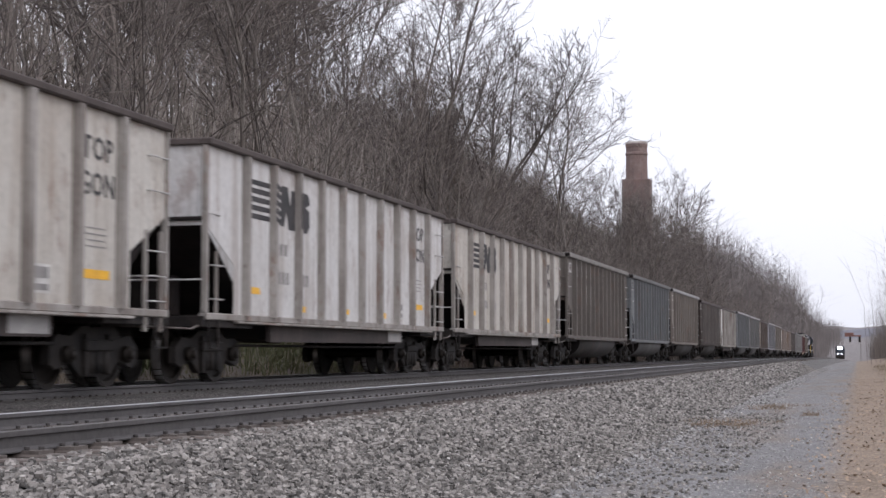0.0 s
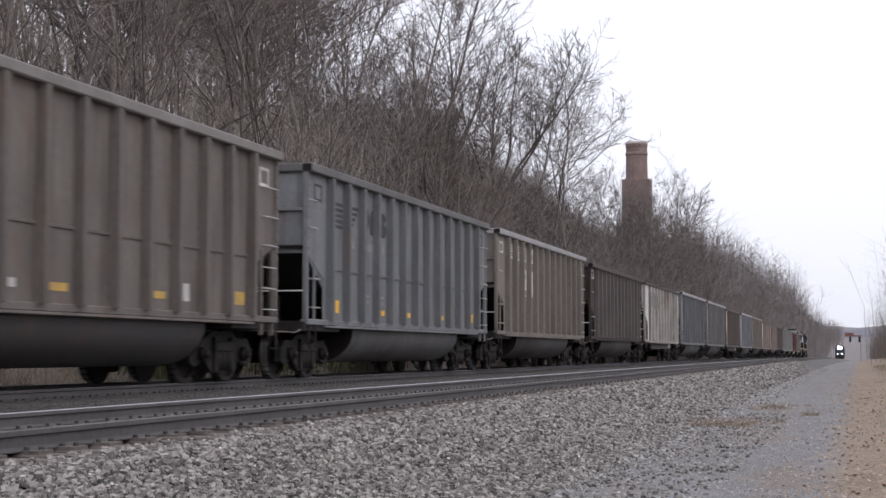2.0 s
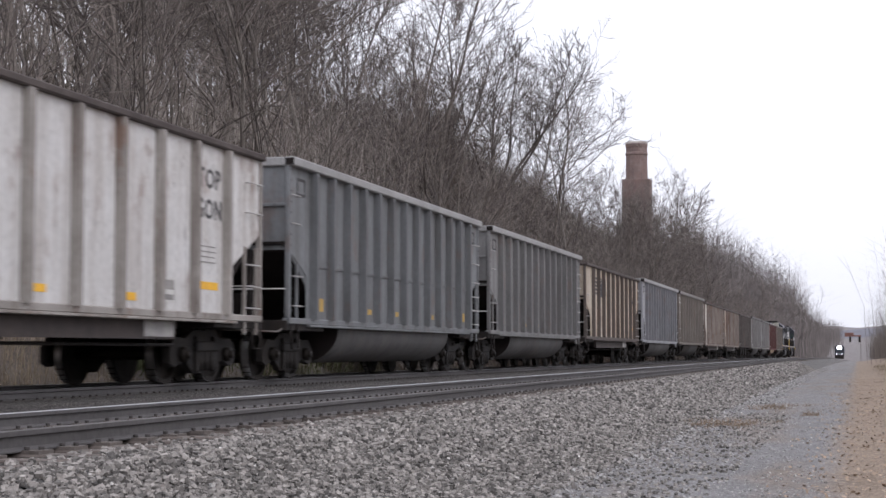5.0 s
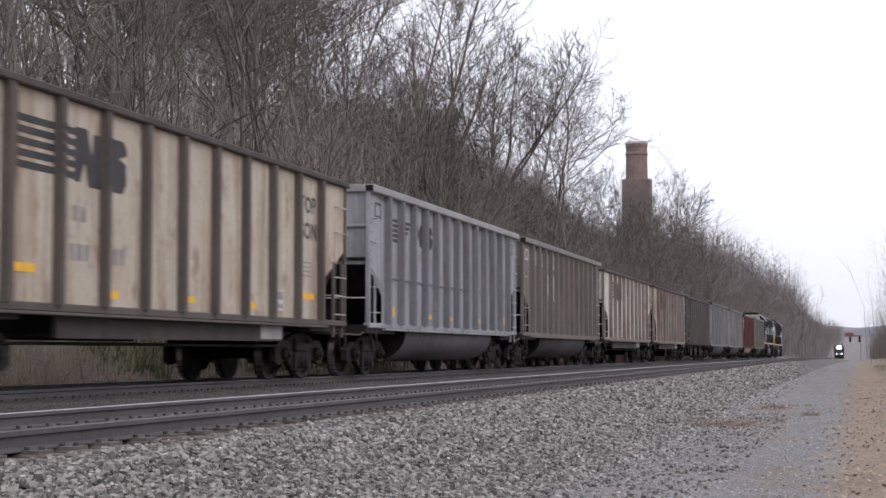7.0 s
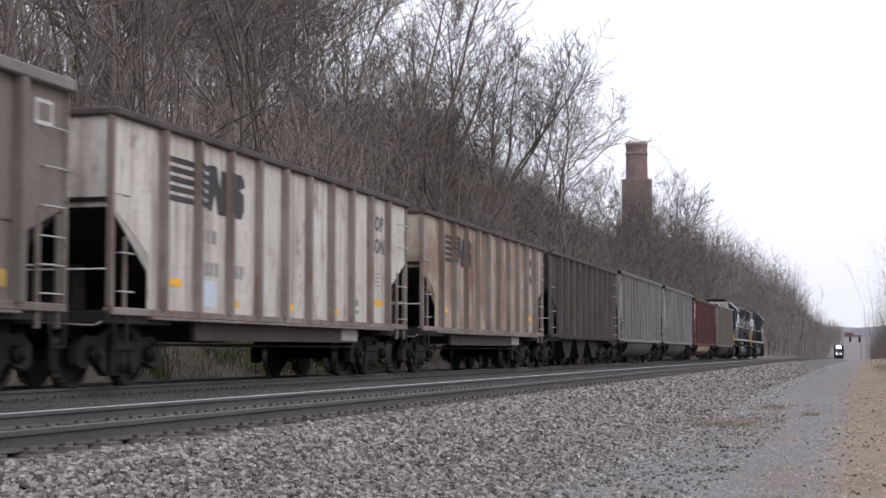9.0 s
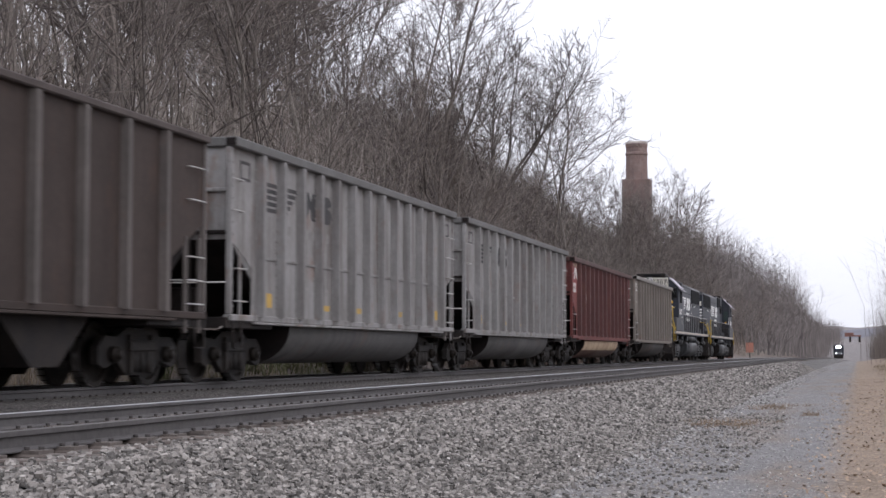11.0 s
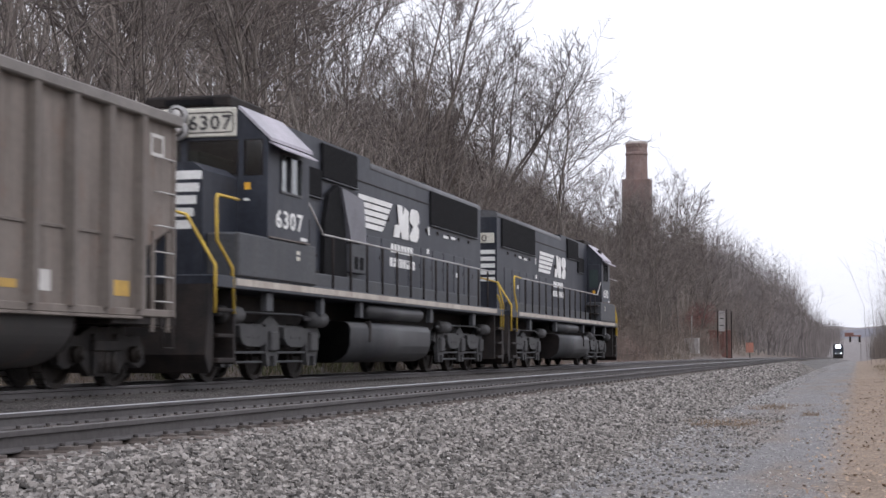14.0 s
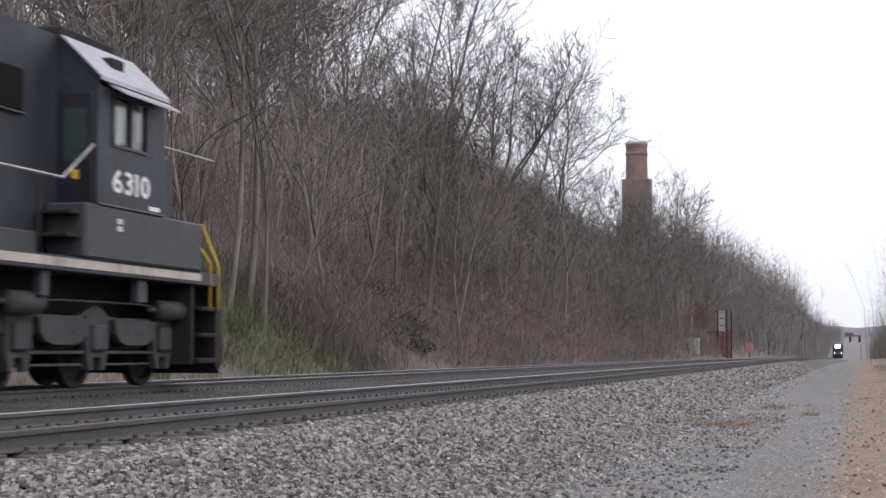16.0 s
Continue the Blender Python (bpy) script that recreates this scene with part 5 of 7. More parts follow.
        part("handrail", Shape().tube([(sx * 1.5, q * -9.0, 2.68), (sx * 1.5, q * 5.75, 2.68), (sx * 1.5, q * 6.6, 3.2)], 0.021, 6), IRON, loco)
    for k, y in enumerate((-8.1, -6.6, -5.1)):
        part("roof_fan", Shape().tube([(0, q * y, 4.62), (0, q * y, 4.76)], 0.62, 20), STEEL_DARK, loco)
    part("exhaust_stack", Shape().box(-0.3, 0.3, *span(0.95, 1.6), 4.66, 4.8, 0.03), STEEL_DARK, loco)
    part("dynamic_brake_hatch", Shape().box(-0.85, 0.85, *span(2.4, 5.0), 4.665, 4.70, 0.01), STEEL_DARK, loco)
    # cab, its windows and roof
    W, c0, c1 = 1.53, 6.65, 8.8
    gable = [(-W, 4.0), (W, 4.0), (W, 4.10), (1.0, 4.62), (-1.0, 4.62), (-W, 4.10)]
    front_gable = [(-1.5, 4.12), (1.5, 4.12), (1.0, 4.62), (-1.0, 4.62)]
    cab = part("cab", outline(Shape().extrude([(-W + 0.05, 1.7), (W - 0.05, 1.7), (W - 0.05, 4.0), (-W + 0.05, 4.0)], q * c0, q * (c0 + 0.05), "y"), "cab", LOCO_BLACK), LOCO_BLACK, loco, "black cab with side windows")
    for y0, y1, shape in ((c0, c0 + 0.05, gable), (c1 - 0.05, c1, front_gable)):
        part("gable", outline(Shape().extrude(shape, q * y0, q * y1, "y"), "gable", LOCO_BLACK), LOCO_BLACK, cab)
    us = [q * u for u in (c0, c0 + 0.45, c0 + 0.98, c0 + 1.04, c0 + 1.5, c1 - 0.05)]
    for sx in (1, -1):
        part("side_wall", outline(Shape().lattice(us, (1.7, 3.26, 3.92, 4.0), {(1, 1), (3, 1)}, sx * (W - 0.05), sx * W), "side_wall", LOCO_BLACK), LOCO_BLACK, cab)
    part("front_wall", outline(Shape().lattice((-W, -1.42, -1.12, -0.98, -0.08, 0.08, 0.98, 1.12, 1.42, W), (1.7, 3.5, 4.08, 4.12), {(1, 1), (3, 1), (5, 1), (7, 1)}, q * (c1 - 0.05), q * c1, "y"), "front_wall", LOCO_BLACK), LOCO_BLACK, cab)
    part("seat", Shape().box(0.55, 1.1, *span(c0 + 0.6, c0 + 1.1), 2.2, 2.8, 0.06).box(0.55, 1.1, *span(c0 + 0.5, c0 + 0.62), 2.8, 3.5, 0.05), GREY_STENCIL, cab, "grey crew seat seen through the window")
    for sx in (1, -1):
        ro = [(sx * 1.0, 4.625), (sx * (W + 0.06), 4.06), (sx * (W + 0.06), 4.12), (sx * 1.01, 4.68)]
        part("cab_roof", outline(Shape().extrude(ro, q * (c0 - 0.02), q * (c1 + 0.02), "y"), "cab_roof", ROOF_GREY), ROOF_GREY, loco, "cab roof slope, its skylight painted pale grey")
    part("roof_top", Shape().box(-1.0, 1.0, *span(c0 - 0.02, c1 + 0.02), 4.62, 4.678, 0.01), STEEL_DARK, loco)
    part("gable_edge", outline(Shape().extrude([(W + 0.05, 4.04), (1.0, 4.60), (1.0, 4.66), (W + 0.05, 4.10)], q * (c0 - 0.04), q * (c0 - 0.02), "y"), "gable_edge", LOCO_NAVY), LOCO_NAVY, cab)
    part("roof_box", Shape().box(-0.8, 0.8, *span(c0 + 0.35, c1 - 0.1), 4.68, 4.90, 0.04), STEEL_DARK, loco, "dark air conditioner box on the roof")
    part("box_louvre", Shape().box(-0.4, 0.5, *span(c1 - 0.1, c1 - 0.09), 4.73, 4.83), GRILLE, loco)
    if q > 0:
        part("roof_vent", Shape().box(1.12, 1.36, *span(c0 + 0.75, c0 + 1.15), 4.2, 4.5, 0.02), STEEL_DARK, loco)
    part("cab_lining", Shape().box(-1.3, 0.2, *span(c0 + 0.2, c1 - 0.2), 1.75, 3.95, 0.02), CAB_DARK, cab)
    part("window_blind", Shape().box(1.36, 1.40, *span(c0 + (0.42 if q > 0 else 1.06), c0 + (0.98 if q > 0 else 1.52)), 3.27, 3.92, 0.01), BLIND, cab, "cream blind behind the glass")
    for sx in (1, -1):
        for y0, y1 in ((c0 + 0.47, c0 + 0.98), (c0 + 1.04, c0 + 1.5)):
            fr = Shape()
            for a, b, d, e in ((y0 - 0.04, y1 + 0.04, 3.23, 3.27), (y0 - 0.04, y1 + 0.04, 3.91, 3.95), (y0 - 0.04, y0, 3.27, 3.91), (y1, y1 + 0.02, 3.27, 3.91)):
                fr.box(*sorted((sx * W, sx * (W + 0.025))), *span(a, b), d, e)
            part("window_frame", fr, LOCO_GREY, cab)
            part("window_pane", Shape().box(*sorted((sx * (W - 0.03), sx * (W - 0.02))), *span(y0 - 0.02, y1 + 0.02), 3.26, 3.92), GLASS, cab)
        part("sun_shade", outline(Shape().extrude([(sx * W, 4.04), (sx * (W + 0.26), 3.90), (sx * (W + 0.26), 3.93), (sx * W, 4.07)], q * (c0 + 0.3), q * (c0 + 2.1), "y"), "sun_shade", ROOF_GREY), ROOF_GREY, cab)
        if q > 0:
            part("mirror_arm", Shape().tube([(sx * W, q * (c1 + 0.0), 3.43), (sx * (W + 0.02), q * (c1 + 1.75), 3.43)], 0.016, 5), IRON, loco)
        part("battery_box", Shape().box(*sorted((sx * 0.98, sx * 1.555)), *span(6.3, 10.15), 1.7, 2.42, 0.03), LOCO_SKIRT, loco, "dusty grey skirt below the cab")
        part("step_tread", Shape().box(*sorted((sx * 1.0, sx * 1.48)), *span(5.9, 6.6), 1.95, 2.0, 0.01), STEEL_DARK, loco)
        part("step_tread", Shape().box(*sorted((sx * 1.0, sx * 1.48)), *span(6.0, 6.6), 2.25, 2.3, 0.01), STEEL_DARK, loco)
        part("belt_rail", Shape().box(*sorted((sx * 1.5, sx * 1.57)), *span(6.7, 8.75), 2.425, 2.445), HANDLE_GREY, loco)
        part("cab_door", Shape().box(*sorted((sx * 1.0, sx * 1.46)), *span(c0 - 0.03, c0), 1.8, 3.9, 0.01), LOCO_NAVY, cab, "blue-black cab door")
        part("door_window", Shape().box(*sorted((sx * 1.06, sx * 1.4)), *span(c0 - 0.036, c0 - 0.03), 3.0, 3.7), CAB_DARK, cab)
        part("door_sign", Shape().box(*sorted((sx * 1.18, sx * 1.28)), *span(c0 - 0.036, c0 - 0.03), 2.76, 2.88), YELLOW_MARK, cab, "small yellow sign")
        part("grab_rail", Shape().tube([(sx * 1.5, q * (c0 - 0.1), 1.9), (sx * 1.5, q * (c0 - 0.1), 2.9)], 0.016, 5), STEEL_DARK, loco)
    part("nose", outline(Shape().extrude([(-0.98, 1.7), (0.98, 1.7), (0.98, 3.42), (0.8, 3.56), (-0.8, 3.56), (-0.98, 3.42)], q * c1, q * 10.3, "y"), "nose", LOCO_BLACK), LOCO_BLACK, loco)
    for k in range(5):
        part("nose_stripe", Shape().box(-0.93, 0.96 - 0.045 * k, *sorted((q * 10.3, q * 10.306)), 3.27 - k * 0.2, 3.41 - k * 0.2), LOCO_WHITE, loco)
    for x, half in ((-1.27, 0.16), (-0.53, 0.46), (0.53, 0.46), (1.27, 0.16)):
        part("windscreen", Shape().box(x - half, x + half, *sorted((q * (c1 - 0.03), q * (c1 - 0.02))), 3.49, 4.09), GLASS, cab)
        rim = [(x - half, 3.49), (x + half, 3.49), (x + half, 4.09), (x - half, 4.09), (x - half, 3.49)]
        part("window_gasket", Shape().tube([(a, q * c1, b) for a, b in rim], 0.014, 5), STEEL_DARK, cab)
    part("front_sign", Shape().box(1.11, 1.22, *sorted((q * c1, q * (c1 + 0.006))), 3.24, 3.36), YELLOW_MARK, cab, "small yellow sign")
    part("front_placard", Shape().box(1.1, 1.2, *sorted((q * c1, q * (c1 + 0.006))), 3.05, 3.09), LOCO_WHITE, cab)
    part("number_board", Shape().box(-1.0, 0.97, *sorted((q * c1, q * (c1 + 0.05))), 4.15, 4.65, 0.02), BOARD_CREAM, loco, "cream number board over the windscreen")
    frame_line = [(0.49 + 0.36 * a + 0.07 * math.cos(k), 4.395 + 0.10 * b + 0.07 * math.sin(k)) for a, b, k0 in ((1, 1, 0), (-1, 1, 1), (-1, -1, 2), (1, -1, 3)) for k in (math.pi / 2 * (k0 + f / 3) for f in range(4))]
    part("number_frame", Shape().tube([(a, q * (c1 + 0.052), b) for a, b in frame_line + frame_line[:1]], 0.012, 4), DEEP_BLACK, loco, "dark rounded line round the number")
    part("headlight", Shape().tube([(-0.06, q * (c1 + 0.04), 4.27), (-0.06, q * (c1 + 0.2), 4.27)], 0.175, 18).tube([(-0.06, q * (c1 + 0.04), 4.52), (-0.06, q * (c1 + 0.2), 4.52)], 0.175, 18), LAMP_GREY, loco, "grey headlight casing")
    for zz in (4.27, 4.52):
        part("lamp_rim", Shape().tube([(-0.06, q * (c1 + 0.19), zz), (-0.06, q * (c1 + 0.22), zz)], 0.13, 16), STEEL_DARK, loco)
        part("lamp_glass", Shape().tube([(-0.06, q * (c1 + 0.21), zz), (-0.06, q * (c1 + 0.24), zz)], 0.095, 14), IRON, loco, "unlit silvery headlight")
    # ends: pilots, steps, couplers, handrails
    for e, H in ((q, NOSE), (-q, TAIL)):
        part("pilot", outline(Shape().extrude([(e * (H - 0.75), 1.55), (e * (H - 0.62), 1.55), (e * (H - 0.42), 0.45), (e * (H - 0.6), 0.16), (e * (H - 0.75), 0.3)], -1.45, 1.45), "pilot", STEEL_DARK), STEEL_DARK, loco)
        part("end_step", Shape().box(-1.52, 1.52, *sorted((e * (H - 0.8), e * (H - 1.55))), 0.32, 0.40, 0.01).box(-1.52, 1.52, *sorted((e * (H - 0.8), e * (H - 1.5))), 0.72, 0.78, 0.01)
             .box(-1.52, 1.52, *sorted((e * (H - 0.8), e * (H - 1.45))), 1.12, 1.18, 0.01), STEEL_DARK, loco)
        part("step_wall", Shape().box(-1.45, 1.45, *sorted((e * (H - 1.6), e * (H - 1.7))), 0.3, 1.5, 0.01), STEEL_DARK, loco)
        coupler(loco, e * (H - 0.75), e)
        for sx in (1, -1):
            if (e == q) == (q > 0):
                rails = ([(1.5, H - 0.78, 1.12), (1.5, H - 0.78, 1.82), (1.5, H - 1.45, 2.42)], [(1.5, H - 1.1, 1.12), (1.5, H - 1.1, 1.84), (1.5, H - 1.5, 2.06)])
            else:
                rails = ([(1.5, H - 0.7, 1.1), (1.5, H - 0.7, 1.84), (1.1, H - 0.72, 2.5), (0.5, H - 0.72, 2.66)], [(1.5, H - 1.5, 1.1), (1.5, H - 1.47, 1.84), (1.5, H - 1.12, 2.25), (1.5, H - 1.12, 2.64), (1.5, H - 1.2, 2.7), (1.5, H - 2.05, 2.68)])
            if e == q and q < 0:
                rails = ([(1.5, H - 0.7, 1.1), (1.5, H - 0.7, 1.84), (1.0, H - 0.72, 2.64), (0.45, H - 0.72, 2.78)], [(1.5, H - 1.5, 1.1), (1.5, H - 1.4, 1.84), (1.42, H - 0.95, 2.25), (1.4, H - 0.95, 2.9), (1.4, H - 1.03, 2.97), (1.4, H - 1.9, 2.97)])
            for rail in rails:
                part("end_handrail", Shape().tube([(sx * d, e * a, b) for d, a, b in rail], 0.026, 7), YELLOW_RAIL, loco, "yellow grab rail beside the steps")
    # emblem and writing on the near side
    x, e = (0.985, -3.28) if q > 0 else (0.985, -1.87)
    for k in range(5):
        z = 3.78 - k * 0.145
        part("stripe", Shape().extrude([(e - 0.012 - 0.055 * k, z - 0.055), (e + 2.5 - k * 0.17, z - 0.055), (e + 2.62 - k * 0.17, z + 0.055), (e - 0.055 * k, z + 0.055)], x, x + 0.006), LOCO_WHITE, loco)
    for o in ([(2.72, 3.1), (3.2, 3.1), (3.3, 3.3), (3.42, 3.1), (4.0, 3.1), (3.98, 3.78), (3.62, 3.84), (3.52, 3.62), (3.42, 3.86), (3.02, 3.86), (3.16, 3.4), (2.82, 3.38)],
              [(4.06, 3.2), (4.2, 3.1), (4.72, 3.1), (4.9, 3.22), (4.92, 3.42), (4.76, 3.5), (4.96, 3.58), (4.94, 3.74), (4.78, 3.86), (4.28, 3.86), (4.1, 3.74), (4.08, 3.56), (4.4, 3.44)]):
        part("emblem_block", outline(Shape().extrude([(e + a, b) for a, b in o], x, x + 0.006), "emblem_block", LOCO_WHITE), LOCO_WHITE, loco, "white block of the emblem")
    for z, y0, y1, count in ((2.84, 2.5, 4.42, 7), (2.52, 2.42, 4.62, 8)):
        for k in range(count):
            a = e + y0 + (y1 - y0) * k / count
            part("name_bar", Shape().box(x, x + 0.006, a, a + (y1 - y0) / count * 0.74, z - 0.1, z + 0.1), LOCO_WHITE, loco)
    marks(loco, x, [("number_bar", q * -5.7, 3.42, 0.5, 0.07, LOCO_WHITE), ("number_bar", q * -6.5, 3.44, 0.5, 0.07, LOCO_WHITE), ("placard", q * -3.9, 2.95, 0.2, 0.12, LOCO_WHITE), ("placard", q * -6.9, 2.5, 0.2, 0.12, LOCO_WHITE), ("placard", q * -4.0, 3.45, 0.14, 0.2, LOCO_WHITE)])
    marks(loco, W + 0.004, [("placard", q * 7.7 + 0.75, 2.5, 0.34, 0.06, LOCO_WHITE)])
    marks(loco, 1.556, [("placard", q * 7.3, 2.14 + 0.1 * k, 0.16, 0.07, BOARD_CREAM) for k in range(2)])
    end = q * -9.8
    for k in range(5):
        part("end_stripe", Shape().box(-0.9, 0.9, *sorted((end, end - q * 0.006)), 3.36 - k * 0.2, 3.48 - k * 0.2), LOCO_WHITE, loco)
    writing(loco, "digit", number, 0.31, LOCO_WHITE, Matrix.Translation((W + 0.004, q * 7.7, 2.63)) @ TO_SIDE, 1.5)
    part("rear_number_board", Shape().box(-0.2, 0.88, *sorted((end, end - q * 0.03)), 3.68, 3.98, 0.02), BOARD_CREAM, loco, "small number board on the hood's end")
    if q > 0:
        writing(loco, "digit", number, 0.2, GREY_MARK, Matrix.Translation((0.34, end - 0.036, 3.73)) @ TO_END, 1.3)
    else:
        writing(loco, "digit", number, 0.25, BLACK_STENCIL, Matrix.Translation((0.50, -c1 - 0.056, 4.275)) @ TO_END, 1.05)
    # below the deck
    tank = [(0.9, 1.10), (1.3, 1.10), (1.42, 1.06), (1.47, 0.95), (1.46, 0.62), (1.40, 0.46), (1.28, 0.36), (1.1, 0.28)]
    tank = tank + [(-a, b) for a, b in tank[::-1]]
    part("fuel_tank", outline(Shape().extrude(tank, q * -2.3, q * 3.9, "y", True), "fuel_tank", LOCO_GREY), LOCO_GREY, loco, "grey fuel tank below the deck")
    # black plates paint the shade of the tank's recessed ends
    for yy in (-2.32, 3.9):
        part("tank_end", outline(Shape().extrude([(a * 0.985, b) for a, b in tank], q * yy, q * yy + 0.02, "y"), "tank_end", DEEP_BLACK), DEEP_BLACK, loco, "black tank end, its shade put into the colour")
    part("tank_strap", Shape().box(1.38, 1.49, *span(2.55, 2.65), 0.7, 1.12, 0.01), STEEL_DARK, loco)
    for sx in (1, -1):
        part("air_reservoir", Shape().tube([(sx * 1.27, -2.35, 1.34), (sx * 1.27, 1.8, 1.34)], 0.165, 16), LOCO_GREY, loco)
        for y0, y1 in ((2.9, 3.1), (-2.75, -2.5), (8.2, 8.5), (5.4, 5.6), (-7.2, -6.9)):
            part("hanger", Shape().box(*sorted((sx * 1.3, sx * 1.42)), *span(y0, y1), 1.18, 1.5, 0.01), LOCO_SKIRT, loco)
    part("underframe", Shape().box(-0.5, 0.5, *ends, 0.95, 1.5), STEEL_DARK, loco)
    for y in (-6.7, 7.5):
        loco_truck(loco, q * y)
    return loco


LOCOS = [locomotive("6307", "black diesel locomotive with white stripes, cab trailing cars", -1),
         locomotive("6310", "black diesel locomotive with white stripes, cab at train's end", 1)]

# ---- bare winter woods ----
def spike(sh, a, b, r):
    """The thinnest twigs: a three-sided taper to a point."""
    d = (b - a).normalized()
    u = d.orthogonal().normalized() * r
    w = d.cross(u)
    k = len(sh.v)
    sh.v += [tuple(a + u), tuple(a - u * 0.5 + w * 0.87), tuple(a - u * 0.5 - w * 0.87), tuple(b)]
    sh.f += [(k, k + 1, k + 3), (k + 1, k + 2, k + 3), (k + 2, k, k + 3)]
    sh.smooth += [True] * 3


def grow(seed, height, spread=0.55, lean=0.0, levels=4, trunk_r=None, twig=0.012, first=0.3, many=1.0):
    """Limbs of one bare tree: returns (trunk Shape, crown Shape)."""
    rng = random.Random(seed)
    trunk, crown = Shape(), Shape()
    r0 = trunk_r or height * 0.0085

    def limb(p, d, length, r, level):
        segs = (8, 5, 3, 2, 1)[min(level, 4)]
        if level >= levels:
            segs = 1
        pts, q, dirs = [p.copy()], p.copy(), []
        for k in range(segs):
            jit = (0.10, 0.2, 0.3, 0.36, 0.3)[min(level, 4)]
            d = (d + Vector((rng.gauss(0, 1), rng.gauss(0, 1), rng.gauss(0, 0.6))) * jit + Vector((0, 0, 0.08 if level else 0.05))).normalized()
            q = q + d * (length / segs)
            pts.append(q.copy()), dirs.append(d.copy())
        r_end = max(twig * 0.6, r * (0.3 if level else 0.25))
        if segs == 1:
            spike(crown, pts[0], pts[1], max(r, twig))
        else:
            (trunk if level == 0 else crown).tube(pts, max(r, twig), (7, 4, 3, 3)[level], r_end, caps=False)
        if level >= levels:
            return
        count = round(many * {0: rng.randint(11, 15), 1: rng.randint(6, 8), 2: rng.randint(5, 6), 3: rng.randint(3, 4)}[level])
        for c in range(count):
            t = first + (1 - first) * (c + rng.random()) / count if level == 0 else 0.15 + 0.85 * (c + rng.random() * 0.9) / count
            t = min(t, 0.98)
            i = min(int(t * segs), segs - 1)
            at = pts[i].lerp(pts[i + 1], t * segs - i)
            base = dirs[i]
            a = rng.random() * 6.283
            side = Vector((math.cos(a), math.sin(a), 0.15))
            side = (side - base * side.dot(base)).normalized()
            ang = rng.uniform(0.35, 0.85) * (spread / 0.55)
            nd = (base * math.cos(ang) + side * math.sin(ang)).normalized()
            nl = length * (rng.uniform(0.36, 0.6) * (1.2 - 0.6 * t) if level == 0 else rng.uniform(0.4, 0.65) * (1.1 - 0.4 * t))
            limb(at, nd, nl, (r + (r_end - r) * t) * rng.uniform(0.42, 0.62), level + 1)

    limb(Vector((0, 0, -0.4)), Vector((lean, rng.uniform(-0.1, 0.1), 1)).normalized(), height, r0, 0)
    return trunk, crown


def make_tree(seed, height, bark, label, **kw):
    trunk, crown = grow(seed, height, **kw)
    t = tagged(new("bare_tree"), label, "tree", group="bare trees on the bank")
    part("trunk", trunk, bark, t)
    part("crown", crown, TWIG, t)
    return t


def vase_tree(seed, bole, fan, length, label, bark=None):
    """A tree that forks low into several long limbs. fan: for each limb its lean along x and y, and its share of the length."""
    rng = random.Random(seed)
    t = tagged(new("spreading_tree"), label, "tree", group="bare trees on the bank")
    trunk = Shape().tube([(0, 0, -0.5), (0.08, 0, bole * 0.5), (0.0, 0.05, bole)], 0.21, 9, 0.17, caps=False)
    crown = Shape()

    def limb(p, d, run, r, level):
        segs = (7, 5, 3, 1)[level]
        pts, dirs = [p.copy()], []
        for _ in range(segs):
            d = (d + Vector((rng.gauss(0, 1), rng.gauss(0, 1), rng.gauss(0, 0.6))) * (0.10, 0.17, 0.26, 0.2)[level] + Vector((0, 0, 0.10))).normalized()
            pts.append(pts[-1] + d * run / segs), dirs.append(d.copy())
        if segs == 1:
            spike(crown, pts[0], pts[1], max(r, 0.012))
            return
        crown.tube(pts, r, (6, 4, 3)[level], max(0.012, r * 0.22), caps=False)
        for c in range((12, 8, 6)[level]):
            u = (0.28, 0.18, 0.15)[level] + (0.97 - (0.28, 0.18, 0.15)[level]) * (c + rng.random()) / (12, 8, 6)[level]
            i = min(int(u * segs), segs - 1)
            at = pts[i].lerp(pts[i + 1], u * segs - i)
            a = rng.random() * 6.283
            side = Vector((math.cos(a), math.sin(a), 0.3))
            side = (side - dirs[i] * side.dot(dirs[i])).normalized()
            g = rng.uniform(0.4, 0.95)
            limb(at, (dirs[i] * math.cos(g) + side * math.sin(g)).normalized(), run * rng.uniform(0.26, 0.46) * (1.15 - 0.5 * u), max(0.013, r * (1 - 0.7 * u) * 0.5), level + 1)
    for fx, fy, share in fan:
        limb(Vector((0, 0, bole - 0.15)), Vector((fx, fy, 1)).normalized(), length * 0.86 * share, 0.03 + 0.075 * share, 0)
    part("trunk", trunk, bark or BARK_DARK, t)
    part("crown", crown, bark or BARK_DARK, t)
    return t


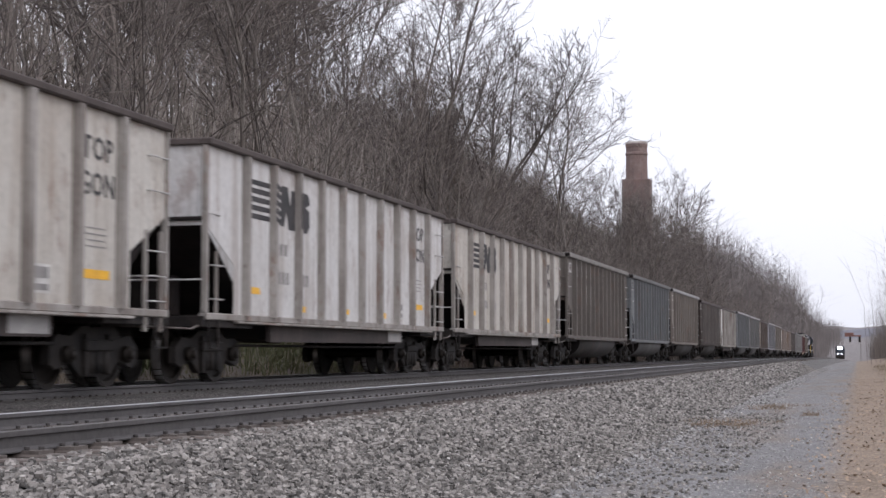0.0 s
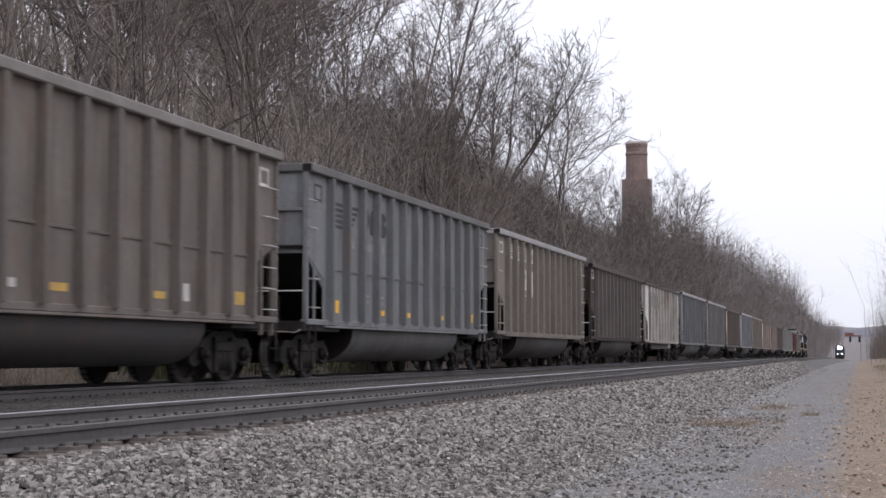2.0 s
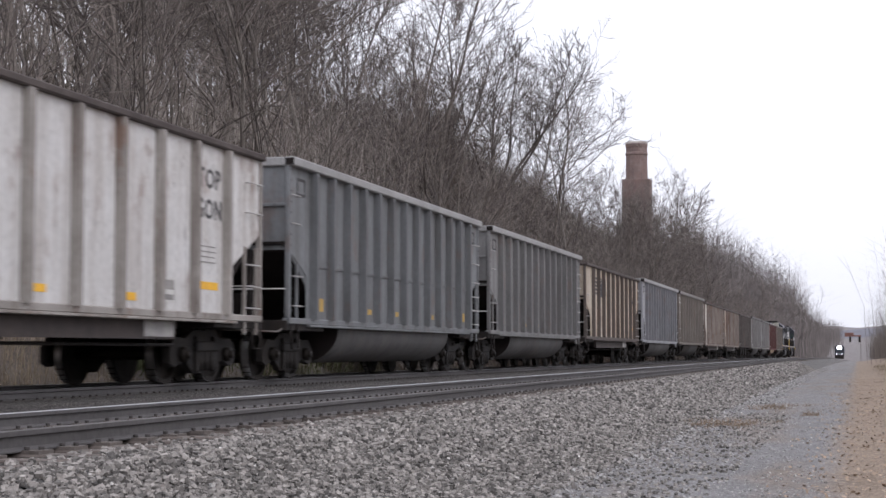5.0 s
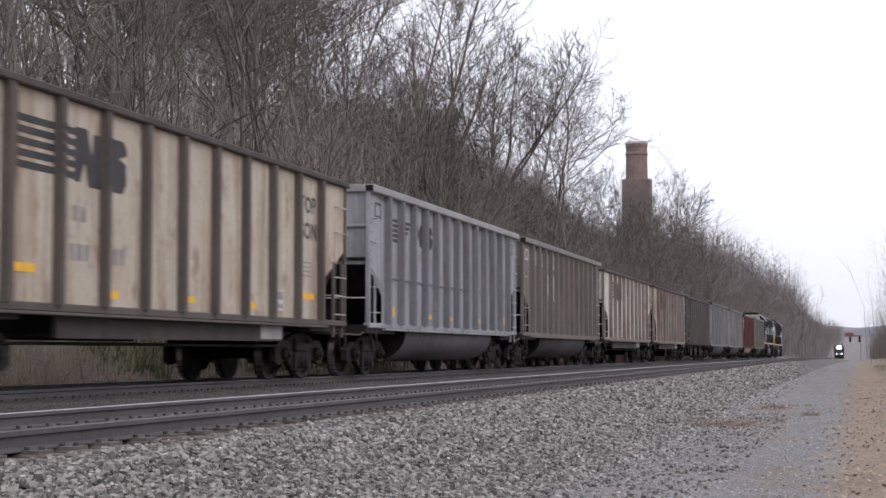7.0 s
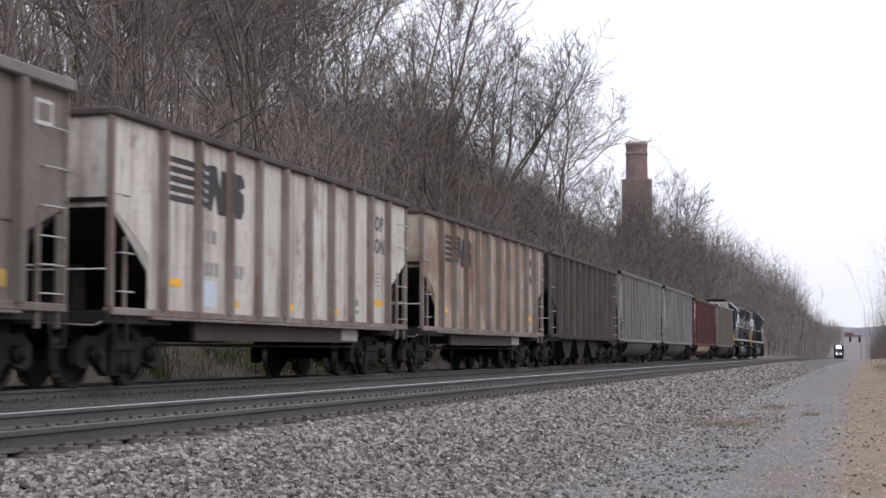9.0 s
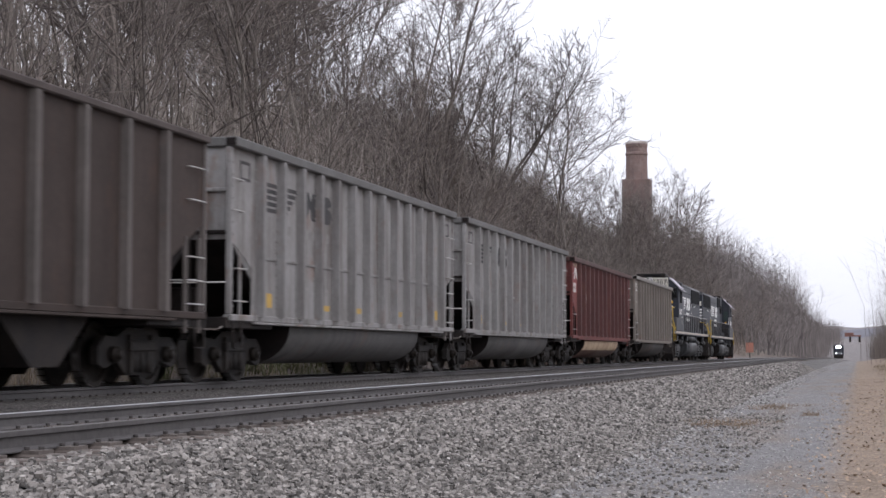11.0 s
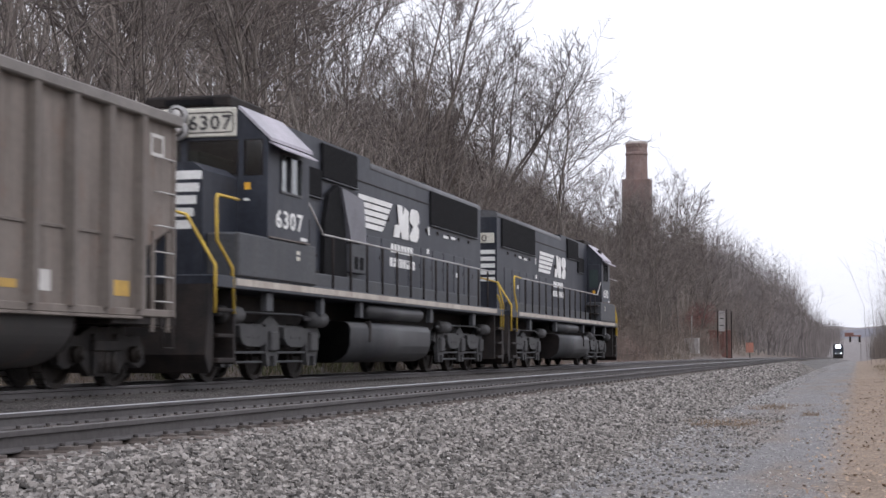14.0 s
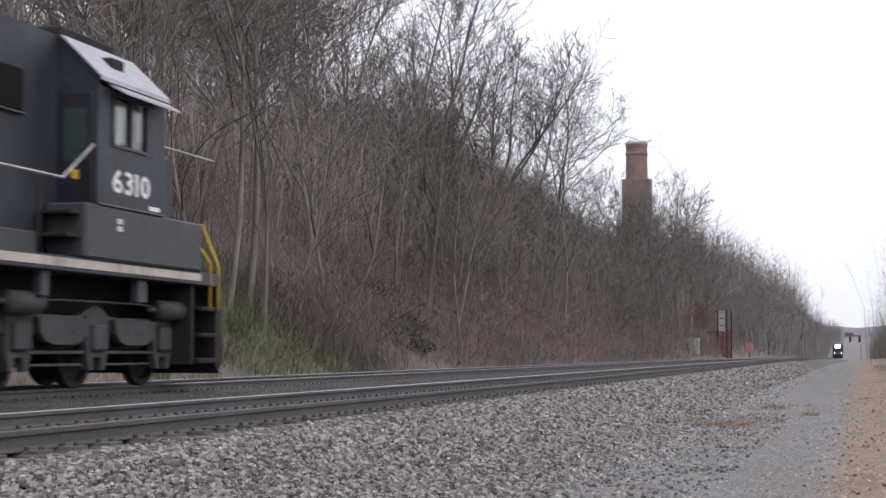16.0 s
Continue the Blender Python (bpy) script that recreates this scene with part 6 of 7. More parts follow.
def thicket(name, spots, mat, label, spread, stems, seed, radius=0.012, branch=2, arch=0.25, long=0.3, category="undergrowth"):
    """A tangle of stems with side twigs, joined into one mesh. spots: x, y, z, height."""
    rng = np.random.default_rng(seed)
    V, F = [], []
    k = 0
    ring = np.array([[math.cos(a), math.sin(a), 0] for a in (0, 2.094, 4.189)])
    for x, y, z, h in spots:
        for _ in range(stems):
            a = rng.random() * 6.283
            p0 = np.array([x + rng.normal() * spread * 0.35, y + rng.normal() * spread * 0.35, z - 0.1])
            bend = np.array([math.cos(a), math.sin(a), 0]) * rng.random() * spread
            L = h * rng.uniform(0.5, 1.1)
            droop = arch * rng.random()
            pts = [p0 + bend * t * t + np.array([rng.normal() * 0.02 * L, rng.normal() * 0.02 * L, L * (t - droop * t * t)]) for t in (0, 0.5, 1.0)]
            r = radius * rng.uniform(0.6, 1.3)
            V += [pts[0] + ring * r, pts[1] + ring * r * 0.65, pts[2][None]]
            F += [(k, k + 1, k + 4, k + 3), (k + 1, k + 2, k + 5, k + 4), (k + 2, k, k + 3, k + 5), (k + 3, k + 4, k + 6), (k + 4, k + 5, k + 6), (k + 5, k + 3, k + 6)]
            k += 7
            for b in range(branch):
                t = rng.uniform(0.25, 0.95)
                q = pts[0] + (pts[1] - pts[0]) * t * 2 if t < 0.5 else pts[1] + (pts[2] - pts[1]) * (t * 2 - 1)
                e = q + np.array([rng.normal() * long * L, rng.normal() * long * L, L * rng.uniform(0.02, 0.9) * long])
                V += [q + ring * r * 0.5, e[None]]
                F += [(k, k + 1, k + 3), (k + 1, k + 2, k + 3), (k + 2, k, k + 3)]
                k += 4
    me = bpy.data.meshes.new(name)
    me.from_pydata(np.concatenate(V).tolist(), [], F)
    me.materials.append(mat)
    return tagged(new(name, me), label, category, kind="stuff")


def build_woods():
    rng = random.Random(21)
    kinds = [make_tree(100 + i, rng.uniform(15, 18), BARK if i % 3 else BARK_PALE, "tall bare grey-brown deciduous tree on the bank", spread=rng.uniform(0.42, 0.62), lean=rng.uniform(-0.1, 0.2), first=rng.uniform(0.15, 0.35)) for i in range(9)]
    small = [make_tree(200 + i, rng.uniform(8, 11), BARK_PALE if i % 2 else BARK, "slender bare young tree on the bank", spread=0.5, levels=3, first=0.2, trunk_r=0.07) for i in range(4)]
    light = [make_tree(300 + i, rng.uniform(15, 17), BARK, "bare deciduous tree in the far woods", spread=0.55, levels=3, twig=0.03, first=0.15, many=1.2) for i in range(4)]
    used = set()

    def plant(src, x, s, turn, size):
        m = pose(x, s, land(x, s), 0, 0, turn)
        if src.name in used:
            o = copy_thing(src, m)
        else:
            used.add(src.name)
            o = src
            o.matrix_basis = m
        o.scale = (size, size, size)

    def skyline(s):
        """How tall the wood grows along the line."""
        return float(np.interp(s, [0, 55, 65, 90, 112, 118, 146, 156, 185, 196, 262, 290, 318, 350, 400, 500, 600, 850], [1.0, 1.0, 0.83, 0.75, 0.74, 0.6, 0.6, 0.72, 0.68, 0.42, 0.42, 0.40, 0.52, 0.95, 1.35, 1.35, 1.1, 0.9]))

    s = 27.0
    while s < 330:
        for row, (d0, d1) in enumerate(((15.8, 18.5), (18.5, 23), (23, 30), (30, 40))):
            if (row == 3 and s > 48) or (row in (1, 2) and rng.random() < 0.25) or (row == 2 and (s > 75 or rng.random() < 0.4)) or (row == 1 and s > 60 and rng.random() < 0.7) or (row < 2 and 60 < s < 113 and rng.random() < 0.55):
                continue
            src = rng.choice(kinds if rng.random() < 0.62 or row else small) if s < 150 else rng.choice(light + kinds[:1])
            x = -rng.uniform(d0, d1)
            size = rng.uniform(0.8, 1.08) * skyline(s) * (0.85 if row > 1 else 1.0)
            plant(src, x, s + rng.uniform(-1.5, 1.5), rng.uniform(0, 360), size)
        s += 4.4 if s < 150 else 7.0
    for _ in range(26):
        s = rng.uniform(32, 150)
        plant(rng.choice(small), -rng.uniform(15, 18), s, rng.uniform(0, 360), rng.uniform(0.6, 1.1) * skyline(s))
    # the great spreading tree that leans over the line, and pale trunks near the foot of the bank
    plant(vase_tree(412, 4.8, ((0.95, 0.1, 1.0), (0.72, -0.3, 1.0), (0.42, 0.3, 1.0), (0.12, -0.2, 0.95), (-0.2, 0.3, 0.85), (-0.5, -0.1, 0.75)), 11.5, "large dark bare tree fanning out over the tracks"), -20.3, 92, 0, 1.0)
    plant(vase_tree(416, 4.0, ((0.6, 0.2, 0.9), (0.25, -0.3, 1.0), (-0.15, 0.2, 1.0), (-0.5, -0.1, 0.8)), 11.0, "dark bare tree with long rising limbs"), -20.5, 80, 30, 1.0)
    for seed, x, s, turn, lean in ((415, -17.8, 97, 40, 0.1), (418, -21.0, 103, 200, -0.1), (421, -20.5, 74, 90, 0.06)):
        plant(make_tree(seed, 16.0, BARK, "bare spreading tree on the bank's edge", spread=0.66, lean=lean, first=0.25, trunk_r=0.16, many=1.05), x, s, turn, 0.95 if s == 97 else 0.82)
    for _ in range(46):
        s = rng.uniform(55, 118)
        plant(rng.choice(light), -rng.uniform(34, 58), s, rng.uniform(0, 360), rng.uniform(0.7, 0.95))
    pale = make_tree(431, 13.0, BARK_PALE, "slim pale-barked bare tree at the foot of the bank", spread=0.68, lean=0.12, first=0.38, trunk_r=0.115, many=0.8)
    for x, s, turn, size in ((-17.1, 44.5, 0, 1.0), (-17.1, 43.0, 10, 0.9), (-17.0, 52, 220, 0.55), (-16.2, 66, 80, 0.6)):
        plant(pale, x, s, turn, size)
    for k, src in enumerate(kinds + small + light):
        if src.name not in used:
            plant(src, -24.0 - k, 40.0 + 5 * k, 30 * k, 0.8)
    # a leaning tree beside the line, and young growth before the chimney
    plant(make_tree(447, 15.5, BARK, "leaning bare tree with a rounded crown beside the line", spread=0.75, lean=0.12, first=0.45, trunk_r=0.15, many=1.2), -16.3, 139, 150, 0.78)
    for x, s, turn, size in ((-19.6, 150, 20, 0.52), (-20.6, 160, 110, 0.55), (-22.0, 169, 200, 0.56), (-23.6, 181, 290, 0.6), (-24.0, 190, 60, 0.6)):
        plant(light[int(s) % 4], x, s, turn, size)
    # slender poles that fill the hillside behind
    spots = []
    for _ in range(2300):
        s = 26 + 300 * rng.random() ** 1.5
        d = rng.uniform(20.5, 58)
        spots.append((-d, s, land(-d, s), rng.uniform(5, 10) * (1.0 if s < 62 else 0.8)))
    for _ in range(3000):
        s = rng.uniform(75, 270)
        d = rng.uniform(20, 44)
        spots.append((-d, s, land(-d, s), rng.uniform(3.5, 7.0)))
    thicket("hillside_saplings", spots, POLES, "dense slender bare saplings covering the hillside", 3.2, 2, 31, radius=0.035, branch=8, arch=0.2, long=0.2, category="woods")
    spots = []
    for _ in range(1700):
        s = rng.uniform(104, 190)
        d = rng.uniform(21, 40)
        spots.append((-d, s, land(-d, s), rng.uniform(5.0, 8.2)))
    for _ in range(700):
        s = rng.uniform(100, 148)
        d = rng.uniform(24, 38)
        spots.append((-d, s, land(-d, s), rng.uniform(7.0, 10.0)))
    for _ in range(420):
        s = rng.uniform(146, 182)
        d = rng.uniform(27, 36)
        spots.append((-d, s, land(-d, s), rng.uniform(6.5, 9.0)))
    thicket("hillside_scrub", spots, SCRUB, "dense brown bare scrub on the hillside", 2.6, 3, 47, radius=0.03, branch=9, arch=0.3, long=0.24, category="woods")
    # far woods on both sides of the line
    spots = []
    for _ in range(2900):
        s = 255 + 595 * rng.random() ** 1.2
        x = -rng.uniform(15, 48)
        spots.append((x, s, land(x, s), rng.uniform(11, 18.5) * skyline(s)))
    for _ in range(420):
        s = rng.uniform(840, 1350)
        x = -rng.uniform(12, 60)
        spots.append((x, s, land(x, s), rng.uniform(12, 18)))
    thicket("far_woods", spots, FAR_WOOD, "brown-grey mass of bare woods along the line", 5, 4, 5, radius=0.10, branch=9, arch=0.1, long=0.17, category="woods")
    spots = []
    for _ in range(560):
        s = 105 + 680 * rng.random() ** 1.3
        x = 3.2 + 10 * rng.random() ** 1.5 + s * 0.004
        spots.append((x, s, land(x, s), rng.uniform(6, 12)))
    thicket("woods_beside_the_road", spots, SCRUB, "bare scrub woods beside the gravel road", 3, 6, 8, radius=0.022, branch=12, arch=0.3, long=0.2, category="woods")
    # undergrowth on the bank
    spots = []
    for _ in range(1900):
        s = 24 + 210 * rng.random() ** 1.4
        x = -rng.uniform(15.2 if s > 46 else 19.5, 25)
        clump = 0.5 + 1.1 * max(0.0, 0.5 + noise.noise((x * 0.3, s * 0.14, 5.0)))
        spots.append((x, s, land(x, s), rng.uniform(1.5, 3.6) * clump))
    thicket("bank_brush", spots, BRUSH, "tangled reddish-brown bare brush on the bank", 2.6, 7, 12, radius=0.018, branch=6, arch=0.8, long=0.34)
    spots = []
    while len(spots) < 1300:
        s = 45 + 95 * rng.random() ** 1.2
        x = -rng.uniform(14.3, 20)
        lump = 0.5 + noise.noise((x * 0.28, s * 0.12, 9.0)) * 1.3
        if lump > rng.random() * 0.7:
            spots.append((x, s, land(x, s), rng.uniform(0.8, 1.6) + 2.0 * max(0.0, lump - 0.3)))
    thicket("low_brambles", spots, BRUSH, "low arching brown brambles at the foot of the bank", 2.0, 6, 19, radius=0.013, branch=5, arch=1.0, long=0.45)
    spots = []
    for _ in range(640):
        s = rng.uniform(31, 50)
        x = -rng.uniform(14.6, 20.0)
        spots.append((x, s, land(x, s), rng.uniform(0.3, 1.3) * (1.0 if s < 45 else 0.6)))
    thicket("green_weeds", spots, WEEDS, "dull green weeds and vines at the foot of the bank", 0.7, 13, 13, radius=0.02, branch=2, arch=0.7)
    spots = []
    for _ in range(1100):
        s = 18 + 130 * rng.random() ** 1.2
        x = -rng.uniform(13.4, 15.2)
        spots.append((x, s, land(x, s), rng.uniform(0.3, 0.8)))
    for _ in range(260):
        s = rng.uniform(18, 36)
        x = -rng.uniform(14.0, 16.5)
        spots.append((x, s, land(x, s), rng.uniform(0.4, 1.1)))
    for _ in range(500):
        s = 34 + 110 * rng.random() ** 1.3
        x = rng.uniform(1.3, 3.2)
        spots.append((x, s, land(x, s), rng.uniform(0.15, 0.7)))
    thicket("dry_grass", spots, STRAW, "pale dry grass beside the far track", 0.5, 10, 14, radius=0.009, branch=0, arch=0.6)
    # lumpy mounds of red-brown briars along the foot of the bank
    spots = []
    lumps = [(-16.4, 61, 2.6, 2.1), (-15.9, 66, 2.4, 1.9), (-16.6, 71, 2.8, 2.0), (-15.8, 76, 2.3, 1.6), (-16.5, 81, 2.6, 2.0), (-15.7, 87, 2.4, 1.5), (-16.4, 93, 2.6, 1.7), (-15.7, 99, 2.4, 1.3),
             (-16.2, 106, 2.5, 1.5), (-15.9, 113, 2.4, 1.2), (-18.6, 64, 3.0, 2.6), (-18.8, 73, 3.0, 2.3), (-18.5, 83, 2.8, 2.2), (-16.8, 172, 3.4, 4.2), (-17.2, 178, 3.2, 3.6)]
    for cx, cs, r, h in lumps:
        for _ in range(int(36 * r)):
            a, u = rng.random() * 6.283, math.sqrt(rng.random())
            x, s = min(cx + r * u * math.cos(a), -14.5), cs + 1.5 * r * u * math.sin(a)
            spots.append((x, s, land(x, s) + h * (1 - u * u) * rng.uniform(0.35, 0.85), rng.uniform(0.5, 1.0)))
    thicket("briar_mound", spots, BRIAR, "lumpy mound of red-brown briars at the bank's foot", 1.3, 7, 23, radius=0.011, branch=4, arch=1.2, long=0.5)
    # brown vines hanging in a tree, and dark evergreen leaves painting a shaded hollow
    spots = []
    for cx, cs, z0, z1, r in ((-22.1, 82, 2.5, 14.5, 1.7), (-23.4, 83, 2.0, 9.0, 1.6), (-21.1, 84, 5.0, 13.0, 1.3), (-20.1, 88, 3.0, 9.5, 1.4)):
        for k in range(420):
            t = rng.random()
            w = r * (0.5 + 0.6 * math.sin(3.0 * t + cs))
            spots.append((cx + rng.gauss(0, 0.45) * w, cs + rng.gauss(0, 0.5) * w, z0 + (z1 - z0) * t, rng.uniform(0.7, 1.5)))
    thicket("hanging_vines", spots, BRUSH, "dark brown vines smothering a tree on the bank", 1.2, 7, 29, radius=0.013, branch=5, arch=1.4, long=0.5, category="vines")
    V, F = [], []
    # the low clumps stand for the shade inside a hollow in the brush
    for cx, cs, cz, r, n in ((-16.4, 57.0, 1.0, 1.1, 1500), (-16.9, 56.6, 0.7, 1.0, 1400), (-16.2, 58.2, 1.3, 0.9, 1300), (-15.6, 57.5, 0.5, 0.8, 900), (-16.8, 56.0, 2.5, 1.0, 500)):
        for _ in range(n):
            d = Vector((rng.gauss(0, 1), rng.gauss(0, 1), abs(rng.gauss(0, 0.8)))).normalized() * r * rng.uniform(0.55, 1.05)
            p = Vector((cx, cs, cz + sag(cs))) + Vector((d.x, d.y * 1.3, d.z * 0.75))
            u = Vector((rng.gauss(0, 1), rng.gauss(0, 1), rng.gauss(0, 0.5))).normalized() * rng.uniform(0.035, 0.07)
            w = u.orthogonal().normalized() * u.length * 0.6
            k = len(V)
            V += [tuple(p - u), tuple(p + w), tuple(p + u), tuple(p - w)]
            F.append((k, k + 1, k + 2, k + 3))
    me = bpy.data.meshes.new("evergreen_vines")
    me.from_pydata(V, [], F)
    me.materials.append(HOLLOW_LEAF)
    tagged(new("evergreen_vines", me), "near-black leaves painting a shaded hollow below evergreen vines", "vines", kind="stuff")
    # withered oak leaves that still hang on a small tree beside the trestle
    V, F = [], []
    for cx, cs, cz, r, n in ((-16.3, 178, 4.9, 1.6, 900), (-16.8, 177, 3.9, 1.3, 600), (-15.9, 180, 4.1, 1.1, 450)):
        for _ in range(n):
            d = Vector((rng.gauss(0, 1), rng.gauss(0, 1), rng.gauss(0, 1))).normalized() * r * rng.uniform(0.3, 1.1)
            p = Vector((cx, cs, cz)) + Vector((d.x, d.y, d.z * 0.8))
            u = Vector((rng.gauss(0, 1), rng.gauss(0, 1), rng.gauss(0, 0.6))).normalized() * rng.uniform(0.06, 0.13)
            w = u.orthogonal().normalized() * u.length * 0.5
            k = len(V)
            V += [tuple(p - u), tuple(p + w), tuple(p + u), tuple(p - w)]
            F.append((k, k + 1, k + 2, k + 3))
    me = bpy.data.meshes.new("withered_leaves")
    me.from_pydata(V, [], F)
    me.materials.append(OAK_LEAF)
    tagged(new("withered_leaves", me), "dull red withered leaves on a small tree", "leaves", kind="stuff")
    plant(small[0], -16.4, 178.5, 40, 0.65)
    # flattened dead weeds on the ballast and the road
    spots = []
    for cx, cs, rx, rs, n in ((-2.3, 28.7, 0.9, 1.6, 70), (-4.1, 20.6, 0.45, 0.8, 60), (-1.9, 38, 0.5, 2.5, 30), (-0.9, 33, 0.25, 1.5, 12)):
        for _ in range(n):
            x, s = cx + rng.gauss(0, 0.45) * rx, cs + rng.gauss(0, 0.45) * rs
            spots.append((x, s, land(x, s) + 0.09, rng.uniform(0.06, 0.16)))
    thicket("dead_weeds", spots, DEAD_WEED, "flattened brown dead weeds on the gravel", 0.22, 12, 37, radius=0.0075, branch=1, arch=1.0, long=0.6)


build_woods()

# ---- brick chimney on the hill ----
BRICK = material("weathered_red_brick", (0.205, 0.142, 0.127), (0.165, 0.12, 0.11), 0.7, 0.95, blotch=(0.25, 0.20, 0.185), blotch_amount=0.45, vary=0.25, streak=(0.12, 0.085, 0.078), streak_amount=0.35)
MORTAR_CAP = material("pale_chimney_cap", (0.55, 0.50, 0.47), (0.42, 0.37, 0.34), 1.5, 0.9)


def lathe(profile, sides=28, y_scale=1.0):
    vs = [(r * math.cos(2 * math.pi * k / sides), r * math.sin(2 * math.pi * k / sides), z) for r, z in profile for k in range(sides)]
    fs = [(j * sides + k, j * sides + (k + 1) % sides, (j + 1) * sides + (k + 1) % sides, (j + 1) * sides + k) for j in range(len(profile) - 1) for k in range(sides)]
    return Shape().add(vs, fs)


def build_chimney():
    x, s = -30.2, 232.0
    ch = tagged(new("brick_chimney"), "old round red brick chimney with a pale cap", "chimney")
    ch.matrix_basis = pose(x, s, 0)
    part("shaft", lathe([(1.78, 4), (1.62, 22), (1.50, 29.5), (1.56, 29.6), (1.58, 30.1), (1.35, 30.1), (1.35, 26)]), BRICK, ch)
    part("cap", lathe([(1.59, 30.08), (1.60, 30.3), (1.5, 30.4), (1.2, 30.4), (1.2, 29.9)]), MORTAR_CAP, ch, "thin pale crumbling cap")
    part("brick_band", lathe([(1.52, 28.9), (1.62, 28.75), (1.62, 28.55), (1.53, 28.45)]), BRICK, ch)
    part("base_tower", Shape().box(-1.8, 2.1, -2.4, 0.6, 2, 24.85, 0.1).box(-1.82, 2.13, -2.43, 0.62, 24.6, 24.9, 0.04), BRICK, ch, "square brick tower against the stack")


build_chimney()


# ---- cabinets and old posts beside the far track ----
ORANGE = material("faded_orange_paint", (0.44, 0.19, 0.135), (0.36, 0.16, 0.12), 2.0, 0.8)
CABINET = material("pale_grey_cabinet_paint", (0.42, 0.40, 0.38), (0.33, 0.31, 0.30), 1.0, 0.8)
WOOD_RED = material("red_brown_timber", (0.22, 0.105, 0.085), (0.15, 0.08, 0.068), 1.0, 0.9)


def build_trackside():
    b = tagged(new("timber_trestle"), "red-brown timber trestle with a tall pale board", "trestle")
    x, s = -15.0, 188.0
    z = land(x, s)
    b.matrix_basis = pose(x, s, z)
    for px, lean in ((-1.3, 0.15), (-0.6, 0.05), (0.2, 0.0), (0.9, -0.1)):
        part("leg", outline(Shape().extrude([(px - 0.14, -0.3), (px + 0.14, -0.3), (px + 0.14 + lean, 3.0), (px - 0.14 + lean, 3.0)], -0.15, 0.15, "y"), "leg", WOOD_RED), WOOD_RED, b)
        part("leg", outline(Shape().extrude([(px - 0.14, -0.3), (px + 0.14, -0.3), (px + 0.14 + lean, 2.8), (px - 0.14 + lean, 2.8)], 2.2, 2.5, "y"), "leg", WOOD_RED), WOOD_RED, b)
    for zz in (1.2, 2.8):
        part("beam", Shape().box(-1.5, 1.2, -0.2, 0.0, zz, zz + 0.24, 0.02), WOOD_RED, b)
    part("wall", Shape().box(-1.2, 1.0, 2.6, 2.8, -0.3, 2.6, 0.02), WOOD_RED, b)
    board = part("sign_board", Shape().box(-0.28, 0.42, -0.26, -0.20, 2.9, 5.2, 0.02), CABINET, b, "tall pale board")
    for zz in (3.5, 4.3):
        part("sign_bar", Shape().box(-0.12, 0.26, -0.268, -0.262, zz, zz + 0.12), STEEL_DARK, board)
    for px in (-0.38, 0.62, 1.15):
        part("post", Shape().box(px - 0.06, px + 0.06, -0.34, -0.22, -0.3, 5.4 if px < 0.9 else 5.2), STEEL_DARK, b)
    c = tagged(new("signal_cabinet"), "pale grey trackside cabinet with a mast", "cabinet")
    x, s = -15.6, 160.0
    c.matrix_basis = pose(x, s, land(x, s))
    part("body", Shape().box(-0.7, 0.7, -0.4, 0.4, 0, 1.5, 0.04), CABINET, c)
    part("mast", Shape().tube([(0.0, 0, 1.4), (0.0, 0, 3.6)], 0.04, 6), CABINET, c)
    o = tagged(new("orange_marker"), "faded orange marker board on a post", "sign")
    x, s = -14.0, 222.0
    o.matrix_basis = pose(x, s, land(x, s))
    part("post", Shape().box(-0.05, 0.05, -0.04, 0.04, -0.2, 1.6), STEEL_DARK, o)
    part("board", Shape().box(-0.5, 0.5, -0.07, -0.04, 1.1, 2.4, 0.02), ORANGE, o)


build_trackside()


# ---- signal cantilever, far down the line ----
def build_signal():
    g = tagged(new("cantilever_signal"), "dark railway signal cantilever with hanging heads", "signal")
    s = 600.0
    g.matrix_basis = pose(0.9, s, sag(s) - 0.6)
    part("mast", Shape().box(-0.1, 0.1, -0.1, 0.1, 0, 9.4, 0.03), HANDLE_GREY, g)
    part("arm", Shape().box(-5.5, 0.15, -0.12, 0.12, 8.9, 9.4, 0.03).box(-5.5, -2.4, -0.2, 0.2, 9.4, 10.3, 0.02), WOOD_RED, g)
    for x in (-3.6, -0.4):
        part("signal_head", Shape().box(x - 0.35, x + 0.35, -0.35, -0.15, 6.9, 8.9, 0.06), STEEL_DARK, g)


build_signal()


# ---- oncoming train, far off on the near track ----
LAMP = glow("headlight_glow", (1.0, 0.98, 0.95), 30.0)


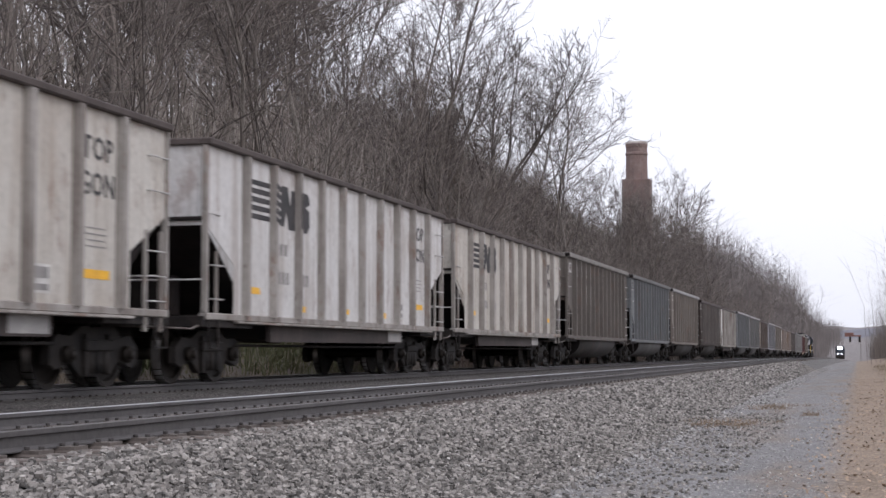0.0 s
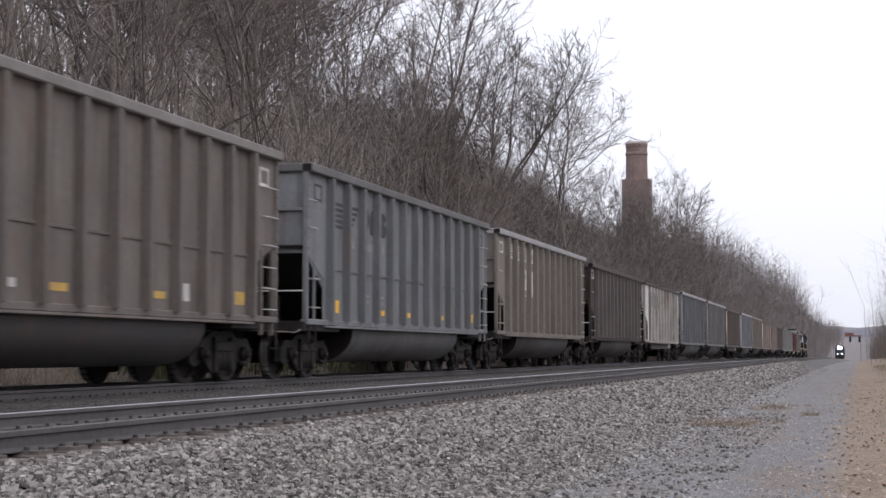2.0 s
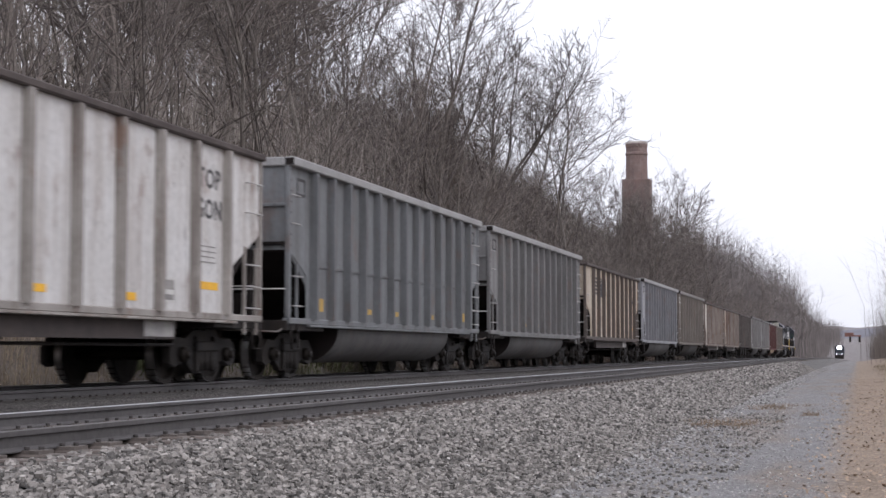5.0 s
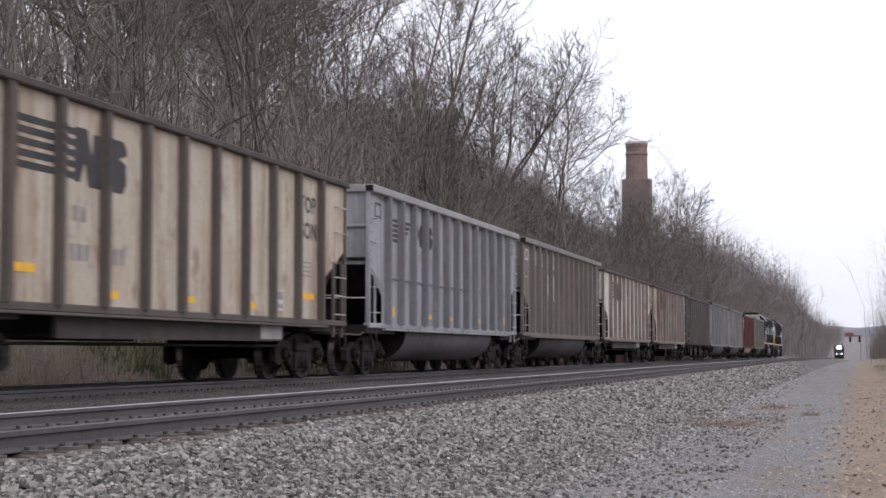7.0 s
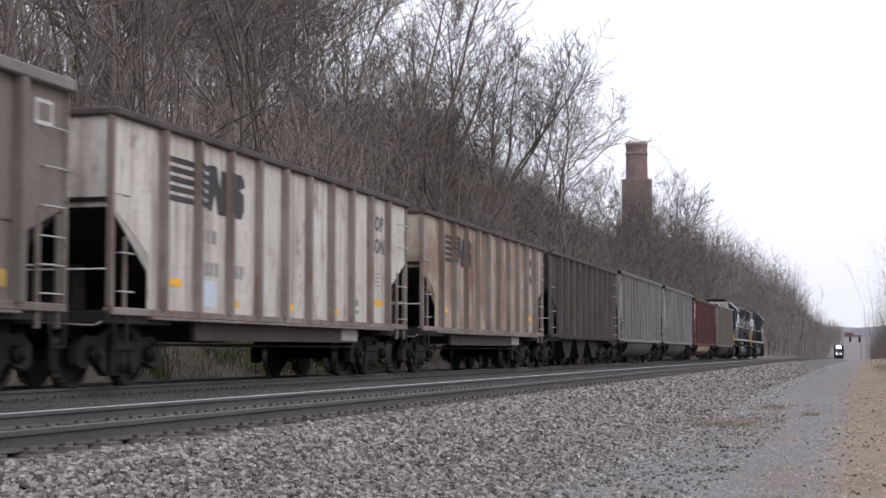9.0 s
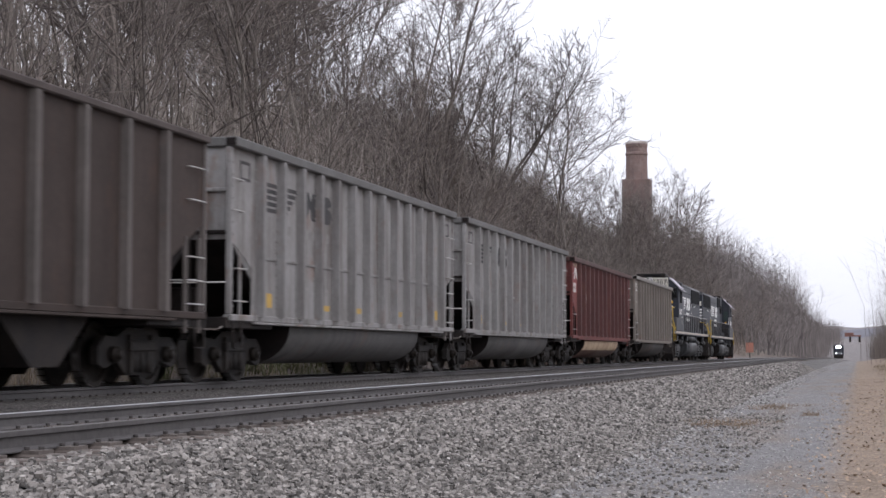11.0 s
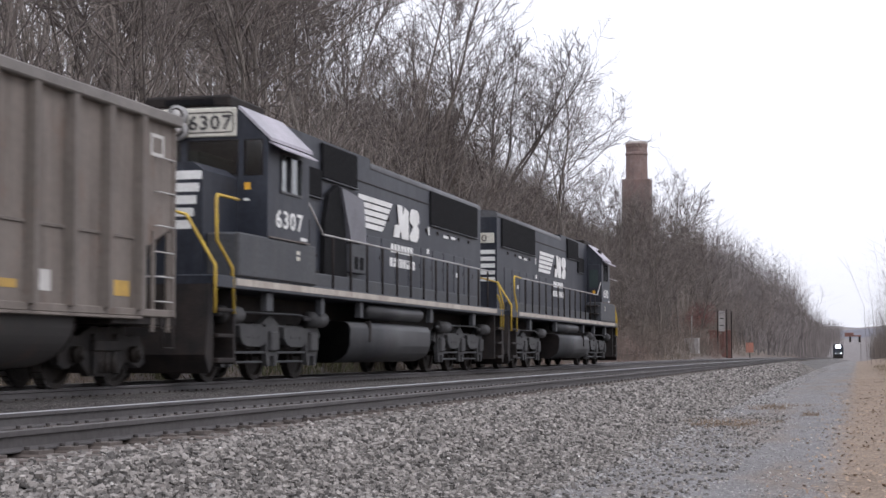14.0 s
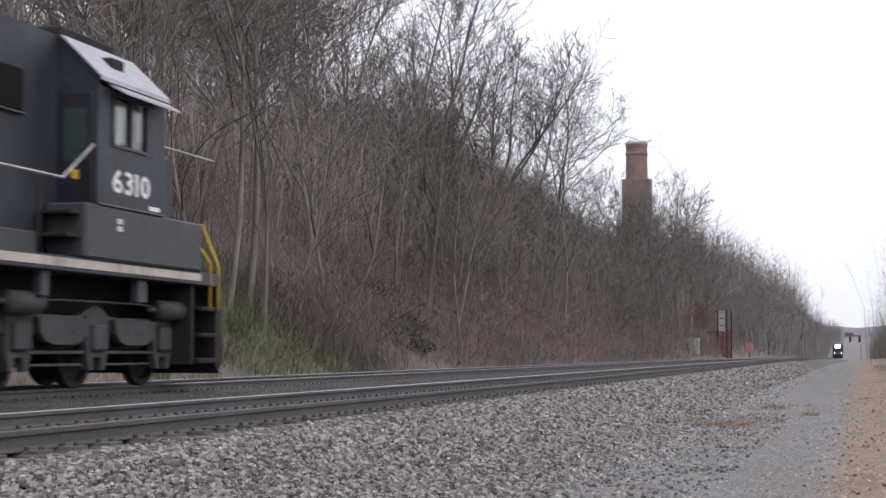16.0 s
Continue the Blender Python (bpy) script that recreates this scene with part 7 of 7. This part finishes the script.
def oncoming_engine():
    e = tagged(new("oncoming_locomotive"), "distant dark locomotive with bright headlights", "locomotive")
    part("cab", flip_fix(Shape().extrude([(-1.5, 1.3), (1.5, 1.3), (1.5, 4.0), (0.8, 4.5), (-0.8, 4.5), (-1.5, 4.0)], 2.4, 16, "y").mesh("cab", LOCO_BLACK)), LOCO_BLACK, e)
    part("nose", flip_fix(Shape().extrude([(-1.3, 1.3), (1.3, 1.3), (1.3, 2.7), (0.9, 3.0), (-0.9, 3.0), (-1.3, 2.7)], 0.3, 2.4, "y").mesh("nose", LOCO_BLACK)), LOCO_BLACK, e)
    part("pilot", Shape().box(-1.45, 1.45, 0, 0.5, 0.2, 1.4, 0.05), STEEL_DARK, e)
    # discs larger than the lamps: the glare is put into their size
    for dx, z in ((-0.3, 3.75), (0.3, 3.75)):
        part("headlight", Shape().tube([(dx, 2.4, z), (dx, 2.25, z)], 0.42, 14), LAMP, e, "bright headlight disc, oversized to paint its glare")
    for dx in (-0.85, 0.85):
        part("ditch_light", Shape().tube([(dx, 0.0, 1.75), (dx, -0.1, 1.75)], 0.09, 12), LAMP, e, "bright ditch light")
    part("underframe", Shape().box(-1.3, 1.3, 0.5, 16, 0.35, 1.3, 0.05), STEEL_DARK, e)
    return e


ONCOMING = oncoming_engine()


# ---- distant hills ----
# the blue-grey paints the air's haze over the hills
HAZE_HILL = material("haze_blue_hill_woods", (0.17, 0.17, 0.20), (0.14, 0.14, 0.16), 0.01, 1.0, bump=0)


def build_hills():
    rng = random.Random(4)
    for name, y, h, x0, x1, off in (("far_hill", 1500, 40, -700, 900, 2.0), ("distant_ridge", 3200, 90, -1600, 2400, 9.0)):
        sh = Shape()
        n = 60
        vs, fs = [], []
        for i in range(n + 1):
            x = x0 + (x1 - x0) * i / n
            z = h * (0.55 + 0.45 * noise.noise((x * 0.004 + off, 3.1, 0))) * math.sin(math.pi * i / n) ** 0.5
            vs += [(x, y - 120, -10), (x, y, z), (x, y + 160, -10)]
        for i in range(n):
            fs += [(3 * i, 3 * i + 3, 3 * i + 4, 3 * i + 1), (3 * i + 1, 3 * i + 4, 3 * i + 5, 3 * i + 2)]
        tagged(part(name, sh.add(vs, fs, True), HAZE_HILL), "wooded hill in the distance, haze painted blue-grey", "hill", kind="structure")


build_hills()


# ---- movement ----
def motions():
    def run(thing, x, s0, speed, z=0.0):
        rows = []
        for t in range(0, 17, 2):
            s = s0 - speed * t
            rows.append((float(t), pose(x, s, sag(s))))
        walk(thing, rows)
    for k, car in enumerate(CARS):
        run(car, TRAIN_TRACK, LEAD + k * PITCH + SLACK[k], SPEED)
    first = LEAD + (len(CARS) - 0.5) * PITCH + 11.3
    for k, loco in enumerate(LOCOS):
        run(loco, TRAIN_TRACK, first + (0.25, 22.0)[k], SPEED)
    run(ONCOMING, NEAR_TRACK, 560.0, 4.0)


motions()
